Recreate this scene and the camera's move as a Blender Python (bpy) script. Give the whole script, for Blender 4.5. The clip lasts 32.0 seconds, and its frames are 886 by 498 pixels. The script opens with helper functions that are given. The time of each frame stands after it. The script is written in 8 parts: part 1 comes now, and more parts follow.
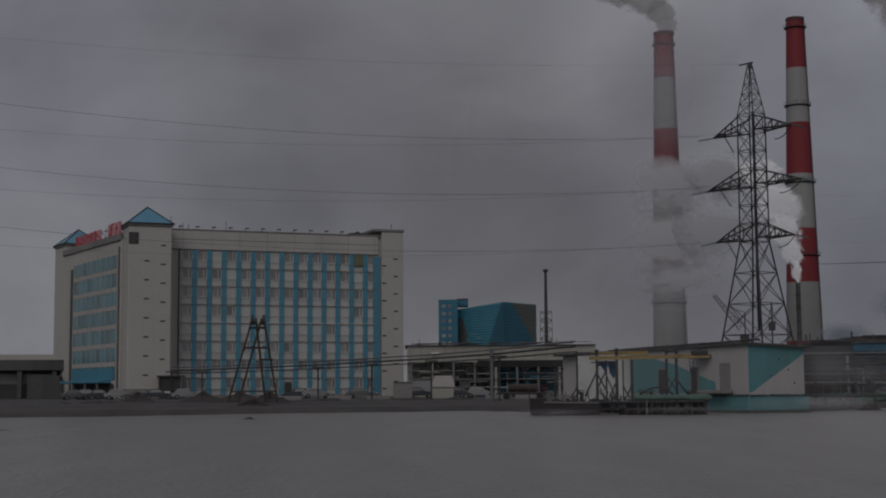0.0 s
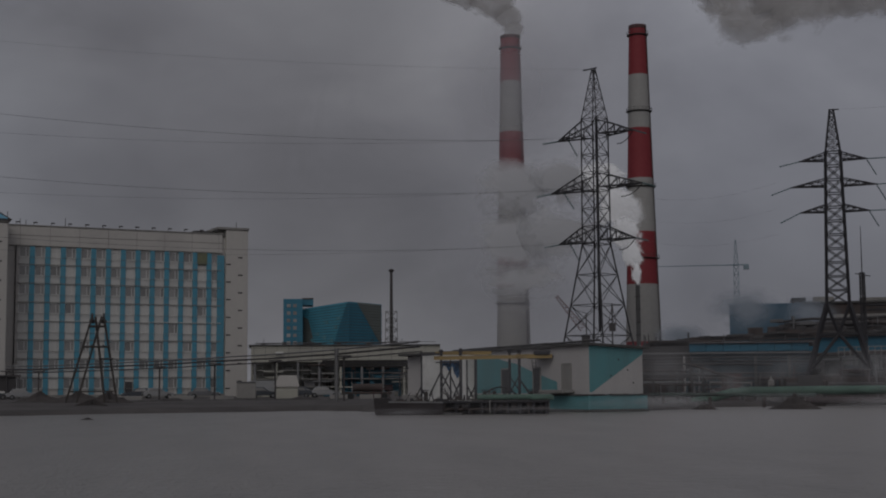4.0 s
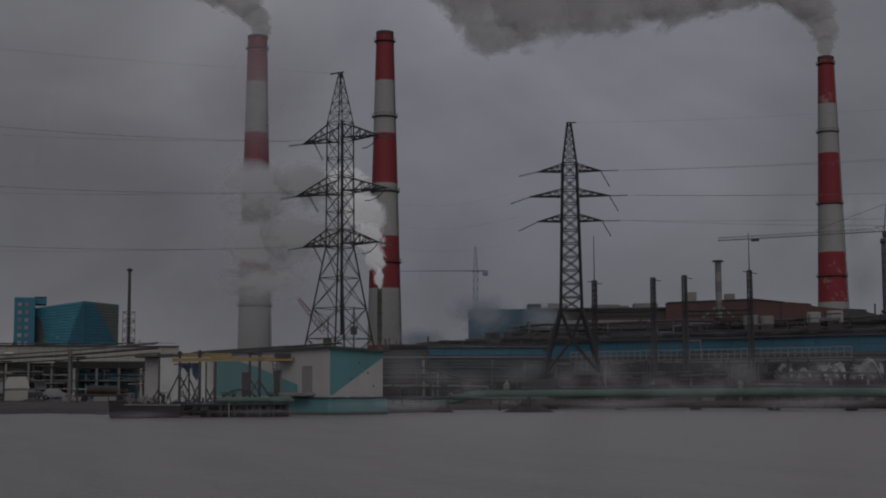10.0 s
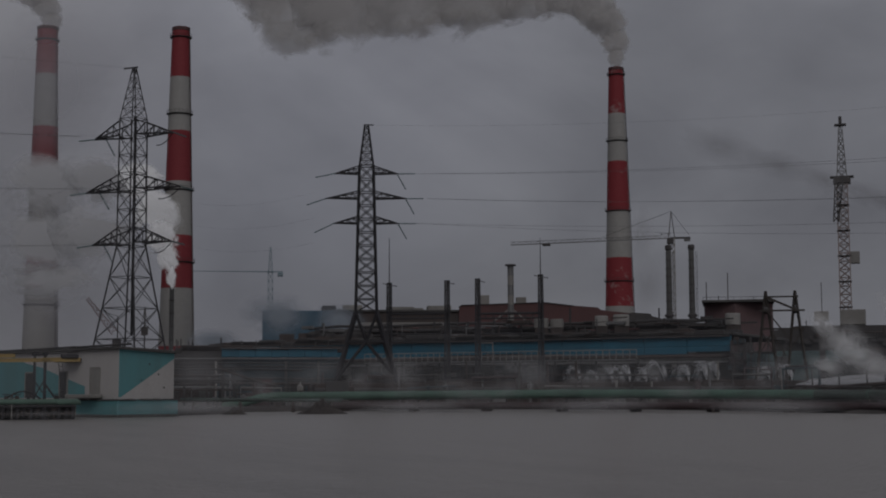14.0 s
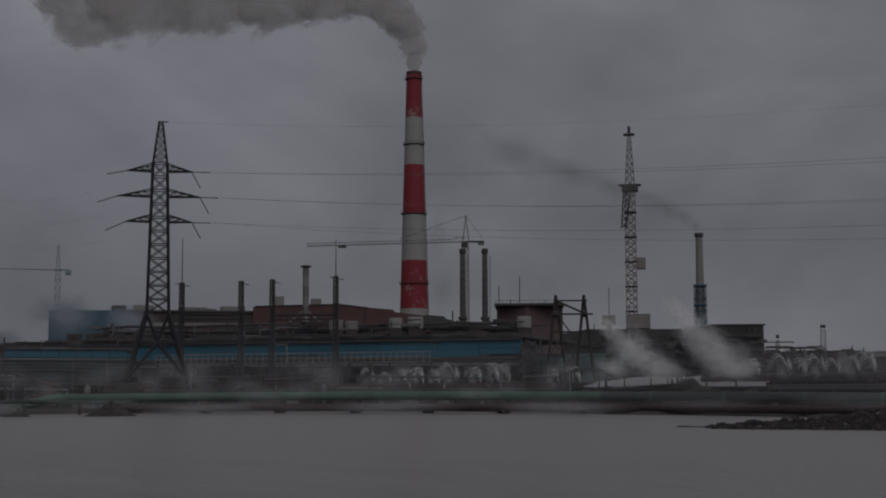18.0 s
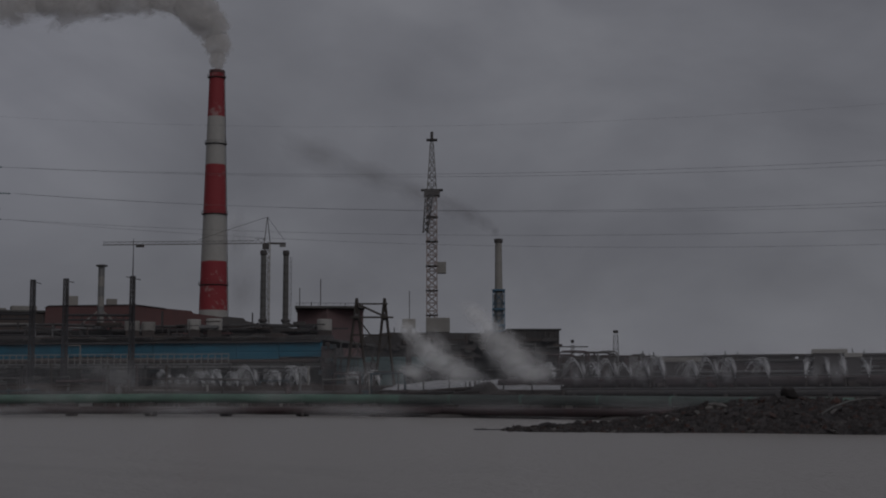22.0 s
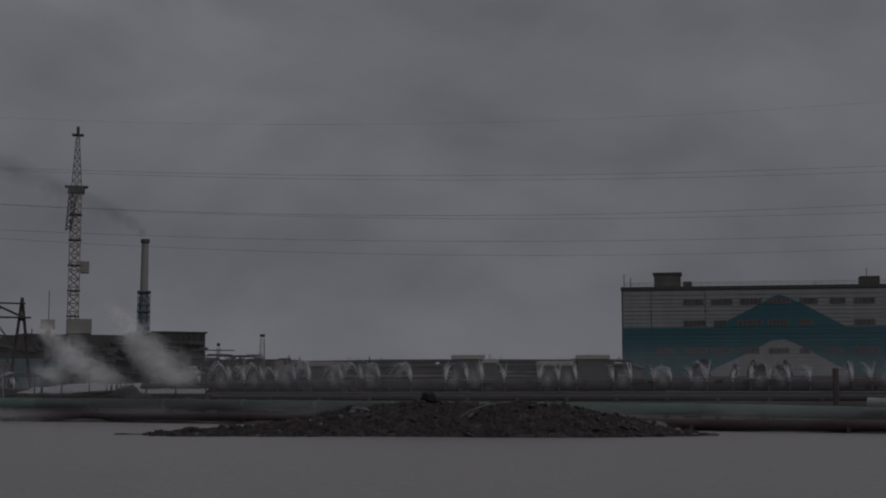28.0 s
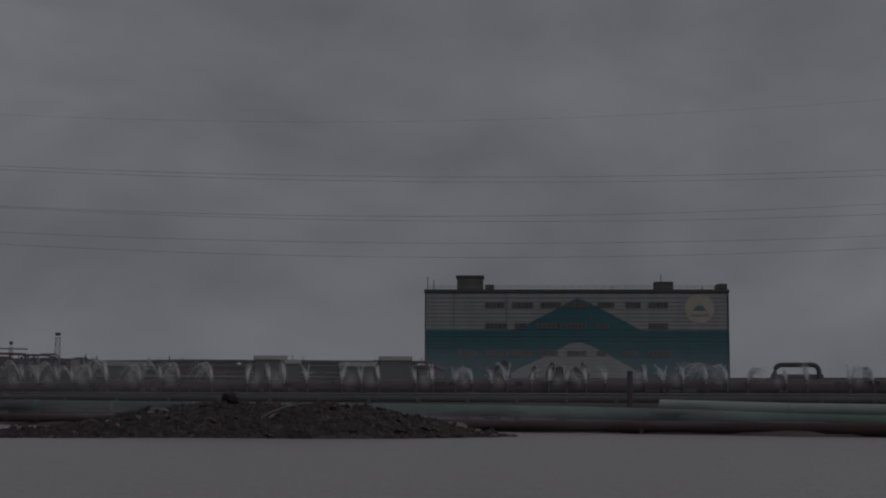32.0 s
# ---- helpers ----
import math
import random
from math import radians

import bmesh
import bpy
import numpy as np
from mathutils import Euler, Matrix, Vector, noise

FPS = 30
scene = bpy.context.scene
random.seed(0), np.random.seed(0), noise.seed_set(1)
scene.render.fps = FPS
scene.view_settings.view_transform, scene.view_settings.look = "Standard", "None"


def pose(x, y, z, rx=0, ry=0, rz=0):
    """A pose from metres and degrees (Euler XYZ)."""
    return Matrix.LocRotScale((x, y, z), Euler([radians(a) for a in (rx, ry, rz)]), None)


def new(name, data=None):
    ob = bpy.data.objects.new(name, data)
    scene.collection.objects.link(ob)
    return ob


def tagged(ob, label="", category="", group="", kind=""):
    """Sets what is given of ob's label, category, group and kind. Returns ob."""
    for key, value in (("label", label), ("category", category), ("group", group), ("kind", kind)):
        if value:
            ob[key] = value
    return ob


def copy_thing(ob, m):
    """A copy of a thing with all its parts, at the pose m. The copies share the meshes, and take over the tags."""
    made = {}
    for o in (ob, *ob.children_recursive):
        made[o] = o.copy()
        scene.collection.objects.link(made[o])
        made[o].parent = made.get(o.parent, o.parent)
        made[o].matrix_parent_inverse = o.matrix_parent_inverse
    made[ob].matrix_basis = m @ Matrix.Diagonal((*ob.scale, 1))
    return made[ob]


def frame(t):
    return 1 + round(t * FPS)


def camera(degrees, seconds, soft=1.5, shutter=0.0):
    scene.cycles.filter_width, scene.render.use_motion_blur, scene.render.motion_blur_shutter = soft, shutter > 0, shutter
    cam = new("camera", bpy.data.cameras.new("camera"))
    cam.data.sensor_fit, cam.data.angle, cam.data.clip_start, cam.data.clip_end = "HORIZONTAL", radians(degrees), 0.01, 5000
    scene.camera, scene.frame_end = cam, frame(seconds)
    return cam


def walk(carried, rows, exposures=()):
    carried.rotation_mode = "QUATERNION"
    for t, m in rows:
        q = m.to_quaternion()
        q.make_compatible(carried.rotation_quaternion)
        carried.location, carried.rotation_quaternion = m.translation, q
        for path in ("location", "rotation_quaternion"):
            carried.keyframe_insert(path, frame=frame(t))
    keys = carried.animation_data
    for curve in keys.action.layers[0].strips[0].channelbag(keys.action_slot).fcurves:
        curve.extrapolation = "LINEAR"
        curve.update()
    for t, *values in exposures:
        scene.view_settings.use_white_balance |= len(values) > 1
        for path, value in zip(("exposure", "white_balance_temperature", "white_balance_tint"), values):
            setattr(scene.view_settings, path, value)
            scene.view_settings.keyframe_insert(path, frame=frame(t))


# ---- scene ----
EYE = (0.0, 0.0, 1.7)
cam = camera(35.02, 32.0, soft=2.0)
# seconds, heading to the left of the y axis, upward tilt, lean, in degrees
TURN = [
    (0, 0.00, 5.72, 0.38), (0.5, -0.72, 5.71, 0.34), (1, -1.53, 5.71, 0.29), (1.5, -2.38, 5.70, 0.29),
    (2, -3.24, 5.70, 0.30), (2.5, -4.05, 5.71, 0.32), (3, -4.83, 5.70, 0.34), (3.5, -5.62, 5.68, 0.38),
    (5.5, -7.95, 5.67, 0.39), (6, -8.53, 5.67, 0.36), (6.5, -9.25, 5.68, 0.32), (7, -10.08, 5.68, 0.29),
    (7.5, -11.04, 5.70, 0.27), (8, -12.15, 5.71, 0.24), (8.5, -13.32, 5.71, 0.24), (9, -14.55, 5.72, 0.25),
    (9.5, -15.72, 5.72, 0.23), (10, -16.82, 5.73, 0.20), (10.5, -17.86, 5.74, 0.24), (11, -18.87, 5.74, 0.28),
    (11.5, -19.85, 5.74, 0.27), (12, -20.86, 5.74, 0.26), (12.5, -21.90, 5.74, 0.23), (13, -22.95, 5.75, 0.20),
    (13.5, -24.04, 5.76, 0.20), (14, -25.18, 5.77, 0.21), (14.5, -26.33, 5.79, 0.20), (16.5, -30.78, 5.80, 0.20),
    (17, -31.74, 5.81, 0.21), (17.5, -32.64, 5.80, 0.22), (18, -33.54, 5.81, 0.20), (18.5, -34.44, 5.82, 0.15),
    (19, -35.40, 5.82, 0.11), (19.5, -36.38, 5.83, 0.11), (20, -37.36, 5.84, 0.11), (20.5, -38.36, 5.86, 0.10),
    (21, -39.42, 5.87, 0.09), (21.5, -40.52, 5.89, 0.08), (22, -41.67, 5.91, 0.06), (22.5, -42.85, 5.92, 0.04),
    (23, -44.00, 5.94, 0.02), (23.5, -45.21, 5.95, 0.01), (24, -46.43, 5.96, 0.02), (24.5, -47.60, 5.96, 0.04),
    (25, -48.72, 5.98, 0.03), (25.5, -49.84, 6.00, -0.00), (27.5, -54.72, 6.04, -0.04), (28, -56.00, 6.07, -0.05),
    (28.5, -57.24, 6.07, -0.04), (29, -58.38, 6.08, -0.03), (29.5, -59.44, 6.08, -0.01), (30, -60.37, 6.08, -0.01),
    (30.5, -61.19, 6.09, -0.04), (31, -62.05, 6.10, -0.09), (31.5, -63.04, 6.12, -0.13), (32, -64.01, 6.13, -0.21),
]
walk(cam, [(t, pose(*EYE, 90 + tilt, lean, yaw)) for t, yaw, tilt, lean in TURN],
     exposures=[(0.0, -1.18), (9.0, -1.25), (20.0, -1.36), (32.0, -1.44)])

# ---- sky and light: overcast, the brightest cloud behind the viewer ----
SUN_UP, SUN_TURN = radians(38), radians(160)
world = bpy.data.worlds.new("overcast")
scene.world = world
world.use_nodes = True


class Nodes:
    """Short spelling for node trees."""

    def __init__(self, tree):
        self.tree = tree
        tree.nodes.clear()

    def put(self, n, key, value):
        sock = n.inputs[int(key[1:])] if key[0] == "i" and key[1:].isdigit() else n.inputs[key.replace("_", " ")]
        if isinstance(value, bpy.types.NodeSocket):
            self.tree.links.new(value, sock)
        else:
            sock.default_value = value

    def math(self, op, a, b=0.0, clamp=False):
        n = self.tree.nodes.new("ShaderNodeMath")
        n.operation, n.use_clamp = op, clamp
        self.put(n, "i0", a), self.put(n, "i1", b)
        return n.outputs[0]

    def ramp(self, fac, *stops):
        n = self.tree.nodes.new("ShaderNodeValToRGB")
        els = n.color_ramp.elements
        while len(els) < len(stops):
            els.new(0.5)
        for e, (at, col) in zip(els, stops):
            e.position, e.color = at, (*(col if isinstance(col, tuple) else (col,) * 3), 1)
        self.tree.links.new(fac, n.inputs[0])
        return n.outputs[0]

    def mix(self, fac, a, b, blend="MIX"):
        n = self.tree.nodes.new("ShaderNodeMix")
        n.data_type, n.blend_type = "RGBA", blend
        self.put(n, "i0", fac)
        for i, c in ((6, a), (7, b)):
            self.put(n, "i%d" % i, c if isinstance(c, bpy.types.NodeSocket) else (*c, 1))
        return n.outputs[2]

    def noise(self, vec, scale, detail=3.0, rough=0.55, warp=0.0):
        n = self.tree.nodes.new("ShaderNodeTexNoise")
        for key, value in (("Vector", vec), ("Scale", scale), ("Detail", detail), ("Roughness", rough), ("Distortion", warp)):
            self.put(n, key, value)
        return n.outputs[0]

    def scaled(self, vec, sx, sy, sz):
        n = self.tree.nodes.new("ShaderNodeVectorMath")
        n.operation = "MULTIPLY"
        self.put(n, "i0", vec)
        n.inputs[1].default_value = (sx, sy, sz)
        return n.outputs[0]


def build_sky():
    k = Nodes(world.node_tree)
    sky = k.tree.nodes.new("ShaderNodeTexSky")
    sky.sky_type, sky.sun_disc, sky.sun_elevation, sky.sun_rotation = "NISHITA", False, SUN_UP, SUN_TURN
    way = k.tree.nodes.new("ShaderNodeTexCoord").outputs["Generated"]
    xyz = k.tree.nodes.new("ShaderNodeSeparateXYZ")
    k.put(xyz, "Vector", way)
    # cloud deck: soft lumps drawn out along the horizon, brighter low down and behind the viewer
    lumps = k.noise(k.scaled(way, 1, 1, 1.6), 3.0, 6.0, 0.5, 0.4)
    wisps = k.noise(k.scaled(way, 1, 1, 1.9), 8.0, 5.0, 0.5, 0.4)
    cloud = k.math("ADD", k.math("MULTIPLY", lumps, 0.75), k.math("MULTIPLY", wisps, 0.25))
    tone = k.ramp(cloud, (0.355, (0.249, 0.252, 0.287)), (0.5, (0.327, 0.332, 0.374)), (0.66, (0.423, 0.43, 0.475)))
    low = k.ramp(xyz.outputs[2], (0.0, 1.2), (0.03, 1.13), (0.07, 1.03), (0.2, 1.11), (1.0, 1.3))
    back = k.ramp(k.math("ADD", k.math("MULTIPLY", xyz.outputs[1], -0.5), 0.5), (0.0, 1.0), (0.45, 1.0), (1.0, 1.9))
    deck = k.mix(1.0, k.mix(1.0, tone, low, "MULTIPLY"), back, "MULTIPLY")
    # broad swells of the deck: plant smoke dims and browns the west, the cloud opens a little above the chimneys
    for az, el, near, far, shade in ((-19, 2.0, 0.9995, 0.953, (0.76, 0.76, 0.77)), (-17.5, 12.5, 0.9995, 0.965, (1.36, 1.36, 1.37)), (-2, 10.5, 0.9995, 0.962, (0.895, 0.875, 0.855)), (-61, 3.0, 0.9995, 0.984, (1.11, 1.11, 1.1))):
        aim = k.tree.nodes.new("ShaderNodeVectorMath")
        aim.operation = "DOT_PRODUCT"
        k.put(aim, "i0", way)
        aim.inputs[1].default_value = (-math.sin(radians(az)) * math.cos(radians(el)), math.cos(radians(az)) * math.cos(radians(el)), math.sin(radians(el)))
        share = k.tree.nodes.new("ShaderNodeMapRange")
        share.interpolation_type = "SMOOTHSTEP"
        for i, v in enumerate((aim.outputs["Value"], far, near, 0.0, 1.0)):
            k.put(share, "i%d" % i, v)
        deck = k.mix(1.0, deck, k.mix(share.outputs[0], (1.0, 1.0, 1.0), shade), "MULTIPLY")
    blue = k.tree.nodes.new("ShaderNodeBackground")
    k.put(blue, "Color", sky.outputs[0]), k.put(blue, "Strength", 0.06)
    grey = k.tree.nodes.new("ShaderNodeBackground")
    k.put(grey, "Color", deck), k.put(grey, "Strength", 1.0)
    both = k.tree.nodes.new("ShaderNodeMixShader")
    k.put(both, "i0", 0.96), k.put(both, "i1", blue.outputs[0]), k.put(both, "i2", grey.outputs[0])
    out = k.tree.nodes.new("ShaderNodeOutputWorld")
    k.put(out, "Surface", both.outputs[0])


build_sky()
sun = new("sun", bpy.data.lights.new("sun", "SUN"))
sun.data.energy, sun.data.angle, sun.data.color = 1.15, radians(35), (1.0, 0.97, 0.93)
sun.matrix_basis = pose(0, 0, 60, 52, 0, -20)


# ---- materials ----
def surface(name, colour, other=None, scale=1.0, rough=0.8, metal=0.0, bump=0.2, streak=False, vary=0.0, fine=12.0, spread=(0.35, 0.68)):
    """A weathered surface: two colours mixed by stains, fine grain, relief; streak draws the stains out downwards;
    vary shifts the tone from piece to piece."""
    m = bpy.data.materials.new(name)
    m.use_nodes = True
    k = Nodes(m.node_tree)
    where = k.tree.nodes.new("ShaderNodeTexCoord").outputs["Object"]
    if other is None:
        other = tuple(c * 0.72 for c in colour)
    big = k.noise(k.scaled(where, 1, 1, 0.18) if streak else where, scale, 5.0, 0.6)
    small = k.noise(where, scale * fine, 4.0, 0.65)
    fac = k.ramp(k.math("ADD", k.math("MULTIPLY", big, 0.7), k.math("MULTIPLY", small, 0.3)), (spread[0], 0.0), (spread[1], 1.0))
    col = k.mix(fac, colour, other)
    if vary:
        info = k.tree.nodes.new("ShaderNodeObjectInfo").outputs["Random"]
        col = k.mix(1.0, col, k.ramp(info, (0.0, 1 - vary), (1.0, 1.0)), "MULTIPLY")
    b = k.tree.nodes.new("ShaderNodeBsdfPrincipled")
    k.put(b, "Base Color", col), k.put(b, "Metallic", metal)
    k.put(b, "Roughness", k.math("ADD", k.math("MULTIPLY", small, 0.25), rough - 0.12, True))
    if bump:
        r = k.tree.nodes.new("ShaderNodeBump")
        k.put(r, "Strength", bump), k.put(r, "Distance", 0.05), k.put(r, "Height", small)
        k.put(b, "Normal", r.outputs[0])
    out = k.tree.nodes.new("ShaderNodeOutputMaterial")
    k.put(out, "Surface", b.outputs[0])
    return m


def glass_dark(name, colour, rough=0.12):
    m = surface(name, colour, tuple(c * 0.6 for c in colour), 0.6, rough + 0.1, 0.0, 0.03, vary=0.45)
    return m


def vapour(name, colour, thick, scale=1.6, lo=0.36, hi=0.62, sharp=0.25, floor=0.35, through_share=0.45, ragged=0.9, relief=0.0):
    """Steam or smoke: scatters light, thins out to nothing towards the rim of its puff."""
    m = bpy.data.materials.new(name)
    m.use_nodes = True
    k = Nodes(m.node_tree)
    where = k.tree.nodes.new("ShaderNodeTexCoord").outputs["Object"]
    info = k.tree.nodes.new("ShaderNodeObjectInfo").outputs["Random"]
    shift = k.tree.nodes.new("ShaderNodeVectorMath")
    shift.operation = "ADD"
    k.put(shift, "i0", where)
    spread = k.tree.nodes.new("ShaderNodeCombineXYZ")
    k.put(spread, "i0", k.math("MULTIPLY", info, 37.0)), k.put(spread, "i1", k.math("MULTIPLY", info, 11.0))
    k.put(shift, "i1", spread.outputs[0])
    size = k.tree.nodes.new("ShaderNodeVectorMath")
    size.operation = "LENGTH"
    k.put(size, "i0", k.scaled(where, 1, 0, 1))
    lump = k.noise(shift.outputs[0], scale, 6.0, 0.6, 0.5)
    # the lumps eat into the rim
    reach = k.math("ADD", size.outputs["Value"], k.math("MULTIPLY", k.math("SUBTRACT", lump, 0.5), ragged))
    fall = k.tree.nodes.new("ShaderNodeMapRange")
    fall.interpolation_type = "SMOOTHSTEP"
    for i, v in enumerate((reach, sharp, 0.76, 1.0, 0.0)):
        k.put(fall, "i%d" % i, v)
    edge = k.tree.nodes.new("ShaderNodeMapRange")
    edge.interpolation_type = "SMOOTHSTEP"
    for i, v in enumerate((size.outputs["Value"], 0.75, 0.99, 1.0, 0.0)):
        k.put(edge, "i%d" % i, v)
    dens = k.ramp(lump, (lo, floor), (hi, 1.0))
    a = k.math("MULTIPLY", k.math("MULTIPLY", k.math("MULTIPLY", fall.outputs[0], edge.outputs[0]), dens), thick, True)
    d = k.tree.nodes.new("ShaderNodeBsdfDiffuse")
    k.put(d, "Color", (*colour, 1))
    tr = k.tree.nodes.new("ShaderNodeBsdfTranslucent")
    k.put(tr, "Color", (*colour, 1))
    if relief:
        b = k.tree.nodes.new("ShaderNodeBump")
        k.put(b, "Strength", relief), k.put(b, "Distance", 3.0), k.put(b, "Height", lump)
        k.put(d, "Normal", b.outputs[0])
    body = k.tree.nodes.new("ShaderNodeMixShader")
    k.put(body, "i0", through_share), k.put(body, "i1", d.outputs[0]), k.put(body, "i2", tr.outputs[0])
    clear = k.tree.nodes.new("ShaderNodeBsdfTransparent")
    mixed = k.tree.nodes.new("ShaderNodeMixShader")
    k.put(mixed, "i0", a), k.put(mixed, "i1", clear.outputs[0]), k.put(mixed, "i2", body.outputs[0])
    out = k.tree.nodes.new("ShaderNodeOutputMaterial")
    k.put(out, "Surface", mixed.outputs[0])
    return m


def water_surface():
    m = bpy.data.materials.new("murky_water")
    m.use_nodes = True
    k = Nodes(m.node_tree)
    where = k.tree.nodes.new("ShaderNodeTexCoord").outputs["Object"]
    xyz = k.tree.nodes.new("ShaderNodeSeparateXYZ")
    k.put(xyz, "Vector", where)
    # base colour turns paler towards the east, broken up by noise
    drift = k.math("ADD", k.math("MULTIPLY", xyz.outputs[0], 0.012), k.noise(k.scaled(where, 1, 0.2, 1), 0.5, 9.0, 0.7))
    pale_share = k.ramp(drift, (0.1, 0.0), (0.75, 1.0))
    chop = k.noise(k.scaled(where, 1, 0.3, 1), 6.0, 4.0, 0.7, 0.4)
    ripple = k.noise(where, 2.2, 5.0, 0.62, 0.3)
    swell = k.noise(where, 0.55, 4.0, 0.6)
    b = k.tree.nodes.new("ShaderNodeBsdfPrincipled")
    k.put(b, "Base Color", k.mix(pale_share, (0.135, 0.125, 0.117), (0.285, 0.265, 0.25)))
    k.put(b, "Roughness", 0.3)
    r = k.tree.nodes.new("ShaderNodeBump")
    k.put(r, "Strength", 1.0), k.put(r, "Distance", 0.1)
    k.put(r, "Height", k.math("ADD", k.math("MULTIPLY", chop, 1.2), k.math("ADD", k.math("MULTIPLY", ripple, 0.5), k.math("MULTIPLY", swell, 0.4))))
    k.put(b, "Normal", r.outputs[0])
    out = k.tree.nodes.new("ShaderNodeOutputMaterial")
    k.put(out, "Surface", b.outputs[0])
    return m


def banded(name, cols, size, axis=2, gap=0.06, rough=0.6):
    """Sheet cladding with horizontal laps: shallow relief in bands of the given height."""
    m = bpy.data.materials.new(name)
    m.use_nodes = True
    k = Nodes(m.node_tree)
    where = k.tree.nodes.new("ShaderNodeTexCoord").outputs["Object"]
    xyz = k.tree.nodes.new("ShaderNodeSeparateXYZ")
    k.put(xyz, "Vector", where)
    lap = k.math("FRACT", k.math("MULTIPLY", xyz.outputs[axis], 1.0 / size))
    dirt = k.noise(k.scaled(where, 1, 1, 0.25), 0.25, 6.0, 0.62)
    fine = k.noise(where, 3.0, 4.0)
    col = k.mix(k.ramp(k.math("ADD", k.math("MULTIPLY", dirt, 0.75), k.math("MULTIPLY", fine, 0.25)), (0.36, 0.0), (0.66, 1.0)), cols[0], cols[1])
    b = k.tree.nodes.new("ShaderNodeBsdfPrincipled")
    k.put(b, "Base Color", col), k.put(b, "Roughness", rough)
    r = k.tree.nodes.new("ShaderNodeBump")
    k.put(r, "Strength", 0.8), k.put(r, "Distance", 0.08), k.put(r, "Height", k.ramp(lap, (0.0, 0.0), (gap, 1.0), (0.9, 0.8), (1.0, 0.2)))
    k.put(b, "Normal", r.outputs[0])
    out = k.tree.nodes.new("ShaderNodeOutputMaterial")
    k.put(out, "Surface", b.outputs[0])
    return m


M_WATER = water_surface()
M_SOIL = surface("wet_slag_soil", (0.045, 0.04, 0.038), (0.09, 0.08, 0.076), 0.35, 0.9, bump=0.6)
M_RUBBLE = surface("slag_rubble", (0.028, 0.025, 0.026), (0.088, 0.075, 0.074), 1.6, 0.92, bump=0.9, vary=0.55)
M_WALL = surface("pale_plaster", (0.44, 0.415, 0.385), (0.365, 0.345, 0.325), 0.12, 0.85, streak=True, bump=0.1)
M_SPANDREL = surface("pale_panel", (0.5, 0.49, 0.465), (0.41, 0.40, 0.385), 0.4, 0.75, bump=0.08, vary=0.12)
M_TEAL = surface("turquoise_paint", (0.06, 0.24, 0.33), (0.065, 0.20, 0.27), 0.5, 0.55, streak=True, bump=0.1)
M_PANE = glass_dark("window_glass", (0.33, 0.32, 0.31))
M_PANE_TEAL = glass_dark("tinted_glass", (0.13, 0.32, 0.37))
M_FRAME = surface("white_window_frame", (0.62, 0.61, 0.58), None, 1.0, 0.5, bump=0.0)
M_ROOFBLUE = surface("blue_roof_sheet", (0.075, 0.215, 0.315), (0.12, 0.28, 0.38), 0.3, 0.4, streak=True)
M_REDSIGN = surface("red_sign_paint", (0.5, 0.045, 0.05), (0.42, 0.06, 0.06), 1.0, 0.5)
M_DARK = surface("dark_opening", (0.038, 0.038, 0.04), (0.055, 0.053, 0.052), 0.5, 0.7)
M_STEEL = surface("dark_painted_steel", (0.042, 0.041, 0.044), (0.068, 0.059, 0.055), 0.8, 0.65, 0.2, streak=True)
M_STEEL_GREY = surface("grey_galvanised_steel", (0.18, 0.18, 0.185), (0.12, 0.115, 0.11), 0.6, 0.55, 0.35, streak=True)
M_RUST = surface("rusted_steel", (0.066, 0.047, 0.041), (0.044, 0.039, 0.038), 0.5, 0.85, 0.1, streak=True)
M_RUSTRED = surface("red_brown_cladding", (0.098, 0.042, 0.041), (0.068, 0.036, 0.036), 0.2, 0.8, streak=True)
M_REDPAINT = surface("red_chimney_paint", (0.21, 0.019, 0.025), (0.16, 0.017, 0.023), 0.06, 0.7, streak=True)
M_WHITEPAINT = surface("weathered_white_paint", (0.31, 0.3, 0.285), (0.235, 0.228, 0.217), 0.06, 0.85, streak=True)
M_CONCRETE = surface("stained_concrete", (0.24, 0.23, 0.215), (0.16, 0.152, 0.143), 0.15, 0.9, streak=True, bump=0.3)
M_BEIGE = banded("beige_cladding", ((0.335, 0.322, 0.275), (0.25, 0.242, 0.21)), 1.2)
M_BLUEWALL = banded("blue_cladding", ((0.002, 0.112, 0.185), (0.004, 0.08, 0.13)), 1.0)
M_TEALBLOCK = banded("teal_cladding", ((0.026, 0.15, 0.22), (0.02, 0.115, 0.17)), 1.4)
M_TEALLIGHT = banded("light_teal_cladding", ((0.05, 0.24, 0.32), (0.04, 0.19, 0.26)), 1.4)
M_LOUVRE = surface("olive_louvre", (0.16, 0.16, 0.09), (0.11, 0.12, 0.08), 1.5, 0.7)
M_PYLON = surface("black_weathered_steel", (0.02, 0.0195, 0.024), (0.034, 0.03, 0.032), 0.8, 0.7, 0.1, streak=True)
M_REDPIPE = surface("maroon_pipe", (0.05, 0.025, 0.026), (0.03, 0.02, 0.021), 0.7, 0.85, streak=False)
M_SOOTWALL = surface("soot_brown_wall", (0.05, 0.045, 0.044), (0.028, 0.026, 0.027), 0.35, 0.9, streak=True, bump=0.4)
M_DULLFIELD = banded("dull_olive_cladding", ((0.105, 0.118, 0.108), (0.085, 0.098, 0.092)), 1.4)
M_OLIVE = banded("grey_olive_cladding", ((0.075, 0.125, 0.13), (0.065, 0.105, 0.11)), 1.4)
M_GREYCLAD = banded("pale_grey_cladding", ((0.222, 0.228, 0.234), (0.17, 0.175, 0.181)), 1.6)
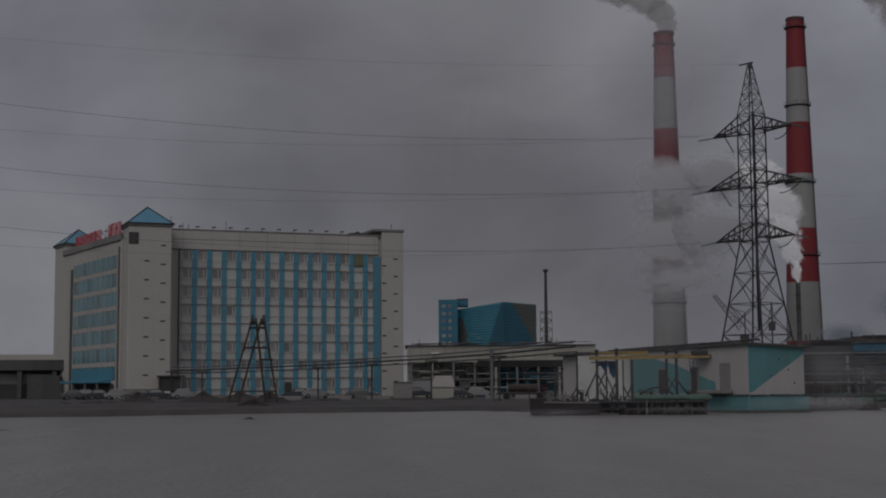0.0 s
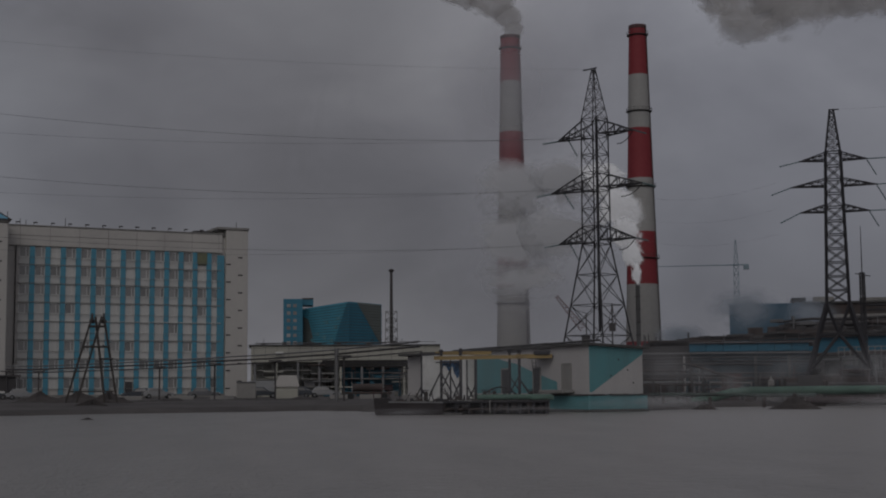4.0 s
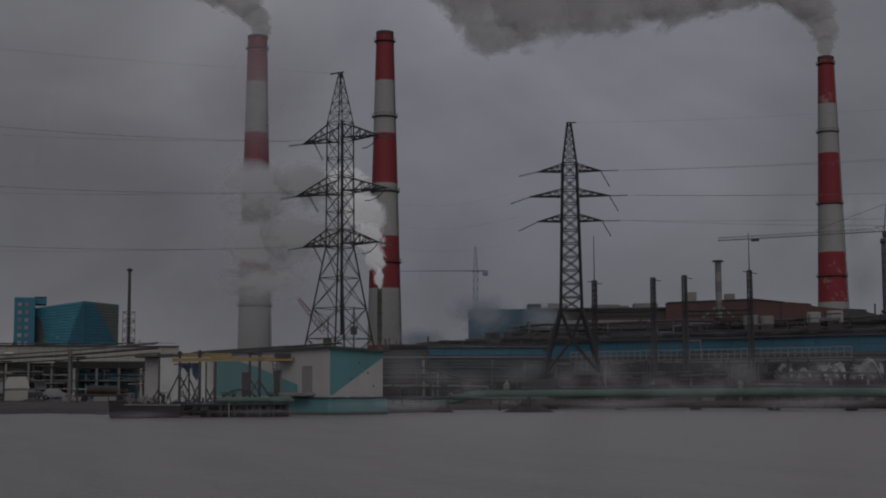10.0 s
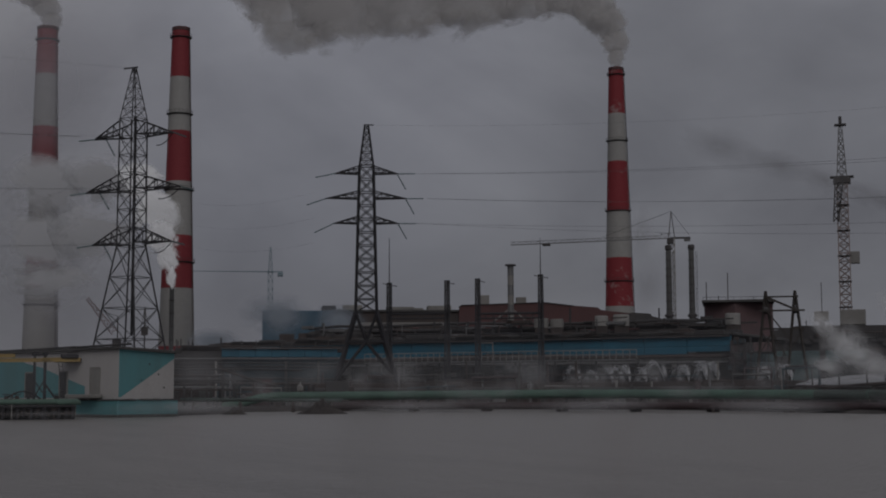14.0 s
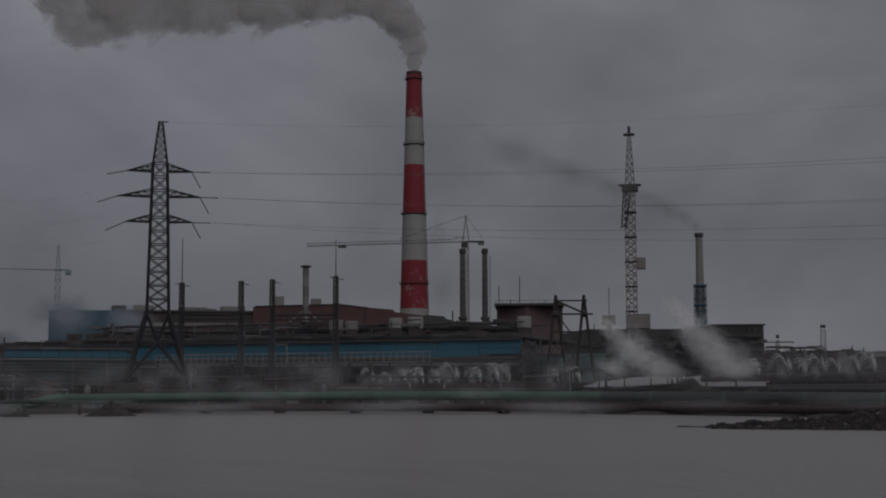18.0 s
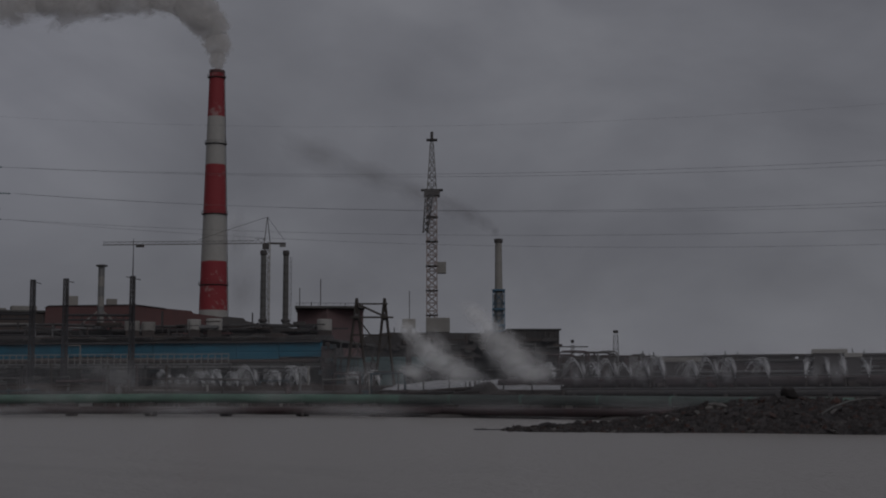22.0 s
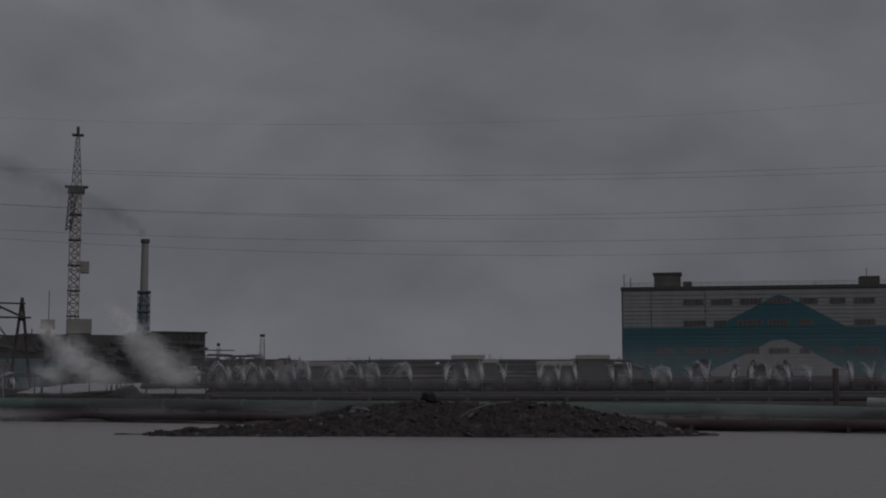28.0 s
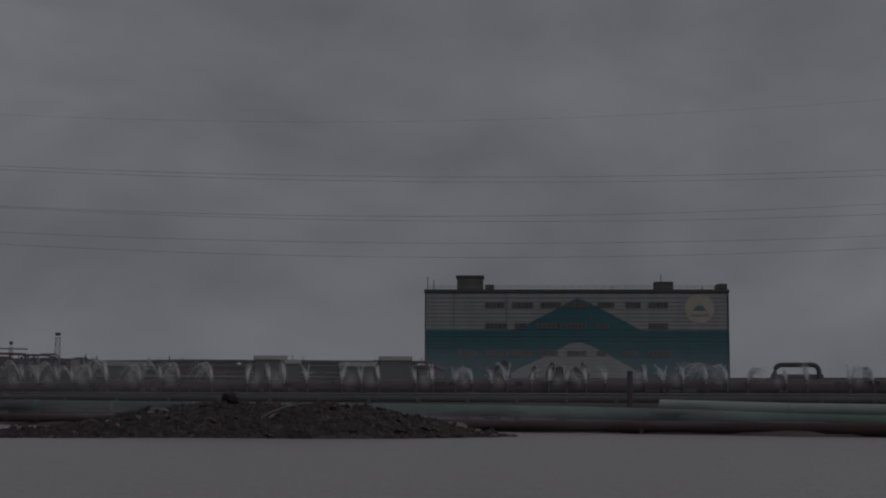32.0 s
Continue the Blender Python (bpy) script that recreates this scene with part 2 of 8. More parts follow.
M_BIGTEAL = banded("deep_teal_cladding", ((0.006, 0.086, 0.108), (0.006, 0.066, 0.084)), 1.6)
M_GREENPIPE = surface("green_pipe_paint", (0.08, 0.152, 0.115), (0.055, 0.09, 0.072), 0.6, 0.68, streak=False)
M_DIRTYPIPE = surface("soot_stained_pipe_paint", (0.06, 0.085, 0.075), (0.045, 0.05, 0.047), 0.4, 0.75)
M_HULL = surface("maroon_black_hull", (0.014, 0.011, 0.012), (0.024, 0.016, 0.017), 0.8, 0.7)
# near-black fill: the shadow below the jetty deck, and a dark glazing band
M_DARKEST = surface("near_black_fill", (0.014, 0.013, 0.013), (0.024, 0.021, 0.02), 1.0, 0.85)
M_YELLOW = surface("yellow_paint", (0.32, 0.215, 0.06), (0.2, 0.14, 0.055), 0.7, 0.6)
M_WOOD = surface("weathered_timber", (0.05, 0.041, 0.035), (0.033, 0.029, 0.027), 0.9, 0.85, streak=True)
M_WHITEWASH = surface("whitewashed_wall", (0.4, 0.38, 0.37), (0.325, 0.31, 0.3), 0.35, 0.85, streak=True)
M_HUTTEAL = surface("turquoise_wall_paint", (0.085, 0.235, 0.25), (0.085, 0.18, 0.19), 0.5, 0.75, streak=True)
M_ROOF = surface("bitumen_roof", (0.05, 0.049, 0.048), (0.085, 0.08, 0.078), 0.5, 0.9)
M_CARWHITE = surface("white_car_paint", (0.26, 0.26, 0.26), None, 0.5, 0.3, bump=0.0)
M_CARDARK = surface("dark_car_paint", (0.05, 0.055, 0.065), None, 0.5, 0.3, bump=0.0)
M_CARSILVER = surface("silver_car_paint", (0.14, 0.14, 0.145), None, 0.5, 0.35, 0.3, bump=0.0)
M_RUBBER = surface("black_rubber", (0.02, 0.02, 0.02), None, 1.0, 0.85, bump=0.0)
M_BRICK = surface("dark_red_brick", (0.12, 0.073, 0.075), (0.08, 0.055, 0.057), 0.3, 0.9, bump=0.3)
M_SPRAY = vapour("water_spray", (0.7, 0.7, 0.72), 0.4, 2.2, 0.3, 0.6, 0.0)
M_JET = vapour("water_jet", (0.8, 0.8, 0.82), 0.8, 3.0, 0.3, 0.6, 0.0, 0.5)
M_STEAM = vapour("white_steam", (0.93, 0.93, 0.94), 1.3, 1.7, 0.34, 0.6, 0.35, 0.75, 0.15, 1.5, 0.4)
M_STEAM_THIN = vapour("thin_steam", (0.8, 0.8, 0.81), 0.75, 1.6, 0.36, 0.6, 0.15, 0.4, 0.25)
M_HAZE = vapour("pale_haze", (0.52, 0.52, 0.555), 0.72, 0.9, 0.2, 0.7, 0.0)
M_MAIN = surface("tarred_water_main", (0.088, 0.064, 0.066), (0.05, 0.04, 0.042), 0.9, 0.8, bump=0.4)
M_SMOKE = vapour("grey_smoke", (0.5, 0.485, 0.48), 1.0, 2.2, 0.34, 0.58, 0.52, 0.7, 0.3)
M_SMOKE_EDGE = vapour("smoke_edge", (0.5, 0.485, 0.48), 0.75, 2.6, 0.36, 0.6, 0.0, 0.4, 0.3)
M_SMOKE_THIN = vapour("thin_smoke", (0.36, 0.35, 0.36), 0.4, 1.4, 0.36, 0.66, 0.0)
M_STEAM_MID = vapour("drifting_steam", (0.8, 0.8, 0.81), 0.85, 1.7, 0.32, 0.64, 0.0, 0.45, 0.2, 1.25)
M_AIR = vapour("damp_air", (0.52, 0.53, 0.57), 0.11, 0.9, 0.2, 0.7, 0.0)
M_MIST = vapour("low_mist", (0.56, 0.56, 0.57), 0.46, 2.0, 0.36, 0.68, 0.0, 0.15)
M_BANKMIST = vapour("bank_mist", (0.5, 0.5, 0.51), 0.62, 1.6, 0.3, 0.7, 0.0, 0.5, 0.45, 0.6)
M_VEIL = vapour("spray_veil_air", (0.5, 0.485, 0.51), 0.2, 1.6, 0.3, 0.7, 0.0, 0.3)
M_PONDHAZE = vapour("pond_haze", (0.52, 0.52, 0.54), 0.13, 1.1, 0.2, 0.7, 0.0, 0.5)
M_WIRE = surface("weathered_aluminium_wire", (0.13, 0.13, 0.135), (0.1, 0.1, 0.1), 1.0, 0.6, 0.4, bump=0.0)
M_LOWERWALL = surface("grimy_plant_wall", (0.10, 0.10, 0.098), (0.06, 0.056, 0.054), 0.2, 0.9, streak=True)
M_DARKROOF = surface("sooty_sheet", (0.06, 0.055, 0.054), (0.042, 0.039, 0.04), 0.25, 0.85, streak=True)
M_CAGE = surface("dark_blue_steel", (0.04, 0.105, 0.17), (0.06, 0.1, 0.135), 0.7, 0.6, 0.2, streak=True)
M_CRANE = surface("faded_crane_paint", (0.3, 0.245, 0.235), (0.19, 0.16, 0.155), 0.5, 0.7, streak=True)
M_GREYBLUE = surface("grimy_blue_sheet", (0.05, 0.075, 0.09), (0.045, 0.05, 0.054), 0.3, 0.85, streak=True)
M_INSUL = surface("green_insulator_glass", (0.09, 0.16, 0.165), (0.07, 0.1, 0.105), 2.0, 0.3, bump=0.0)
M_BLUEHAZE = vapour("blue_haze", (0.33, 0.37, 0.42), 1.3, 1.2, 0.25, 0.65, 0.0, 0.7)
# far crane's paint is paled and blued to carry the haze of distance
M_FARCRANE = surface("haze_paled_blue_paint", (0.22, 0.28, 0.31), (0.18, 0.23, 0.26), 0.3, 0.8)
M_SHORE = surface("trampled_shore_soil", (0.03, 0.026, 0.025), (0.07, 0.06, 0.056), 1.2, 0.95, bump=0.8)
M_STACKSMOKE = vapour("dark_stack_smoke", (0.28, 0.275, 0.28), 0.48, 2.0, 0.36, 0.62, 0.0, 0.4)
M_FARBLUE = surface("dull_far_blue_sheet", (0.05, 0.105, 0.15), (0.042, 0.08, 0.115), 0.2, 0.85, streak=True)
M_DIMWINDOW = surface("dusty_window_strip", (0.105, 0.095, 0.092), (0.075, 0.07, 0.07), 0.5, 0.5)
M_BILLOW = vapour("billowing_steam", (0.57, 0.57, 0.585), 1.9, 1.5, 0.33, 0.6, 0.0, 0.65, 0.35, 1.5, 0.16)


# ---- building blocks ----
def pol(az, d, z=0.0):
    """A place by its bearing to the left of the y axis (degrees), its distance and its height."""
    return Vector((-math.sin(radians(az)) * d, math.cos(radians(az)) * d, z))


def rise(el, d):
    return EYE[2] + d * math.tan(radians(el))


def thing(name, place, turn=0.0, label="", category="", group="", kind=""):
    ob = new(name)
    ob.empty_display_size = 0.5
    ob.matrix_basis = pose(*place, 0, 0, turn)
    return tagged(ob, label, category, group, kind)


def mesh_of(bm, name, material, smooth=False):
    me = bpy.data.meshes.new(name)
    bm.to_mesh(me)
    bm.free()
    me.materials.append(material)
    if smooth:
        me.shade_smooth()
    return me


def part(name, bm, material, parent=None, label="", smooth=False):
    """Links a bmesh (or a finished mesh) as one mesh object under a thing or a part."""
    me = bm if isinstance(bm, bpy.types.Mesh) else mesh_of(bm, name, material, smooth)
    ob = new(name, me)
    ob.parent = parent
    if label:
        ob["label"] = label
    return ob


def placed(name, me, parent, m):
    ob = new(name, me)
    ob.parent = parent
    ob.matrix_basis = m
    return ob


def box(bm, x0, x1, y0, y1, z0, z1):
    v = [bm.verts.new((x, y, z)) for z in (z0, z1) for x, y in ((x0, y0), (x1, y0), (x1, y1), (x0, y1))]
    for f in ((3, 2, 1, 0), (4, 5, 6, 7), (0, 1, 5, 4), (1, 2, 6, 5), (2, 3, 7, 6), (3, 0, 4, 7)):
        bm.faces.new([v[i] for i in f])
    return bm


def boxed(*size):
    return box(bmesh.new(), *size)


def chamfered(x0, x1, y0, y1, z0, z1, c=0.05):
    """A box whose edges are broken."""
    bm = boxed(x0, x1, y0, y1, z0, z1)
    bmesh.ops.bevel(bm, geom=bm.edges[:], offset=c, segments=1, affect="EDGES")
    return bm


def tube(bm, a, b, r0, r1=None, n=8, caps=True):
    a, b = Vector(a), Vector(b)
    r1 = r0 if r1 is None else r1
    w = (b - a).normalized()
    s = w.cross(Vector((0, 0, 1)) if abs(w.z) < 0.95 else Vector((1, 0, 0))).normalized()
    t = w.cross(s)
    rings = []
    for p, r in ((a, r0), (b, r1)):
        rings.append([bm.verts.new(p + (s * math.cos(2 * math.pi * (i + 0.5) / n) + t * math.sin(2 * math.pi * (i + 0.5) / n)) * r) for i in range(n)])
    for i in range(n):
        bm.faces.new((rings[0][i], rings[0][(i + 1) % n], rings[1][(i + 1) % n], rings[1][i]))
    if caps:
        bm.faces.new(rings[0][::-1]), bm.faces.new(rings[1])
    return bm


def strut(bm, a, b, w):
    """A square bar of the given width."""
    return tube(bm, a, b, w * 0.707, None, 4)


def run(bm, points, r, n=8):
    """One unbroken pipe along a line of points."""
    pts = [Vector(p) for p in points]
    rings = []
    for i, p in enumerate(pts):
        w = (pts[min(i + 1, len(pts) - 1)] - pts[max(i - 1, 0)]).normalized()
        s = w.cross(Vector((0, 0, 1)) if abs(w.z) < 0.95 else Vector((1, 0, 0))).normalized()
        t = w.cross(s)
        rings.append([bm.verts.new(p + (s * math.cos(2 * math.pi * (k + 0.5) / n) + t * math.sin(2 * math.pi * (k + 0.5) / n)) * r) for k in range(n)])
    for lo, hi in zip(rings, rings[1:]):
        for k in range(n):
            bm.faces.new((lo[k], lo[(k + 1) % n], hi[(k + 1) % n], hi[k]))
    bm.faces.new(rings[0][::-1]), bm.faces.new(rings[-1])
    return bm


def turned(bm, profile, n=24):
    """A body of revolution about z from (radius, height) pairs."""
    rings = [[bm.verts.new((r * math.cos(2 * math.pi * i / n), r * math.sin(2 * math.pi * i / n), z)) for i in range(n)] for r, z in profile]
    for lo, hi in zip(rings, rings[1:]):
        for i in range(n):
            bm.faces.new((lo[i], lo[(i + 1) % n], hi[(i + 1) % n], hi[i]))
    bm.faces.new(rings[0][::-1]), bm.faces.new(rings[-1])
    return bm


def prism(bm, outline, y0, y1):
    """A flat shape in x and z, drawn out from y0 to y1."""
    a = [bm.verts.new((x, y0, z)) for x, z in outline]
    b = [bm.verts.new((x, y1, z)) for x, z in outline]
    bm.faces.new(a), bm.faces.new(b[::-1])
    for i in range(len(a)):
        j = (i + 1) % len(a)
        bm.faces.new((a[j], a[i], b[i], b[j]))
    return bm


def lattice(bm, width, z0, z1, bays, bar, cross=True, tip=None):
    """Four braced legs about the z axis; width and tip are the widths at the foot and at the top."""
    tip = width if tip is None else tip
    at = lambda i, k: Vector(((-1, 1, 1, -1)[i % 4] * (width + (tip - width) * k / bays) / 2, (-1, -1, 1, 1)[i % 4] * (width + (tip - width) * k / bays) / 2, z0 + (z1 - z0) * k / bays))
    for i in range(4):
        strut(bm, at(i, 0), at(i, bays), bar)
        for k in range(bays):
            strut(bm, at(i, k), at(i + 1, k + 1), bar * 0.6)
            if cross:
                strut(bm, at(i + 1, k), at(i, k + 1), bar * 0.6)
            strut(bm, at(i, k + 1), at(i + 1, k + 1), bar * 0.6)
    return bm


BAR_MESHES = {}


def bar_part(name, parent, a, b, w, material):
    """A square bar as a part of its own; all bars of one material share a mesh."""
    if material.name not in BAR_MESHES:
        BAR_MESHES[material.name] = mesh_of(boxed(-0.5, 0.5, -0.5, 0.5, 0, 1), "bar", material)
    a, b = Vector(a), Vector(b)
    w2 = (b - a).to_track_quat("Z", "Y").to_matrix().to_4x4()
    return placed(name, BAR_MESHES[material.name], parent, Matrix.Translation(a) @ w2 @ Matrix.Diagonal((w, w, (b - a).length, 1)))


def lattice_parts(parent, width, z0, z1, bays, bar, material, tip):
    """Four legs with crossed braces, each member a part."""
    at = lambda i, k: Vector(((-1, 1, 1, -1)[i % 4] * (width + (tip - width) * k / bays) / 2, (-1, -1, 1, 1)[i % 4] * (width + (tip - width) * k / bays) / 2, z0 + (z1 - z0) * k / bays))
    for i in range(4):
        bar_part("leg", parent, at(i, 0), at(i, bays), bar, material)
        for k in range(bays):
            bar_part("brace", parent, at(i, k), at(i + 1, k + 1), bar * 0.38, material)
            bar_part("brace", parent, at(i + 1, k), at(i, k + 1), bar * 0.38, material)
            bar_part("tie", parent, at(i, k + 1), at(i + 1, k + 1), bar * 0.46, material)


def stuff_part(name, bm, material, parent, label=""):
    """Members too fine to tell apart, joined."""
    ob = part(name, bm, material, parent, label)
    ob["kind"] = "stuff"
    return ob


def facing(name, az, d, z=0.55, label="", category="", group="", kind=""):
    """A thing whose front is turned to the viewer: local x to the right, y away."""
    return thing(name, pol(az, d, z), az, label, category, group, kind)


def side(az0, az, d):
    """How far to the right of bearing az0 the bearing az lies at distance d."""
    return d * math.tan(radians(az0 - az))


# ---- ground and water ----
def smooth(a, b, x):
    t = min(1.0, max(0.0, (x - a) / (b - a)))
    return t * t * (3 - 2 * t)


def north_bank(x):
    """How far ahead the far bank lies."""
    return 94 + 18 * smooth(-38, 6, x) - 12 * smooth(2, 8, x) * (1 - smooth(26, 36, x)) + 4 * smooth(30, 50, x) + 0.8 * math.sin(x * 0.35) + 0.5 * math.sin(x * 0.9 + 1)


def east_bank(y):
    return 69 + 0.7 * math.sin(y * 0.3) + 0.4 * math.sin(y * 0.8)


def ground_height(x, y):
    inside = min(north_bank(x) - y, east_bank(y) - x, y - 1.5 - 0.4 * math.sin(x * 0.7), x + 95)
    bank = 0.42 + 0.1 * noise.noise(Vector((x * 0.15, y * 0.15, 0))) + 0.06 * noise.noise(Vector((x * 0.6, y * 0.6, 3)))
    z = bank - 2.2 * smooth(-1.6, 4.0, inside)
    if inside < -20:
        z = 0.6 + 0.1 * noise.noise(Vector((x * 0.05, y * 0.05, 0)))
    # tongue of dark slag running out into the pond on the west side
    tongue = max(abs(x + 27) / 13.0, abs(y - 64) / 2.6)
    return max(z, 0.35 - 0.6 * tongue)


def steps(inner, outer, step):
    vals, v, s = [0.0], 0.0, step
    while v < outer:
        s = s if v < inner else s * 1.35
        v += s
        vals.append(v)
    return vals


def build_ground():
    xs = sorted({-v for v in steps(100, 4200, 2.0)} | set(steps(110, 4200, 2.0)))
    ys = sorted({-v for v in steps(8, 4200, 2.0)} | set(steps(130, 4200, 2.0)))
    bm = bmesh.new()
    grid = [[bm.verts.new((x, y, ground_height(x, y))) for x in xs] for y in ys]
    for a, b in zip(grid, grid[1:]):
        for i in range(len(xs) - 1):
            bm.faces.new((a[i], a[i + 1], b[i + 1], b[i]))
    tagged(part("ground", bm, M_SOIL, None, smooth=True), "dark wet slag and soil round the pond", "ground", kind="structure")
    bm = bmesh.new()
    xs = [-110 + 5 * i for i in range(41)]
    ys = [-4 + 5 * i for i in range(27)]
    grid = [[bm.verts.new((x, y, 0.0)) for x in xs] for y in ys]
    for a, b in zip(grid, grid[1:]):
        for i in range(len(xs) - 1):
            bm.faces.new((a[i], a[i + 1], b[i + 1], b[i]))
    tagged(part("water", bm, M_WATER, None), "murky grey brown settling pond with small ripples", "water", kind="structure")


build_ground()


# ---- the office building on the west side ----
def office_window(wide, high):
    """Frame and two panes round the origin, facing -y."""
    bm = bmesh.new()
    for x in (-wide / 2, wide * 0.12, wide / 2 - 0.09):
        box(bm, x, x + 0.09, -0.06, 0.04, 0, high)
    for z in (0, high - 0.09):
        box(bm, -wide / 2 + 0.09, wide / 2 - 0.09, -0.055, 0.04, z, z + 0.09)
    frame_mesh = mesh_of(bm, "window_frame", M_FRAME)
    panes = []
    for x0, x1 in ((-wide / 2 + 0.09, wide * 0.12), (wide * 0.12 + 0.09, wide / 2 - 0.09)):
        panes.append(mesh_of(boxed(x0, x1, -0.015, 0.015, 0.09, high - 0.09), "pane", M_PANE))
    return frame_mesh, panes


def build_office():
    ob = thing("office_building", (-45.08, 227.03, 0.55), 21,
               "pale eight-storey office block with turquoise window strips", "building")
    W, H = 41.1, 27.0
    part("wall", box(bmesh.new(), 0.6, W - 0.3, 0.6, 18.0, 0, H), M_WALL, ob)
    part("front_parapet", chamfered(0.7, 36.6, 0.2, 0.75, 24.3, 27.45, 0.06), M_WALL, ob)
    part("front_cornice", chamfered(0.6, 36.7, 0.1, 0.8, 27.45, 27.65, 0.03), M_CONCRETE, ob)
    # end pier of the front with slit windows
    pier = part("end_pier", chamfered(37.2, W, 0.0, 6.0, 0, 28.3, 0.08), M_WALL, ob)
    part("pier_cap", chamfered(35.6, W + 0.15, -0.15, 6.2, 28.3, 28.75, 0.05), M_CONCRETE, ob)
    slit = mesh_of(boxed(-0.4, 0.4, -0.03, 0.02, -0.12, 0.12), "slit_window", M_DARK)
    for k in range(8):
        placed("slit_window", slit, pier, pose(39.7, -0.005, 23.6 - 3.0 * k))
        placed("slit_window", slit, pier, pose(37.6, -0.005, 22.4 - 3.0 * k))

    def pyramid_tower(parent, x0, y0, wide, deep, slits):
        tower = part("corner_tower", chamfered(x0, x0 + wide, y0, y0 + deep, 0, 27.2, 0.12), M_WALL, parent)
        part("tower_cornice", chamfered(x0 - 0.2, x0 + wide + 0.2, y0 - 0.2, y0 + deep + 0.2, 27.2, 27.6, 0.06), M_CONCRETE, tower)
        roof = bmesh.new()
        ends = [(x0 - 0.3 + (wide + 0.6) * a, y0 - 0.3 + (deep + 0.6) * b) for a, b in ((0, 0), (1, 0), (1, 1), (0, 1))]
        base = [roof.verts.new((x, y, 27.6)) for x, y in ends]
        tip = roof.verts.new((x0 + wide / 2, y0 + deep / 2, 30.6))
        roof.faces.new(base[::-1])
        for i in range(4):
            roof.faces.new((base[i], base[(i + 1) % 4], tip))
        cap = part("pyramid_roof", roof, M_ROOFBLUE, tower, "blue sheet metal pyramid roof")
        ribs = bmesh.new()
        for i, (x, y) in enumerate(ends):
            strut(ribs, (x, y, 27.63), (x0 + wide / 2, y0 + deep / 2, 30.65), 0.16)
            nx, ny = ends[(i + 1) % 4]
            strut(ribs, (x, y, 27.66), (nx, ny, 27.66), 0.2)
        part("ridge", ribs, M_STEEL, cap)
        if slits:
            for k in range(7):
                placed("slit_window", slit, tower, pose(x0 + 2.9, y0 - 0.005, 21.7 - 3.0 * k))
                placed("slit_window", slit, tower, pose(x0 + 5.5, y0 - 0.005, 24.2 - 3.0 * k))
        return tower

    near = pyramid_tower(ob, -6.6, -5.4, 6.83, 6.6, True)
    part("tower_louvre", chamfered(-6.55, -5.0, -5.47, -5.3, 24.3, 26.2, 0.03), M_STEEL, near, "dark louvred vent panel")
    part("tower_plinth", chamfered(-6.75, 0.3, -5.6, 0.0, -0.4, 1.6, 0.05), M_CONCRETE, near)
    # front: vertical turquoise strips with windows and panels between
    bays, first, pitch = 13, 5.02, 2.44
    part("edge_strip", boxed(2.42, 2.54, 0.25, 0.6, 0.4, 24.3), M_STEEL, ob)
    for b in range(bays + 1):
        wide = 0.40 if b < bays else 0.62
        x = first + b * pitch if b < bays else 36.35
        part("window_strip", boxed(x - wide, x + wide, 0.3, 0.6, 0.3, 24.3 - (0 if b < bays else 0.4)), M_TEAL, ob, "turquoise vertical strip")
    frame_mesh, panes = office_window(1.64, 1.65)
    panel = mesh_of(chamfered(-0.82, 0.82, -0.05, 0.03, 0, 1.25, 0.02), "panel", M_SPANDREL)
    blind = mesh_of(boxed(-0.72, 0.72, 0.02, 0.03, 0.1, 1.56), "blind", M_SPANDREL)
    rnd = random.Random(5)
    for b in range(-1, bays):
        for k in range(8):
            x = first + (b + 0.5) * pitch
            z = 24.2 - 3.0 * k - 1.68
            if (b, k) == (bays - 2, 0):
                part("louvre_panel", chamfered(x - 0.95, x + 0.95, 0.3, 0.6, z - 0.3, z + 1.7, 0.05), M_LOUVRE, ob, "olive louvred vent panel")
                continue
            if (b, k) == (6, 7):
                part("side_door", chamfered(x - 0.55, x + 0.55, 0.35, 0.6, 0.4, 2.6, 0.03), M_STEEL, ob, "dark steel door")
                continue
            win = placed("window", frame_mesh, ob, pose(x, 0.52, z))
            for p in panes:
                placed("pane", p, win, Matrix())
            if rnd.random() < (0.85 if k in (3, 4) else 0.2):
                placed("blind", blind, win, pose(0, -0.045, 0))
            if k < 7:
                placed("panel", panel, ob, pose(x, 0.55, z - 1.3))
    for k in range(8):
        for z in (24.25 - 3.0 * k, 22.45 - 3.0 * k, 21.35 - 3.0 * k):
            part("facade_rail", boxed(2.7, 36.4, 0.25, 0.31, z, z + 0.05), M_CONCRETE, ob)
    part("bright_rail", boxed(2.7, 36.4, 0.22, 0.29, 12.35, 12.41), M_FRAME, ob)
    for k in range(8):
        part("parapet_joint", boxed(3.0 + 4.7 * k, 3.06 + 4.7 * k, 0.18, 0.22, 24.4, 27.4), M_CONCRETE, ob)
    part("parapet_line", boxed(0.7, 36.6, 0.17, 0.21, 25.9, 26.0), M_CONCRETE, ob)
    part("facade_plinth", boxed(2.5, 37.1, 0.2, 0.6, -0.2, 0.55), M_CONCRETE, ob)
    # porch between the tower and the front
    porch = part("porch", chamfered(-1.6, 1.6, -6.6, -5.4, 0.0, 3.4, 0.04), M_STEEL, ob, "dark steel porch")
    part("porch_roof", boxed(-1.9, 2.3, -7.0, -5.3, 3.4, 3.65), M_STEEL, porch)
    part("notice", boxed(-0.9, 0.0, -6.66, -6.6, 0.4, 1.2), M_FRAME, porch)
    for x in (-1.7, 0.2, 2.1):
        bar_part("porch_post", porch, (x, -6.9, 0), (x, -6.9, 3.4), 0.12, M_STEEL)
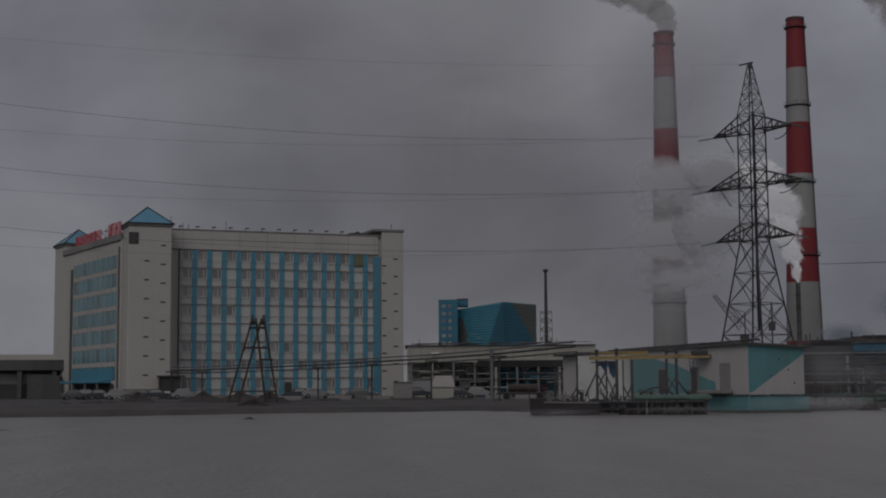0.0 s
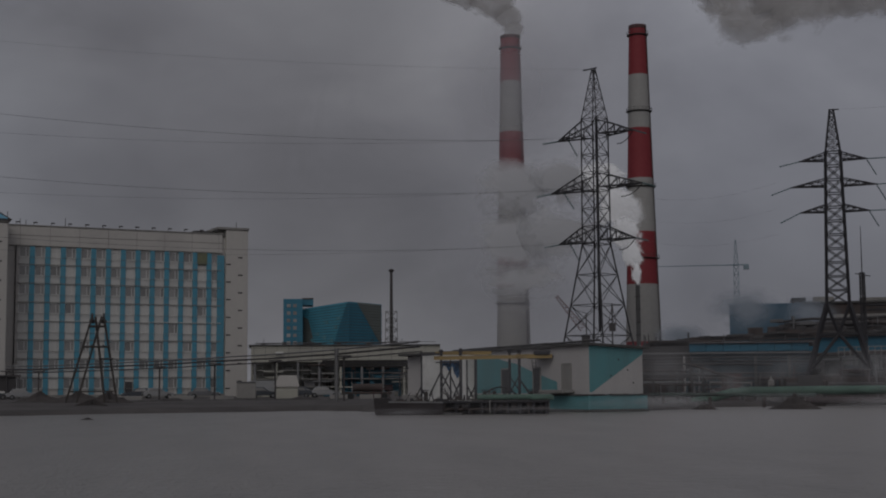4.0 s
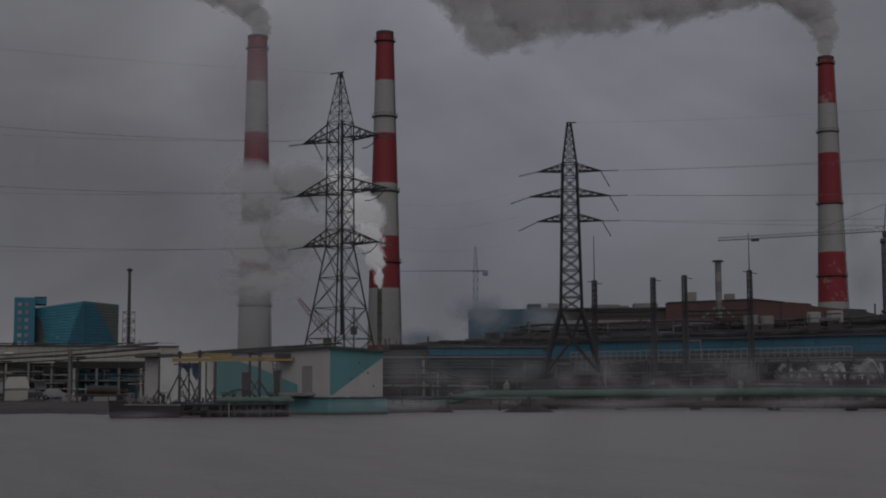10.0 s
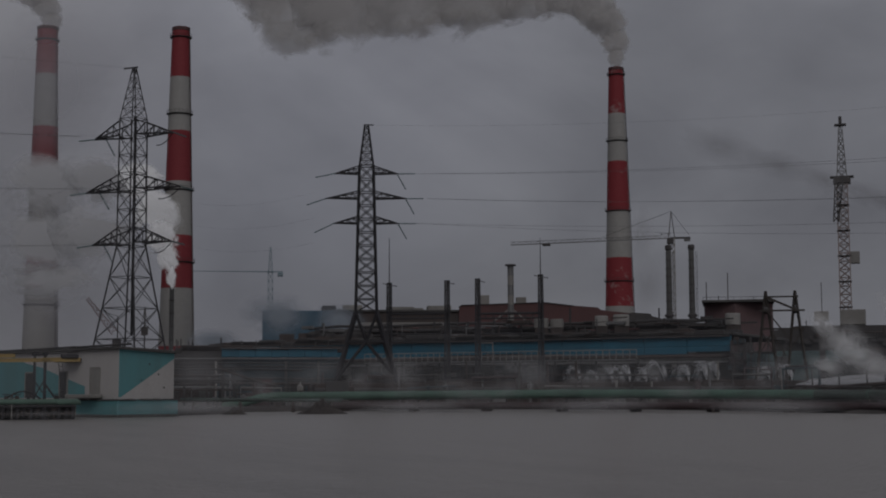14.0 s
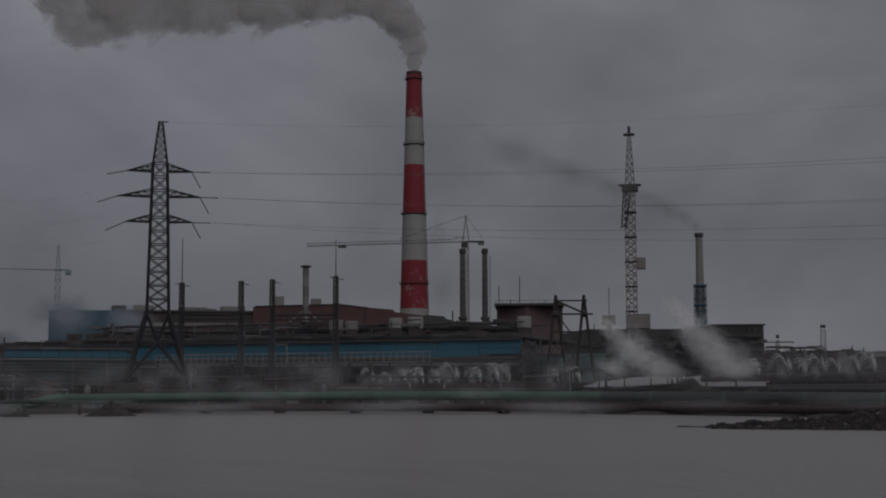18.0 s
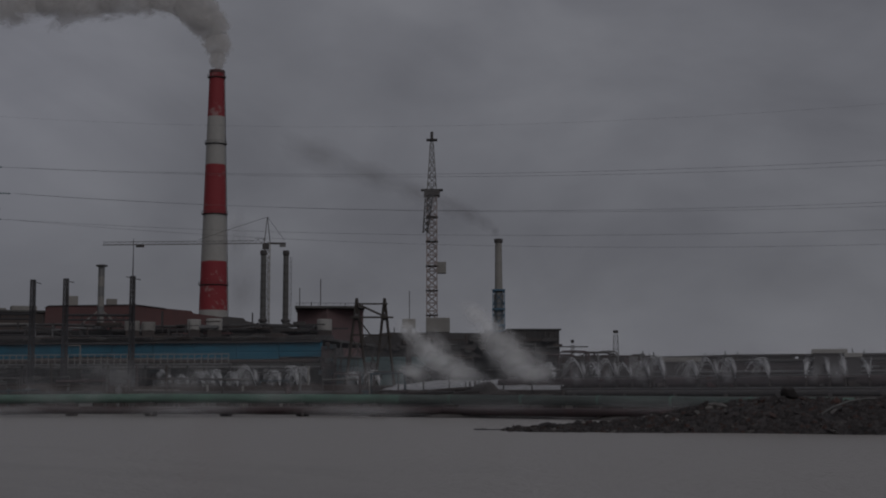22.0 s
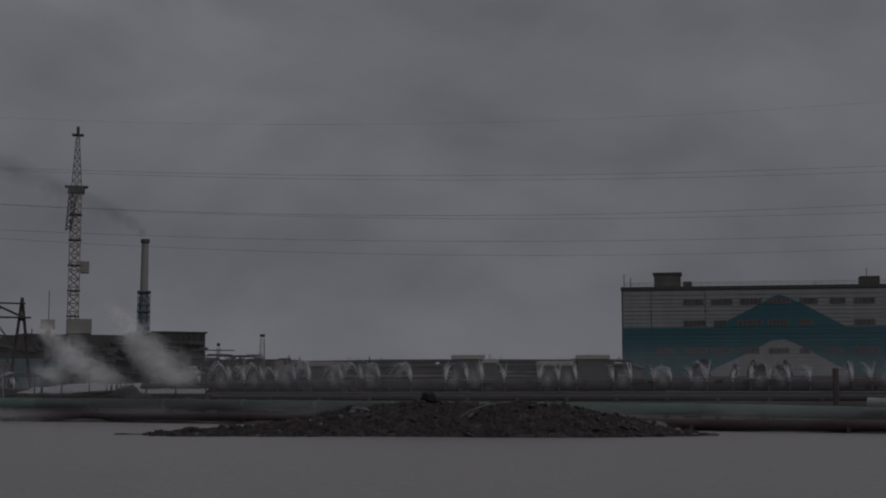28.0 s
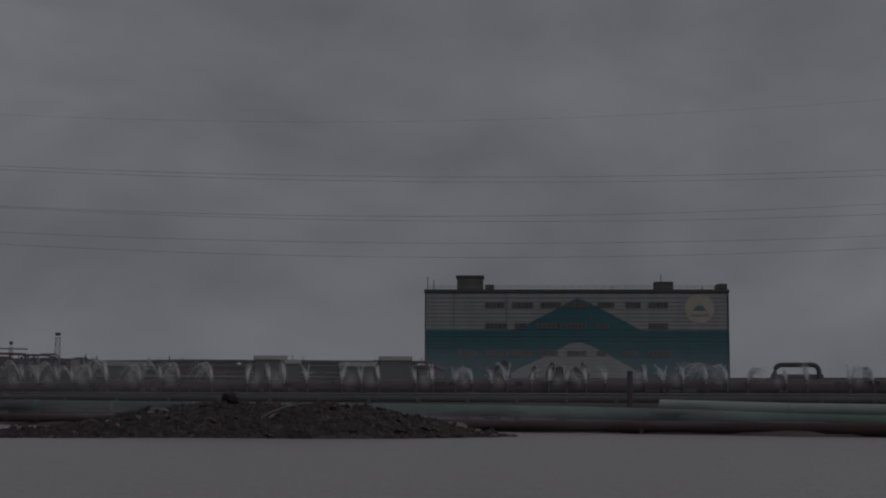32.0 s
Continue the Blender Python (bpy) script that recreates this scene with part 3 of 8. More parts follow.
    # west side, turned a little away from the square: seven rows of teal glazing, a far tower, the entrance below
    turn = pose(-7.36, 0.97, 0, 0, 0, 10.3)
    side = part("side_wall", chamfered(0.05, 6.5, -1.6, 34.0, 0, 25.7, 0.1), M_WALL, ob)
    side.matrix_basis = turn
    part("side_cornice", chamfered(-0.25, 0.3, -1.6, 30.0, 25.4, 26.4, 0.05), M_CONCRETE, side)
    # dark strips on the unbroken wall face, painted for the shade of two recesses
    part("recess", boxed(0.0, 0.06, -1.15, -0.35, 0, 24.4), M_LOWERWALL, side)
    part("recess", boxed(0.0, 0.06, 24.2, 25.6, 0, 22.6), M_LOWERWALL, side)
    cols, step = 9, 2.6
    pane = mesh_of(boxed(-0.02, 0.02, -1.2, 1.2, 0, 2.15), "pane", M_PANE_TEAL)
    mullion = mesh_of(boxed(-0.1, 0.04, -0.07, 0.07, 0, 21.4), "mullion", M_WALL)
    band = mesh_of(boxed(-0.07, 0.04, 0, cols * step, -0.3, 0.3), "floor_band", M_WALL)
    for r in range(cols):
        for k in range(7):
            placed("pane", pane, side, pose(0.0, (r + 0.5) * step, 21.0 - 3.0 * k))
    for r in range(cols + 1):
        placed("mullion", mullion, side, pose(0.0, r * step, 1.9))
    for k in range(7):
        placed("floor_band", band, side, pose(0.0, 0, 20.55 - 3.0 * k))
    canopy = part("entrance_canopy", chamfered(-2.4, 0.0, 2.2, 22.8, 2.55, 3.0, 0.06), M_TEAL, side, "turquoise edged entrance canopy")
    part("entrance_panel", boxed(-0.12, 0.0, 1.0, 23.4, 3.05, 5.0), M_TEAL, side, "turquoise panel over the entrance")
    part("entrance", boxed(-0.1, 0.05, 1.0, 23.0, 0, 2.5), M_DARK, side)
    for y in (2.6, 9.0, 15.6, 22.4):
        bar_part("canopy_column", canopy, (-2.2, y, 0), (-2.2, y, 2.55), 0.3, M_STEEL_GREY)
    pyramid_tower(side, 0.0, 29.2, 6.6, 6.4, False)
    # roof edge: lamps on short brackets, hatch, aerials
    for i in range(13):
        lamp = bmesh.new()
        x = 2.4 + i * 2.75
        strut(lamp, (x, 0.5, 27.6), (x, 0.2, 28.0), 0.06)
        box(lamp, x - 0.1, x + 0.5, -0.1, 0.3, 27.95, 28.12)
        part("floodlight", lamp, M_STEEL, ob)
    part("roof_hatch", chamfered(31.9, 35.3, 1.0, 3.0, 27.0, 28.05, 0.05), M_STEEL, ob)
    for x, h in ((1.4, 1.9), (3.4, 0.9), (4.3, 0.7), (10.6, 1.3), (39.8, 2.0)):
        part("antenna", tube(bmesh.new(), (x, 2.5, 27.0), (x, 2.5, 28.0 + h), 0.05), M_STEEL, ob)
    # red rooftop sign on the west side: letter-like bars in two groups, no words
    sign = thing("roof_sign", (0, 0, 0), 0, "red roof sign of unreadable letters over the entrance side", "sign")
    sign.matrix_basis = ob.matrix_basis @ turn @ pose(0, 0, 26.4)
    rails = bmesh.new()
    for z in (0.15, 1.3):
        strut(rails, (0.3, -1.2, z), (0.3, 24.0, z), 0.08)
    for k in range(10):
        y = -1.0 + 2.7 * k
        strut(rails, (0.3, y, -0.1), (0.3, y, 1.9), 0.08)
        strut(rails, (0.3, y, 1.4), (1.8, y, -0.1), 0.07)
    part("sign_frame", rails, M_STEEL, sign)
    for y0, count, gap, hi in ((-1.0, 4, 1.75, 2.15), (9.0, 9, 1.65, 1.8)):
        for i in range(count):
            bars, y = bmesh.new(), y0 + i * gap
            box(bars, 0.1, 0.18, y, y + 0.38, 0.1, hi)
            box(bars, 0.1, 0.18, y + 0.85, y + 1.2, 0.1, hi)
            z = (0.1, hi / 2, hi - 0.35)[i % 3]
            box(bars, 0.1, 0.18, y + 0.38, y + 0.85, z, z + 0.38)
            part("bar_shape", bars, M_REDSIGN, sign)


build_office()


def build_low_hall():
    ob = thing("low_hall", (-70.6, 252.0, 0.55), 8, "low dark glazed hall beside the office block", "building")
    part("wall", chamfered(-60, 3, 0, 20, 0, 5.0, 0.05), M_DARK, ob)
    part("roof_slab", chamfered(-61, 4, -2.5, 21, 5.0, 6.9, 0.08), M_LOWERWALL, ob)
    part("upper_light", chamfered(-20, 4, 3, 16, 6.9, 8.0, 0.06), M_WALL, ob)
    part("window_band", boxed(-59, 2.5, -0.06, 0.0, 2.6, 4.4), M_PANE, ob)
    for i in range(11):
        part("column", chamfered(-59 + i * 6, -58.2 + i * 6, -2.2, -1.4, 0, 5.0, 0.04), M_LOWERWALL, ob)
    part("porch_wall", chamfered(-3, 2.6, -4, 0, 0, 4.0, 0.05), M_LOWERWALL, ob)


build_low_hall()


# ---- chimneys ----
def chimney(name, az, d, top, r_top, r_foot, bands, galleries, label, red=M_REDPAINT):
    """bands: heights at which red and pale paint change, from the top, beginning with red."""
    ob = thing(name, pol(az, d, 0.5), 0, label, "chimney")
    rad = lambda z: r_foot + (r_top - r_foot) * z / top
    edges = [top] + list(bands) + [0.0]
    for i, (hi, lo) in enumerate(zip(edges, edges[1:])):
        n = 5
        prof = [(rad(lo + (hi - lo) * j / n), lo + (hi - lo) * j / n) for j in range(n + 1)]
        part("red_band" if i % 2 == 0 else "pale_band", turned(bmesh.new(), prof, 40), red if i % 2 == 0 else M_WHITEPAINT, ob, smooth=False)
    crown = part("rim", turned(bmesh.new(), [(r_top * 0.98, top - 1.6), (r_top * 1.05, top - 1.2), (r_top * 1.05, top - 0.1), (r_top * 0.9, top)], 40), M_RUSTRED, ob)
    part("flue", turned(bmesh.new(), [(r_top * 0.72, top - 0.1), (r_top * 0.72, top + 0.03)], 32), M_DARK, crown)
    for z in galleries:
        g = bmesh.new()
        turned(g, [(rad(z) + 0.05, z - 0.5), (rad(z) + 0.7, z - 0.1), (rad(z) + 0.7, z)], 40)
        ring = part("gallery", g, M_STEEL, ob)
        rail = bmesh.new()
        n = 20
        pts = [Vector((math.cos(2 * math.pi * i / n), math.sin(2 * math.pi * i / n), 0)) * (rad(z) + 0.66) for i in range(n)]
        for i in range(n):
            strut(rail, pts[i] + Vector((0, 0, z)), pts[i] + Vector((0, 0, z + 1.1)), 0.07)
            strut(rail, pts[i] + Vector((0, 0, z + 1.1)), pts[(i + 1) % n] + Vector((0, 0, z + 1.1)), 0.07)
        part("railing", rail, M_STEEL, ring)
    ladder = bmesh.new()
    a = radians(-az - 90 + 35)
    way = Vector((math.cos(a), math.sin(a), 0))
    side = Vector((-way.y, way.x, 0)) * 0.3
    for s in (-1, 1):
        strut(ladder, way * (rad(0) + 0.25) + side * s + Vector((0, 0, 4)), way * (rad(top) + 0.25) + side * s + Vector((0, 0, top)), 0.12)
    part("ladder", ladder, M_RUST, ob)
    return ob


chimney("chimney", -9.2, 600, 153.6, 4.15, 7.6, (133.2, 111, 88, 66, 44, 14), (148, 37), "red and white banded smoking factory chimney half lost in haze")
chimney("chimney", -14.45, 500, 130.6, 3.05, 6.7, (112.4, 93.0, 74.9, 55.8, 37.2, 17.0), (127.0, 99.2, 72.0, 46.5), "tall red and white banded factory chimney behind the pylon")
chimney("chimney", -32.37, 600, 139.7, 3.1, 7.0, (119.4, 98.6, 77.0, 57.2, 36.5, 16), (136.5, 107.6, 77.4, 47.3), "red and white banded factory chimney trailing grey smoke",
        surface("worn_red_chimney_paint", (0.205, 0.019, 0.025), (0.27, 0.17, 0.165), 0.13, 0.75, fine=6.0, spread=(0.57, 0.66)))


# ---- pylons ----
def arm_pair(ob, z, reach_l, reach_r, half, depth, mat):
    """Two tapering lattice arms of a pylon at height z, along x."""
    for side, reach in ((-1, reach_l), (1, reach_r)):
        bm = bmesh.new()
        tip = Vector((side * reach, 0, z))
        n = 4
        for y in (-half, half):
            root_lo, root_hi = Vector((side * half, y, z)), Vector((side * half, y, z + depth))
            strut(bm, root_lo, tip, 0.17), strut(bm, root_hi, tip, 0.14)
            for k in range(1, n + 1):
                a, b = root_lo.lerp(tip, (k - 1) / n), root_hi.lerp(tip, k / n)
                strut(bm, a, b, 0.09), strut(bm, root_lo.lerp(tip, k / n), b, 0.09)
        for k in range(n):
            strut(bm, Vector((side * half, -half, z)).lerp(tip, k / n), Vector((side * half, half, z)).lerp(tip, (k + 1) / n), 0.09)
        part("cross_arm", bm, mat, ob)


def insulator(bm, a, b, r=0.13):
    """A string of discs from a to b."""
    a, b = Vector(a), Vector(b)
    n = 7
    for k in range(n):
        tube(bm, a.lerp(b, (k + 0.15) / n), a.lerp(b, (k + 0.75) / n), r, r * 0.5, 6)
    strut(bm, a, b, 0.05)
    return bm


def build_pylon_west():
    ob = thing("transmission_pylon", pol(-12.62, 175, 0.5), -50, "dark lattice steel power pylon behind the pump house", "pylon", "power line pylons")
    for w0, w1, z0, z1, n, bar in ((8.0, 2.5, 0, 18.9, 5, 0.18), (2.5, 2.35, 18.9, 34.7, 7, 0.16), (2.35, 0.3, 34.7, 41.2, 5, 0.11)):
        lattice_parts(ob, w0, z0, z1, n, bar, M_PYLON, w1)
    part("ladder", strut(bmesh.new(), (1.3, -1.3, 8), (1.25, -1.25, 34.7), 0.25), M_PYLON, ob)
    part("peak_arm", strut(bmesh.new(), (-1.6, 0, 41.2), (0.5, 0, 41.2), 0.15), M_PYLON, ob)
    for z, reach in ((32.6, 5.9), (25.9, 7.1), (19.3, 5.9)):
        arm_pair(ob, z, reach, reach, 1.2, 1.8, M_PYLON)
        part("insulator_string", insulator(bmesh.new(), (-reach, 0, z), (-reach - 0.9, -2.0, z - 0.45)), M_INSUL, ob)
        part("insulator_string", insulator(bmesh.new(), (reach, 0, z), (reach + 0.6, 2.0, z - 0.3)), M_INSUL, ob)
        part("insulator_string", insulator(bmesh.new(), (-reach * 0.7, 0, z - 0.1), (-reach * 0.55, 0.6, z - 2.2)), M_INSUL, ob)
        part("jumper", run(bmesh.new(), [(reach * (1 - 0.12 * k), 0.3 * k, z - 0.1 - 0.55 * k + 0.07 * k * k) for k in range(6)], 0.06, 5), M_PYLON, ob)
    for x in (-4, 4):
        for y in (-4, 4):
            part("footing", chamfered(x - 0.5, x + 0.5, y - 0.5, y + 0.5, -0.5, 0.3, 0.05), M_CONCRETE, ob)
    return ob


def build_pylon_east():
    ob = thing("transmission_pylon", pol(-22.06, 147, 0.82), -22, "dark lattice steel power pylon on splayed legs beside the pipeline", "pylon", "power line pylons")
    lattice_parts(ob, 3.0, 12.3, 33.4, 11, 0.3, M_PYLON, 2.0)
    lattice_parts(ob, 2.0, 33.4, 39.4, 6, 0.18, M_PYLON, 0.5)
    foot, top = 4.9, 1.5
    at = lambda sx, sy, k: Vector((sx * (foot + (top - foot) * k), sy * (foot + (top - foot) * k), 12.3 * k))
    for sx in (-1, 1):
        for sy in (-1, 1):
            bar_part("splayed_leg", ob, at(sx, sy, 0), at(sx, sy, 1), 0.46, M_PYLON)
            for a, b, w in ((at(sx, sy, 0.25), (0, sy * 2.7, 8.2), 0.27), (at(sx, sy, 0.25), (sx * 2.7, 0, 8.2), 0.27), ((0, sy * 2.7, 8.2), at(sx, sy, 1), 0.27),
                            ((sx * 2.7, 0, 8.2), at(sx, sy, 1), 0.27), (at(sx, sy, 0.66), (0, sy * 2.7, 8.2), 0.27), (at(sx, sy, 0.66), (sx * 2.7, 0, 8.2), 0.27)):
                bar_part("leg_brace", ob, a, b, w, M_PYLON)
    part("peak_arm", strut(bmesh.new(), (-0.4, 0, 39.4), (1.0, 0, 39.4), 0.15), M_PYLON, ob)
    for z, reach in ((32.3, 4.5), (28.7, 5.7), (25.1, 4.6)):
        arm_pair(ob, z, reach, reach, 1.0, 1.0, M_PYLON)
        part("insulator_string", insulator(bmesh.new(), (-reach, 0, z), (-reach - 2.8, -1.0, z - 0.75 - (32.3 - z) * 0.1)), M_INSUL, ob)
        part("insulator_string", insulator(bmesh.new(), (reach, 0, z), (reach + 2.5, -0.8, z - 0.1)), M_INSUL, ob)
        part("insulator_string", insulator(bmesh.new(), (reach, 0.5, z - 0.1), (reach + 1.2, 1.4, z - 2.1)), M_INSUL, ob)
    for sx in (-1, 1):
        for sy in (-1, 1):
            part("footing", chamfered(sx * foot - 0.7, sx * foot + 0.7, sy * foot - 0.7, sy * foot + 0.7, -0.8, 0.5, 0.05), M_CONCRETE, ob)
    ob.matrix_basis = ob.matrix_basis @ Matrix.Scale(0.735, 4)
    return ob


build_pylon_west()
build_pylon_east()


def wire(a, b, sag, r=0.03, label="thin overhead power line wire"):
    a, b = Vector(a), Vector(b)
    pts = [a.lerp(b, k / 24) - Vector((0, 0, sag * 4 * (k / 24) * (1 - k / 24))) for k in range(25)]
    tagged(part("power_line", run(bmesh.new(), pts, r * 0.48, 5), M_WIRE, None), label, "power line", "power lines")


# west span: from the west pylon's arms past the office; east span: from the east pylon over the pond's end
for z_pole, z_far in ((32.4, 36.0), (26.0, 28.6), (19.2, 22.0)):
    for k, r in ((0.0, 0.04), (1.0, 0.025)):
        wire(pol(-10.55 - k * 1.4, 173 + 2 * k, z_pole + 0.6 * k), pol(24.0, 165 + 14 * k, z_far - 1.2 * k), 2.6, r)
wire(pol(-12.6, 175, 41.6), pol(24, 175, 45), 2.0, 0.02)
for az, z_pole, z_far, sag, r in ((-24.1, 24.56, 25.33, 3.94, 0.024), (-24.3, 24.56, 24.76, 4.04, 0.022), (-24.5, 21.91, 22.97, 4.9, 0.024), (-24.7, 21.91, 21.38, 4.43, 0.022), (-24.1, 19.27, 19.24, 4.05, 0.024), (-24.3, 19.27, 18.7, 4.99, 0.022), (-22.06, 29.78, 34.09, 6.5, 0.011)):
    wire(pol(az, 147, z_pole), pol(-95, 150, z_far), sag, r)
for z_pole in (23.2, 20.5, 17.9):
    wire(pol(-19.9, 146, z_pole - 0.8), pol(-14.0, 176, z_pole + 2.5), 1.2, 0.01)



# ---- shore by the office: timber tower, pipe trestle, gallery, parked cars ----
def build_timber_tower():
    ob = facing("timber_tower", 7.62, 120, 0.95, "dark timber A-frame tower of two braced trestles", "tower")
    for y, w in ((0.0, 0.15), (1.6, 0.12)):
        for foot, top in ((-2.18, -0.17), (-1.29, 0.6), (0.95, 0.1), (1.95, 0.77)):
            bar_part("post", ob, (foot, y, -0.2), (top, 0.8 + (y - 0.8) * 0.5, 6.9), w, M_WOOD)
        for z, x0, x1 in ((0.7, -2.02, 1.9), (4.4, -0.95, 1.3), (6.1, -0.5, 1.0), (3.4, 0.6, 1.6)):
            bar_part("cross_beam", ob, (x0, y, z), (x1, y, z), 0.12, M_WOOD)
    for x in (-0.17, 0.77):
        bar_part("cross_beam", ob, (x, 0.2, 4.5), (x, 1.5, 4.5), 0.12, M_WOOD)
        part("pulley_head", turned(bmesh.new(), [(0.1, 6.35), (0.22, 6.4), (0.24, 6.6), (0.12, 6.75), (0.08, 7.2)], 10), M_STEEL, ob).matrix_basis = pose(x, 0.8, 0)


build_timber_tower()


def build_trestle():
    """The raised pipeline from the office to the pump house."""
    line = [pol(10.9, 205, 4.75), pol(9.69, 195, 4.6), pol(5.06, 170, 4.75), pol(2.89, 160, 4.9), pol(0.47, 150, 5.0), pol(-2.29, 135, 5.1), pol(-5.38, 117, 5.2)]
    ob = thing("pipe_trestle", (0, 0, 0), 0, "raised pipeline on thin posts along the shore", "pipeline")
    part("pipe", run(bmesh.new(), line, 0.1, 8), M_STEEL, ob)
    part("pipe", run(bmesh.new(), [p + Vector((0, 0.5, 0.42)) for p in line], 0.08, 8), M_STEEL_GREY, ob)
    part("pipe", run(bmesh.new(), [p + Vector((0, -0.4, -0.45)) for p in line], 0.06, 6), M_STEEL, ob)
    for p in line[:-1]:
        part("post", tube(bmesh.new(), (p.x, p.y, 0.3), (p.x, p.y, p.z - 0.2), 0.1, None, 8), M_STEEL, ob)
        part("bracket", boxed(p.x - 0.7, p.x + 0.7, p.y - 0.6, p.y + 0.6, p.z - 0.35, p.z - 0.2), M_STEEL, ob)
    p = line[5]
    part("post", tube(bmesh.new(), (p.x - 0.7, p.y, 0.3), (p.x - 0.7, p.y, p.z + 0.5), 0.2, None, 8), M_STEEL_GREY, ob)


build_trestle()


def build_gallery():
    A0, D = 1.45, 212
    ob = facing("open_steel_hall", A0, D, 0.55, "long hall with beige cladding above and an open steel frame below", "building")
    w = side(A0, -6.2, D)
    part("upper_wall", chamfered(0, w, 0, 14, 5.2, 7.7, 0.05), M_BEIGE, ob)
    part("roof", chamfered(-0.3, w, -0.3, 14.4, 7.7, 7.85, 0.04), M_LOWERWALL, ob)
    part("back_wall", boxed(0, w, 3.4, 3.9, 0, 5.2), M_BEIGE, ob)
    for i in range(9):
        x = 0.4 + i * 3.2
        part("column", chamfered(x, x + 0.35, 0, 0.4, 0, 5.2, 0.03), M_BEIGE if i % 3 == 1 else M_STEEL_GREY, ob)
        part("column", chamfered(x + 1.6, x + 1.85, 6, 6.3, 0, 5.2, 0.03), M_STEEL, ob)
    for z, x0, x1 in ((3.9, 0.2, 9), (2.6, 0.2, 24), (1.4, 2, 13), (4.4, 14, 24), (3.4, 9, 14)):
        part("deck", chamfered(x0, x1, 0.5, 6.5, z, z + 0.16, 0.03), M_CONCRETE, ob)
        rail = bmesh.new()
        strut(rail, (x0, 0.55, z + 1.0), (x1, 0.55, z + 1.0), 0.07)
        for k in range(int((x1 - x0) / 1.5) + 1):
            strut(rail, (x0 + k * 1.5, 0.55, z), (x0 + k * 1.5, 0.55, z + 1.0), 0.06)
        stuff_part("railing", rail, M_STEEL_GREY, ob)
    part("blue_partition", chamfered(13.6, 22.8, 3.0, 3.3, 0, 4.9, 0.03), M_TEALBLOCK, ob)
    part("tank", tube(bmesh.new(), (16.8, 2.0, 1.3), (21.4, 2.0, 1.3), 0.5, None, 16), M_REDPIPE, ob)
    part("window_band", boxed(10.6, 25.0, -0.04, 0.02, 4.5, 5.5), M_DARKEST, ob)
    for i, x in enumerate((1.0, 4.2, 8.0, 12.5, 17.0, 21.0)):
        part("roof_pipe", tube(bmesh.new(), (x, 1.5, 8.05), (x + 3.4, 1.5, 8.1 + 0.1 * (i % 2)), 0.07, None, 8), M_STEEL, ob)
        part("roof_box", chamfered(x + 0.5, x + 1.1, 2, 3, 7.85, 8.2 + 0.12 * (i % 3), 0.04), M_STEEL, ob)
    rnd = random.Random(41)
    for i in range(34):
        u, z0 = rnd.uniform(0.5, w - 1.5), rnd.choice((0.0, 0.0, 1.56, 2.76, 4.06))
        part("machine" if i % 2 else "cabinet", chamfered(u, u + rnd.uniform(0.4, 1.8), 1.2, 2.2, z0, z0 + rnd.uniform(0.4, 1.1), 0.04), rnd.choice((M_STEEL_GREY, M_CONCRETE, M_RUST, M_BEIGE, M_LOWERWALL, M_TEALBLOCK)), ob)
    for i in range(26):
        u = rnd.uniform(0.3, w - 0.6)
        bar_part("stanchion", ob, (u, 0.3 + rnd.uniform(0, 4), 0), (u, 0.3 + rnd.uniform(0, 4), rnd.choice((2.6, 3.9, 5.2))), rnd.choice((0.1, 0.14, 0.2)), rnd.choice((M_STEEL_GREY, M_BEIGE, M_STEEL)))
    for i in range(12):
        u, zz = rnd.uniform(0.3, w - 6), rnd.uniform(0.8, 5.0)
        part("pipe", tube(bmesh.new(), (u, -0.3, zz), (u + rnd.uniform(2, 6), -0.3, zz + rnd.uniform(-0.1, 0.1)), rnd.uniform(0.05, 0.12), None, 8), rnd.choice((M_STEEL_GREY, M_BEIGE, M_RUST)), ob)
    for k in range(16):
        u = 0.4 + k * (w - 1) / 16
        part("cladding_seam", boxed(u, u + 0.06, -0.03, 0.01, 5.25, 7.65), M_STEEL_GREY, ob)
    for i in range(22):
        u, zz = rnd.uniform(0, w - 5), rnd.uniform(7.95, 8.35)
        if i % 3:
            part("roof_rail", tube(bmesh.new(), (u, 0.2 + 0.1 * i, zz), (u + rnd.uniform(2, 6), 0.2 + 0.1 * i, zz + rnd.uniform(-0.08, 0.08)), 0.04, None, 6), rnd.choice((M_STEEL, M_STEEL_GREY, M_RUST)), ob)
        else:
            bar_part("roof_stub", ob, (u, 0.4, 7.8), (u + rnd.uniform(-0.2, 0.2), 0.4, 8.2 + rnd.uniform(0.0, 0.6)), 0.06, M_STEEL)
    part("parapet_lamp", chamfered(3.6, 4.8, -0.5, 0.1, 6.5, 6.75, 0.05), M_FRAME, ob)


build_gallery()


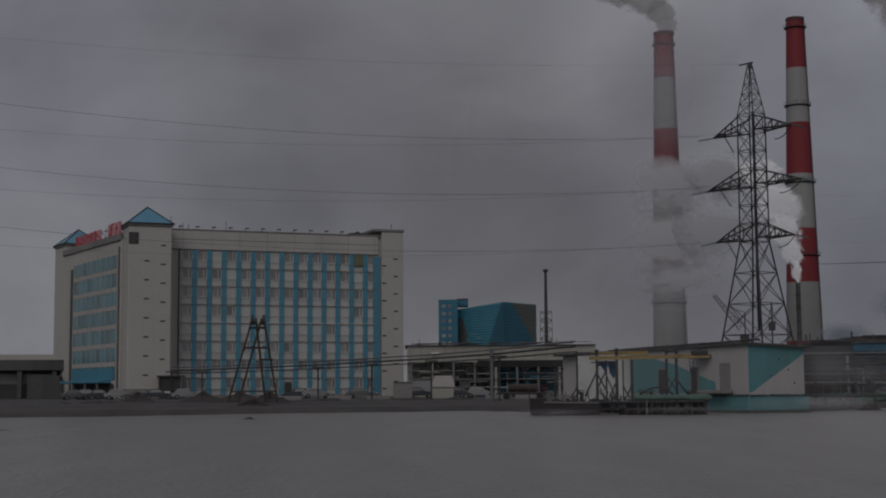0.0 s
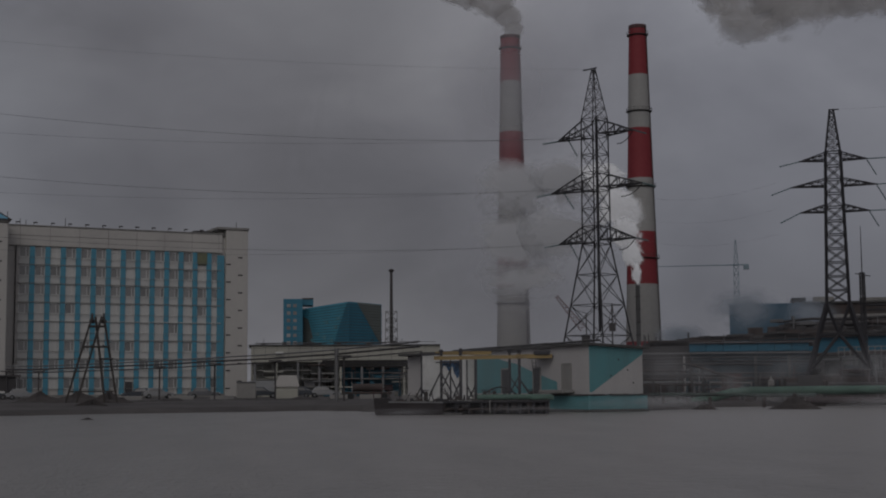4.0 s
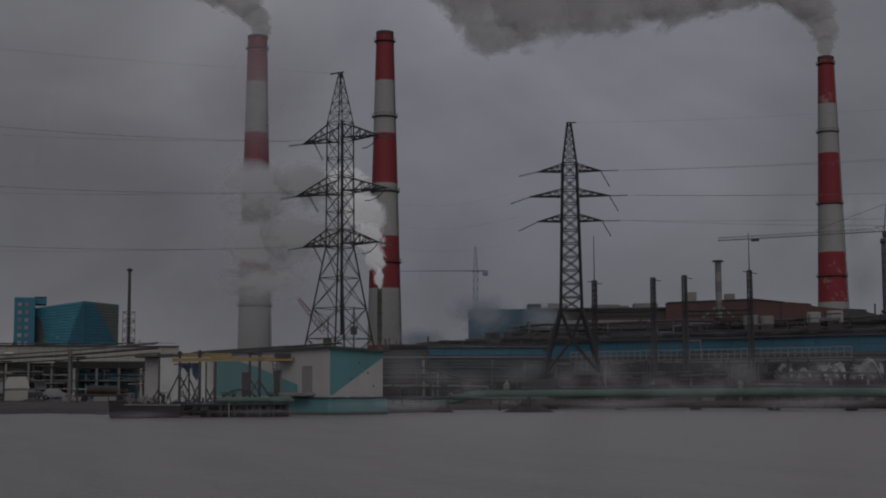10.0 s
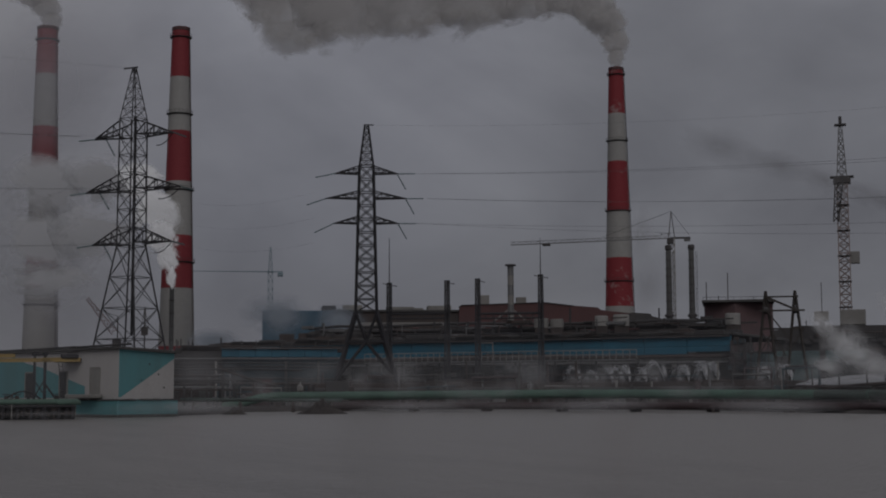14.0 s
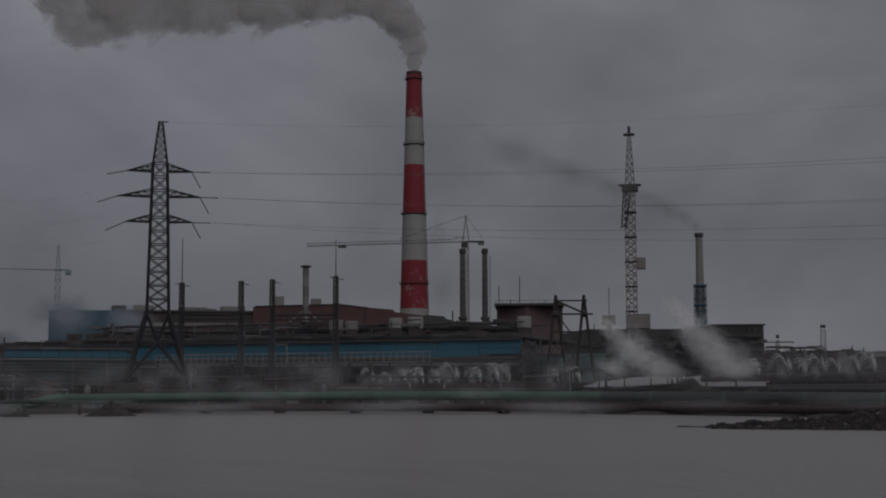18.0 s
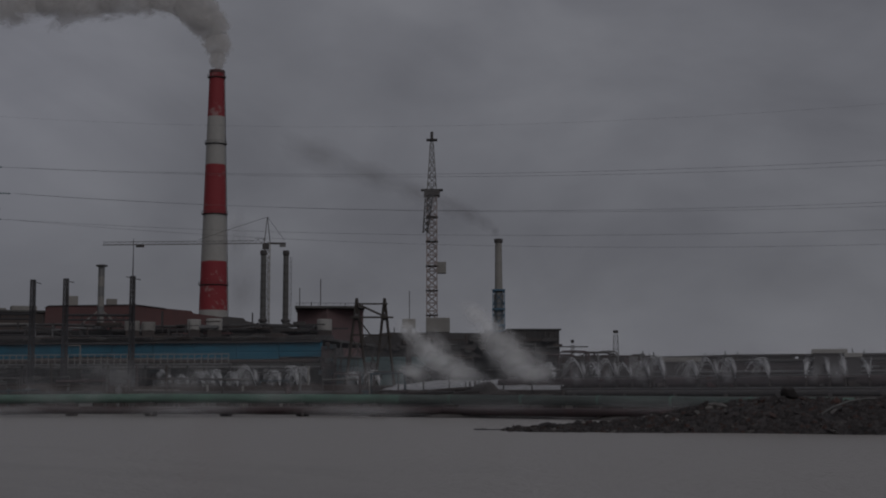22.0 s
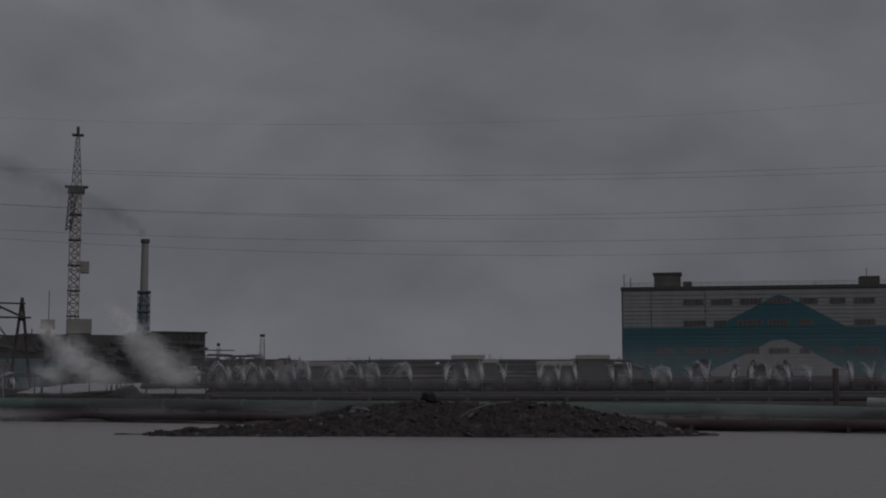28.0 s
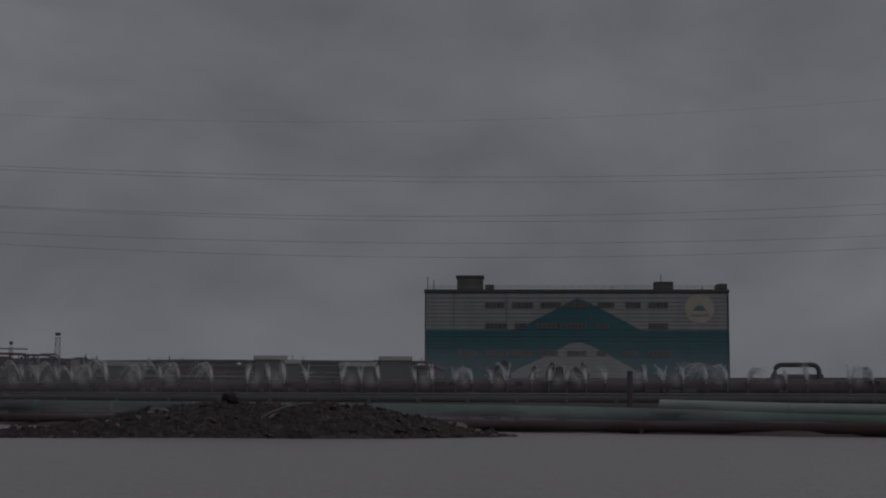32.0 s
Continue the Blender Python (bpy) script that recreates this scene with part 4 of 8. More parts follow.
def build_teal_block():
    A0, D = 0.16, 420
    ob = facing("teal_plant_block", A0, D, 0.55, "teal and olive clad plant building with a stair tower", "building")
    x = lambda az: side(A0, az, D)
    h = lambda el: rise(el, D) - 0.55
    part("stair_tower", chamfered(0, x(-0.62), -1, 12, 0, h(3.65), 0.08), M_TEALBLOCK, ob)
    part("bridge_top", chamfered(x(-0.6), x(-1.06), 3, 11, h(3.42), h(3.68), 0.08), M_TEALBLOCK, ob)
    # the long face falls back to the west, the end face turns to the east
    body = bmesh.new()
    pts = [(x(-0.6), 4, h(3.28)), (x(-2.45), -6, h(3.5)), (x(-3.81), -1, h(3.42)), (x(-3.81), 26, h(3.42)), (x(-0.6), 26, h(3.28))]
    lo = [body.verts.new((a, b, 0)) for a, b, c in pts]
    hi = [body.verts.new((a, b, c)) for a, b, c in pts]
    body.faces.new(hi), body.faces.new(lo[::-1])
    for i in range(5):
        j = (i + 1) % 5
        body.faces.new((lo[i], lo[j], hi[j], hi[i]))
    part("wall", body, M_TEALBLOCK, ob)

    def panel(name, i, outline, mat, off=0.06):
        (ax, ay, az_), (bx, by, bz) = pts[i], pts[i + 1]
        n = Vector((by - ay, ax - bx, 0)).normalized() * off
        bm = bmesh.new()
        face = [Vector((ax + (bx - ax) * s + n.x, ay + (by - ay) * s + n.y, z)) for s, z in outline]
        back = [p - n * 0.9 for p in face]
        a, b = [bm.verts.new(p) for p in face], [bm.verts.new(p) for p in back]
        bm.faces.new(a), bm.faces.new(b[::-1])
        for k in range(len(a)):
            q = (k + 1) % len(a)
            bm.faces.new((a[q], a[k], b[k], b[q]))
        part(name, bm, mat, ob)

    for k in range(15):
        for i in (0, 1):
            t = k / 15
            zz = [14 + (pts[i + j][2] - 14) * t for j in (0, 1)]
            panel("lap_strip", i, [(0.0, zz[0]), (1.0, zz[1]), (1.0, zz[1] + 0.1), (0.0, zz[0] + 0.1)], M_STEEL, 0.2)
    panel("painted_slope", 0, [(0.02, 12), (0.62, 12), (0.97, h(3.48)), (0.02, h(3.27))], M_TEALLIGHT)
    panel("painted_field", 0, [(0.02, 13), (0.3, 13), (0.14, 22), (0.02, 23)], M_DULLFIELD, 0.12)
    panel("painted_field", 1, [(0.25, h(3.47)), (0.98, h(3.4)), (0.98, 14)], M_DULLFIELD, 0.08)
    for s, z in ((0.3, 17), (0.45, 16), (0.7, 19), (0.75, 21.5), (0.5, 20.5), (0.6, 15), (0.2, 15.2)):
        panel("window", 0, [(s, z), (s + 0.07, z), (s + 0.07, z + 1.0), (s, z + 1.0)], M_PANE_TEAL, 0.2)
    for k in range(6):
        part("window", boxed(1.0, 2.1, -1.06, -0.98, 14.4 + 2.2 * k, 15.4 + 2.2 * k), M_PANE, ob)
        part("window", boxed(2.9, 3.9, -1.06, -0.98, 14.4 + 2.2 * k, 15.4 + 2.2 * k), M_PANE, ob)
    part("roof_edge", boxed(x(-0.6), x(-1.06), 2.9, 3.0, h(3.66), h(3.72)), M_STEEL, ob)


build_teal_block()


def build_thin_stack():
    ob = facing("steel_stack", -4.22, 300, 0.55, "thin dark steel stack beside a lattice ladder", "chimney")
    part("pipe", turned(bmesh.new(), [(0.45, 0), (0.36, 16), (0.28, 26.0)], 14), M_STEEL, ob)
    part("cap", turned(bmesh.new(), [(0.28, 26.0), (0.6, 26.2), (0.6, 26.45), (0.28, 26.7)], 14), M_STEEL, ob)
    stuff_part("lattice_support", lattice(bmesh.new(), 2.9, 0, 17.6, 9, 0.13, True, 2.4), M_STEEL_GREY, ob)


build_thin_stack()


# ---- parked vehicles ----
def make_car(name, paint, label, long=4.3, tall=1.45, van=False):
    ob = thing(name, (0, 0, -50), 0, label, "van" if van else "car", "parked cars")
    h = long / 2
    if van:
        prof = [(-h, 0.35), (-h, tall - 0.1), (-h + 0.2, tall), (h - 1.3, tall), (h - 0.75, 1.15), (h - 0.05, 0.95), (h, 0.35)]
    else:
        prof = [(-h, 0.35), (-h, 0.85), (-h + 0.6, 0.95), (h - 1.1, 0.9), (h - 0.05, 0.75), (h, 0.35)]
    body = prism(bmesh.new(), prof, -0.82, 0.82)
    bmesh.ops.bevel(body, geom=body.edges[:], offset=0.06, segments=2, affect="EDGES")
    part("body", body, paint, ob)
    if van:
        part("windscreen", prism(bmesh.new(), [(h - 1.22, tall - 0.12), (h - 0.74, 1.2), (h - 0.70, 1.2), (h - 1.18, tall - 0.12)], -0.7, 0.7), M_PANE, ob)
        part("side_window", boxed(h - 2.0, h - 1.35, -0.835, 0.835, 1.25, tall - 0.25), M_PANE, ob)
    else:
        cab = prism(bmesh.new(), [(-h + 0.5, 0.9), (-h + 1.0, tall), (h - 2.0, tall), (h - 1.2, 0.88)], -0.7, 0.7)
        bmesh.ops.bevel(cab, geom=cab.edges[:], offset=0.05, segments=1, affect="EDGES")
        part("cabin", cab, paint, ob)
        part("side_window", prism(bmesh.new(), [(-h + 0.85, 0.97), (-h + 1.15, tall - 0.1), (h - 2.1, tall - 0.1), (h - 1.55, 0.97)], -0.715, 0.715), M_PANE, ob)
    for x in (-h + 0.8, h - 0.8):
        for y in (-0.78, 0.78):
            wheel = part("wheel", tube(bmesh.new(), (x, y - 0.1, 0.32), (x, y + 0.1, 0.32), 0.32, None, 14), M_RUBBER, ob)
            part("hub", tube(bmesh.new(), (x, y - 0.115, 0.32), (x, y + 0.115, 0.32), 0.18, None, 10), M_STEEL_GREY, wheel)
    part("bumper", chamfered(h - 0.08, h + 0.08, -0.78, 0.78, 0.35, 0.6, 0.03), M_STEEL, ob)
    part("bumper", chamfered(-h - 0.08, -h + 0.08, -0.78, 0.78, 0.35, 0.6, 0.03), M_STEEL, ob)
    for y in (-0.6, 0.6):
        part("headlight", chamfered(h - 0.12, h + 0.03, y - 0.16, y + 0.16, 0.62, 0.76, 0.02), M_FRAME, ob)
    return ob


def park(ob, az, d, turn):
    ob.matrix_basis = pose(*pol(az, d, 0.6), 0, 0, az + turn)


white_car = make_car("car", M_CARWHITE, "white saloon car parked by the plant")
dark_car = make_car("car", M_CARDARK, "dark saloon car parked by the plant")
silver_car = make_car("car", M_CARSILVER, "silver saloon car parked by the plant")
van = make_car("van", M_CARWHITE, "white panel van parked in front of the open hall", 5.2, 2.3, True)
park(white_car, 10.3, 200, 4), park(dark_car, 0.1, 196, 6), park(silver_car, 14.6, 212, 10), park(van, 0.75, 190, 5)
for src, az, d, turn in ((white_car, 12.9, 205, -6), (dark_car, 13.6, 208, 3), (silver_car, 12.2, 204, 176), (dark_car, 11.4, 202, 2), (white_car, -1.5, 188, 3),
                         (dark_car, -0.75, 192, -5), (dark_car, 1.0, 186, 4), (dark_car, -0.36, 186, 178), (white_car, 5.1, 198, 8), (dark_car, 5.9, 200, 180), (white_car, 14.1, 215, 4), (silver_car, 3.3, 199, -4)):
    copy_thing(src, pose(*pol(az, d, 0.6), 0, 0, az + turn))


def build_yard_things():
    kiosk = facing("gable_kiosk", 0.02, 176, 0.55, "small pale gabled site kiosk", "hut")
    part("wall", chamfered(-1.4, 1.4, 0, 3, 0, 1.5, 0.03), M_BEIGE, kiosk)
    part("roof", prism(bmesh.new(), [(-1.6, 1.5), (1.6, 1.5), (1.2, 2.9), (-0.9, 2.9)], -0.15, 3.15), M_WALL, kiosk)
    cabin = facing("metal_cabin", 1.63, 170, 0.55, "grey metal site cabin by the shore", "cabin")
    part("body", chamfered(-1.15, 1.15, 0, 4, 0.1, 2.0, 0.06), M_CONCRETE, cabin)
    part("roof", chamfered(-1.2, 1.2, -0.1, 4.1, 2.0, 2.12, 0.03), M_STEEL_GREY, cabin)
    skip = facing("rusty_tank_trailer", -3.25, 150, 0.55, "rust red tank on a wheeled frame", "tank")
    part("tank", tube(bmesh.new(), (-1.6, 1, 1.3), (1.6, 1, 1.3), 0.42, None, 16), M_RUST, skip)
    part("frame", chamfered(-2.6, 2.6, 0.5, 1.5, 0.6, 0.85, 0.04), M_RUST, skip)
    for x in (-1.8, 1.8):
        part("wheel", tube(bmesh.new(), (x, 0.3, 0.35), (x, 1.7, 0.35), 0.35, None, 12), M_RUBBER, skip)
    # low kerb walls and piles of spoil along the west shore
    for az, d, w, base in ((9.6, 150, 4.0, 0.3), (8.2, 132, 5.0, 0.3), (12.2, 160, 3.0, 0.3), (7.0, 128, 3.5, 0.3), (7.6, 121.5, 4.5, -0.4), (7.78, 86.0, 7.0, -1.3)):
        heap = facing("spoil_heap", az, d, base, "heap of dark spoil on the shore", "heap", "spoil heaps")
        bm = bmesh.new()
        n, rings = 20, 7
        grid = [[bm.verts.new(((w * k / rings) * math.cos(6.2832 * i / n), 0.6 * (w * k / rings) * math.sin(6.2832 * i / n),
                              1.5 * (1 - k / rings) ** 1.3 * (0.8 + 0.4 * noise.noise(Vector((i * 0.7, k * 0.8, az)))))) for i in range(n)] for k in range(1, rings + 1)]
        top = bm.verts.new((0, 0, 1.45))
        for i in range(n):
            bm.faces.new((top, grid[0][i], grid[0][(i + 1) % n]))
            for a, b in zip(grid, grid[1:]):
                bm.faces.new((a[i], b[i], b[(i + 1) % n], a[(i + 1) % n]))
        part("mound", bm, M_SHORE, heap)
    ridge = thing("shore_bank", (0, 0, 0), 0, "low uneven bank of dark spoil along the shore", "bank", kind="structure")
    bm = bmesh.new()
    rows = []
    for i in range(90):
        az = 17.0 - 0.22 * i
        base = 150 - 14 * smooth(2, 9, az)
        top = 0.72 + 0.35 * noise.noise(Vector((i * 0.17, 0, 7))) + 0.25 * noise.noise(Vector((i * 0.6, 3, 7)))
        rows.append([bm.verts.new(pol(az, base + u, 0.2 + (top - 0.2) * k)) for u, k in ((-3.0, 0.0), (-1.6, 0.55), (-0.4, 0.9), (0.6, 1.0), (1.8, 0.7), (3.5, 0.0))])
    for p, q in zip(rows, rows[1:]):
        for k in range(5):
            bm.faces.new((p[k], q[k], q[k + 1], p[k + 1]))
    part("bank", bm, M_SHORE, ridge)
    for az in (6.2, 4.2, 2.6, -2.2, -3.4):
        slab = facing("kerb_slab", az, 165, 0.45, "pale concrete kerb slab lying on the shore", "slab", "kerb slabs")
        part("block", chamfered(-1.4, 1.4, 0, 0.6, 0, 0.6, 0.06), M_CONCRETE, slab)


build_yard_things()


# ---- pump house and its gantry ----
def build_pump_house():
    """Local x runs along the short east end, y along the long side."""
    ob = thing("pump_house", (20.55, 94.8, 0.3), 26.1, "white and turquoise painted pump house at the water's edge", "building")
    W, L, H = 4.8, 25.0, 4.3
    part("wall", chamfered(0, W, 0, 14.2, 0.9, H, 0.04), M_WHITEWASH, ob)
    part("rear_wall", chamfered(0.5, W, 14.2, L, 0.4, H - 0.25, 0.04), M_WHITEWASH, ob)
    part("plinth", chamfered(-0.3, W + 0.15, -0.3, 4.2, -1.0, 0.86, 0.06), M_HUTTEAL, ob)
    crumbs = bmesh.new()
    rnd = random.Random(61)
    for i in range(70):
        u, w, h = rnd.uniform(-0.4, W), rnd.uniform(0.08, 0.35), rnd.uniform(0.02, 0.09)
        box(crumbs, u, u + w, -0.33 - rnd.uniform(0, 0.06), -0.2, 0.84, 0.86 + h)
        v = rnd.uniform(-0.3, 4.0)
        box(crumbs, -0.33 - rnd.uniform(0, 0.06), -0.2, v, v + w, 0.84, 0.86 + h)
    stuff_part("crumbled_edge", crumbs, M_LOWERWALL, ob)
    part("tide_stain", chamfered(-0.36, W + 0.2, -0.36, 4.3, -1.0, -0.1, 0.06), M_LOWERWALL, ob)
    for u, z in ((1.9, 2.2), (3.4, 2.6), (2.6, 3.3), (3.9, 1.7)):
        part("wall_hole", tube(bmesh.new(), (u, -0.012, z), (u, 0.02, z), 0.07, None, 10), M_DARK, ob)
    part("rear_plinth", chamfered(-0.1, W + 0.1, 4.2, L, -1.0, 0.9, 0.06), M_CONCRETE, ob)
    roof = bmesh.new()
    for z0, z1 in ((0.0, 0.16),):
        v = [roof.verts.new(p) for p in ((-0.3, -0.3, H + z0), (W + 0.4, -0.3, H - 0.22 + z0), (W + 0.4, L + 0.2, H - 0.4 + z0), (-0.3, L + 0.2, H - 0.2 + z0),
                                         (-0.3, -0.3, H + z1), (W + 0.4, -0.3, H - 0.22 + z1), (W + 0.4, L + 0.2, H - 0.4 + z1), (-0.3, L + 0.2, H - 0.2 + z1))]
        for f in ((3, 2, 1, 0), (4, 5, 6, 7), (0, 1, 5, 4), (1, 2, 6, 5), (2, 3, 7, 6), (3, 0, 4, 7)):
            roof.faces.new([v[i] for i in f])
    part("roof", roof, M_ROOF, ob)
    for y, z in ((3.0, 0.35), (9.0, 0.28), (15.0, 0.2)):
        part("roof_pipe", run(bmesh.new(), [(1.0, y - 3, H + z), (1.2, y + 4, H + z - 0.1)], 0.07, 6), M_STEEL, ob)
    # painted mountain shapes: on the end wall and on the long side
    part("painted_slope", prism(bmesh.new(), [(0.02, 1.08), (0.25, 1.08), (W - 0.02, H - 0.6), (W - 0.02, H - 0.25), (0.02, H - 0.03)], -0.006, 0.02), M_HUTTEAL, ob, "turquoise painted triangle")

    def on_long_side(name, outline, mat, out=0.006, label=""):
        bm = bmesh.new()
        a = [bm.verts.new((-out, y, z)) for y, z in outline]
        b = [bm.verts.new((0.02, y, z)) for y, z in outline]
        bm.faces.new(a), bm.faces.new(b[::-1])
        for i in range(len(a)):
            j = (i + 1) % len(a)
            bm.faces.new((a[j], a[i], b[i], b[j]))
        return part(name, bm, mat, ob, label)

    on_long_side("painted_slope", [(3.6, 1.0), (3.65, 1.8), (6.5, 2.55), (8.6, 3.15), (10.4, 3.45), (11.9, H - 0.35), (13.2, 3.75), (14.1, 3.55), (14.15, 1.0)], M_HUTTEAL, 0.006, "turquoise painted mountain")
    for y, w, z0, z1, mat in ((2.5, 1.0, 1.05, 3.05, M_CONCRETE), (6.0, 0.9, 1.0, 2.85, M_DARK), (9.9, 1.1, 1.0, 2.8, M_DARK)):
        door = on_long_side("door", [(y - w / 2, z0), (y + w / 2, z0), (y + w / 2, z1), (y - w / 2, z1)], mat, 0.05)
        fr = bmesh.new()
        for a, b in (((-0.03, y - w / 2, z0), (-0.03, y - w / 2, z1)), ((-0.03, y + w / 2, z0), (-0.03, y + w / 2, z1)), ((-0.03, y - w / 2, z1), (-0.03, y + w / 2, z1))):
            strut(fr, a, b, 0.1)
        part("door_frame", fr, M_CONCRETE, door)
    part("door_step", chamfered(-1.1, -0.05, 1.6, 4.4, 1.0, 1.25, 0.04), M_CONCRETE, ob)
    part("hoist_canopy", chamfered(-1.0, 0.0, 4.0, 5.8, 3.45, 3.75, 0.05), M_STEEL, ob)
    shed = part("white_shed", chamfered(-0.6, 0.6, 14.4, 21.0, 0.4, H - 0.15, 0.04), M_FRAME, ob, "bright white boarded bay")
    part("shed_roof", chamfered(-0.75, 0.7, 14.3, 21.1, H - 0.15, H, 0.03), M_ROOF, shed)


build_pump_house()


def build_gantry():
    A0, D = -5.45, 93.0
    ob = facing("hoist_gantry", A0, D, 0.2, "dark steel gantry with yellow runway beams over the jetty", "gantry")
    x = lambda az: side(A0, az, D)
    z = lambda el: rise(el, D) - 0.2
    for az, w, el in ((-5.44, 0.12, 1.52), (-6.24, 0.17, 1.58), (-6.62, 0.11, 1.15), (-7.03, 0.2, 1.62), (-7.29, 0.1, 1.15), (-7.64, 0.18, 1.16), (-9.02, 0.16, 1.5), (-9.41, 0.18, 1.5)):
        bar_part("post", ob, (x(az), 0.4 if w < 0.13 else 0.0, 0.7), (x(az), 0.4 if w < 0.13 else 0.0, z(el)), w, M_PYLON)
    for (a0, e0), (a1, e1), y, h in (((-5.94, 1.17), (-9.6, 1.21), -0.1, 0.17), ((-6.0, 1.38), (-8.3, 1.38), 0.45, 0.16), ((-9.3, 1.21), (-10.74, 1.22), -0.1, 0.2)):
        bm = bmesh.new()
        for dz in (0.0, h):
            strut(bm, (x(a0), y, z(e0) + dz), (x(a1), y, z(e1) + dz), 0.07)
        box(bm, x(a0), x(a1), y - 0.02, y + 0.02, min(z(e0), z(e1)) + 0.02, max(z(e0), z(e1)) + h - 0.02)
        part("runway_beam", bm, M_YELLOW, ob, "yellow steel runway beam")
    part("end_beam", strut(bmesh.new(), (x(-5.44), 0.2, z(1.36)), (x(-6.3), 0.1, z(1.4)), 0.13), M_PYLON, ob)
    part("end_beam", strut(bmesh.new(), (x(-6.0), 0.0, z(1.05)), (x(-7.1), 0.0, z(1.07)), 0.08), M_PYLON, ob)
    # braces at the feet and crossed ties
    for a0, e0, a1, e1, w in ((-6.24, 0.7, -5.75, -0.3, 0.1), (-6.24, 0.6, -6.68, -0.2, 0.09), (-6.62, 0.75, -6.2, -0.1, 0.09), (-6.62, 0.5, -6.95, -0.3, 0.08), (-7.03, 0.3, -6.72, -0.35, 0.09),
                              (-7.29, 0.1, -7.5, -0.35, 0.08), (-7.64, 0.15, -7.4, -0.35, 0.08), (-9.02, 0.1, -8.72, -0.35, 0.09), (-9.02, 0.0, -9.3, -0.35, 0.08), (-9.41, 0.5, -9.02, -0.2, 0.08),
                              (-9.41, 0.35, -9.9, -0.35, 0.11), (-5.44, 0.1, -5.2, -0.35, 0.07), (-5.44, 0.0, -5.62, -0.35, 0.07), (-9.02, 0.45, -9.41, -0.1, 0.07)):
        bar_part("brace", ob, (x(a0), 0.0, z(e0)), (x(a1), 0.1, z(e1)), w, M_PYLON)
    for az in (-6.24, -7.03, -9.02, -9.41):
        part("post_cap", chamfered(x(az) - 0.15, x(az) + 0.15, -0.15, 0.15, z(1.46), z(1.55), 0.03), M_PYLON, ob)
    part("tie_beam", strut(bmesh.new(), (x(-8.95), 0, z(1.46)), (x(-9.5), 0, z(1.46)), 0.1), M_PYLON, ob)
    part("trolley", chamfered(x(-10.0), x(-10.66), -0.3, 0.3, z(1.33), z(1.5), 0.05), M_PYLON, ob)
    for k, (u, v, e) in enumerate(((-9.95, -10.3, 1.56), (-10.1, -10.6, 1.6), (-10.25, -10.7, 1.54))):
        bar_part("trolley_rod", ob, (x(u), 0.1 * k, z(e)), (x(v), -0.1, z(e + 0.05)), 0.05, M_PYLON)
    ladder = bmesh.new()
    for u in (-10.05, -10.2):
        strut(ladder, (x(u), 0.2, z(0.0)), (x(u + 0.12), 0.2, z(1.15)), 0.04)
    for k in range(8):
        strut(ladder, (x(-10.05 + 0.015 * k), 0.2, z(0.1 + 0.13 * k)), (x(-10.2 + 0.015 * k), 0.2, z(0.1 + 0.13 * k)), 0.035)
    stuff_part("hanging_ladder", ladder, M_PYLON, ob)
    part("hose", run(bmesh.new(), [(x(-7.9) + 0.3 * k, 0.3, z(-0.3) + 0.55 * math.sin(k * 0.4)) for k in range(9)], 0.05, 6), M_RUBBER, ob)
    tarp = surface("blue_tarpaulin", (0.05, 0.165, 0.33), (0.03, 0.1, 0.2), 2.5, 0.7)
    cover = facing("blue_tarpaulin_cover", -6.6, 93.3, 0.2, "torn blue tarpaulin hung between the gantry posts", "tarpaulin")
    u = lambda az: side(-6.6, az, 93.3)
    cloth = bmesh.new()
    n = 14
    rows = []
    for i in range(n + 1):
        az = -6.2 - 0.86 * i / n
        low = 0.62 + 0.3 * abs(math.sin(i * 0.55)) - (0.28 if i > 8 else 0.0)
        rows.append([cloth.verts.new((u(az), 0.16 * math.sin(i * 1.1 + k * 0.6), z(1.12 + (low - 1.12) * k / 5))) for k in range(6)])
    for a, b in zip(rows, rows[1:]):
        for k in range(5):
            cloth.faces.new((a[k], b[k], b[k + 1], a[k + 1]))
    bmesh.ops.solidify(cloth, geom=cloth.faces[:], thickness=0.03)
    part("cloth", cloth, tarp, cover)
    jetty = facing("jetty", -7.2, 91.6, 0.0, "dark steel and timber jetty in front of the pump house", "jetty")
    x = lambda az: side(-7.2, az, 91.6)
    for i in range(14):
        w = (x(-10.6) - x(-5.9)) / 14
        a = x(-5.9) + i * w
        part("deck_board", chamfered(a, a + w - 0.03, 0, 3.0, 0.92, 1.0, 0.02), M_WOOD, jetty)
    # moored pontoon with a squared bow
    hull = bmesh.new()
    prism(hull, [(x(-3.5), 1.1), (x(-3.55), 0.1), (x(-3.75), -0.3), (x(-6.3), -0.3), (x(-6.3), 0.78), (x(-4.2), 0.82), (x(-4.1), 1.1)], -0.3, 2.4)
    part("hull", hull, M_HULL, jetty, "dark maroon steel pontoon hull")
    part("gunwale", strut(bmesh.new(), (x(-4.1), -0.32, 0.84), (x(-6.3), -0.32, 0.8), 0.1), M_STEEL_GREY, jetty)
    for k in range(3):
        bar_part("bow_rail", jetty, (x(-3.5) + 0.5 * k, -0.2, 1.1), (x(-3.5) + 0.5 * k, -0.2, 1.75), 0.06, M_REDPIPE)
    bar_part("bow_rail", jetty, (x(-3.5), -0.2, 1.72), (x(-3.5) + 1.2, -0.2, 1.7), 0.07, M_REDPIPE)
    part("fascia", chamfered(x(-6.2), x(-10.6), -0.1, 0.0, 0.76, 0.9, 0.02), M_PYLON, jetty)
    part("waling", chamfered(x(-6.2), x(-10.6), 0.0, 0.12, 0.3, 0.42, 0.02), M_RUST, jetty)
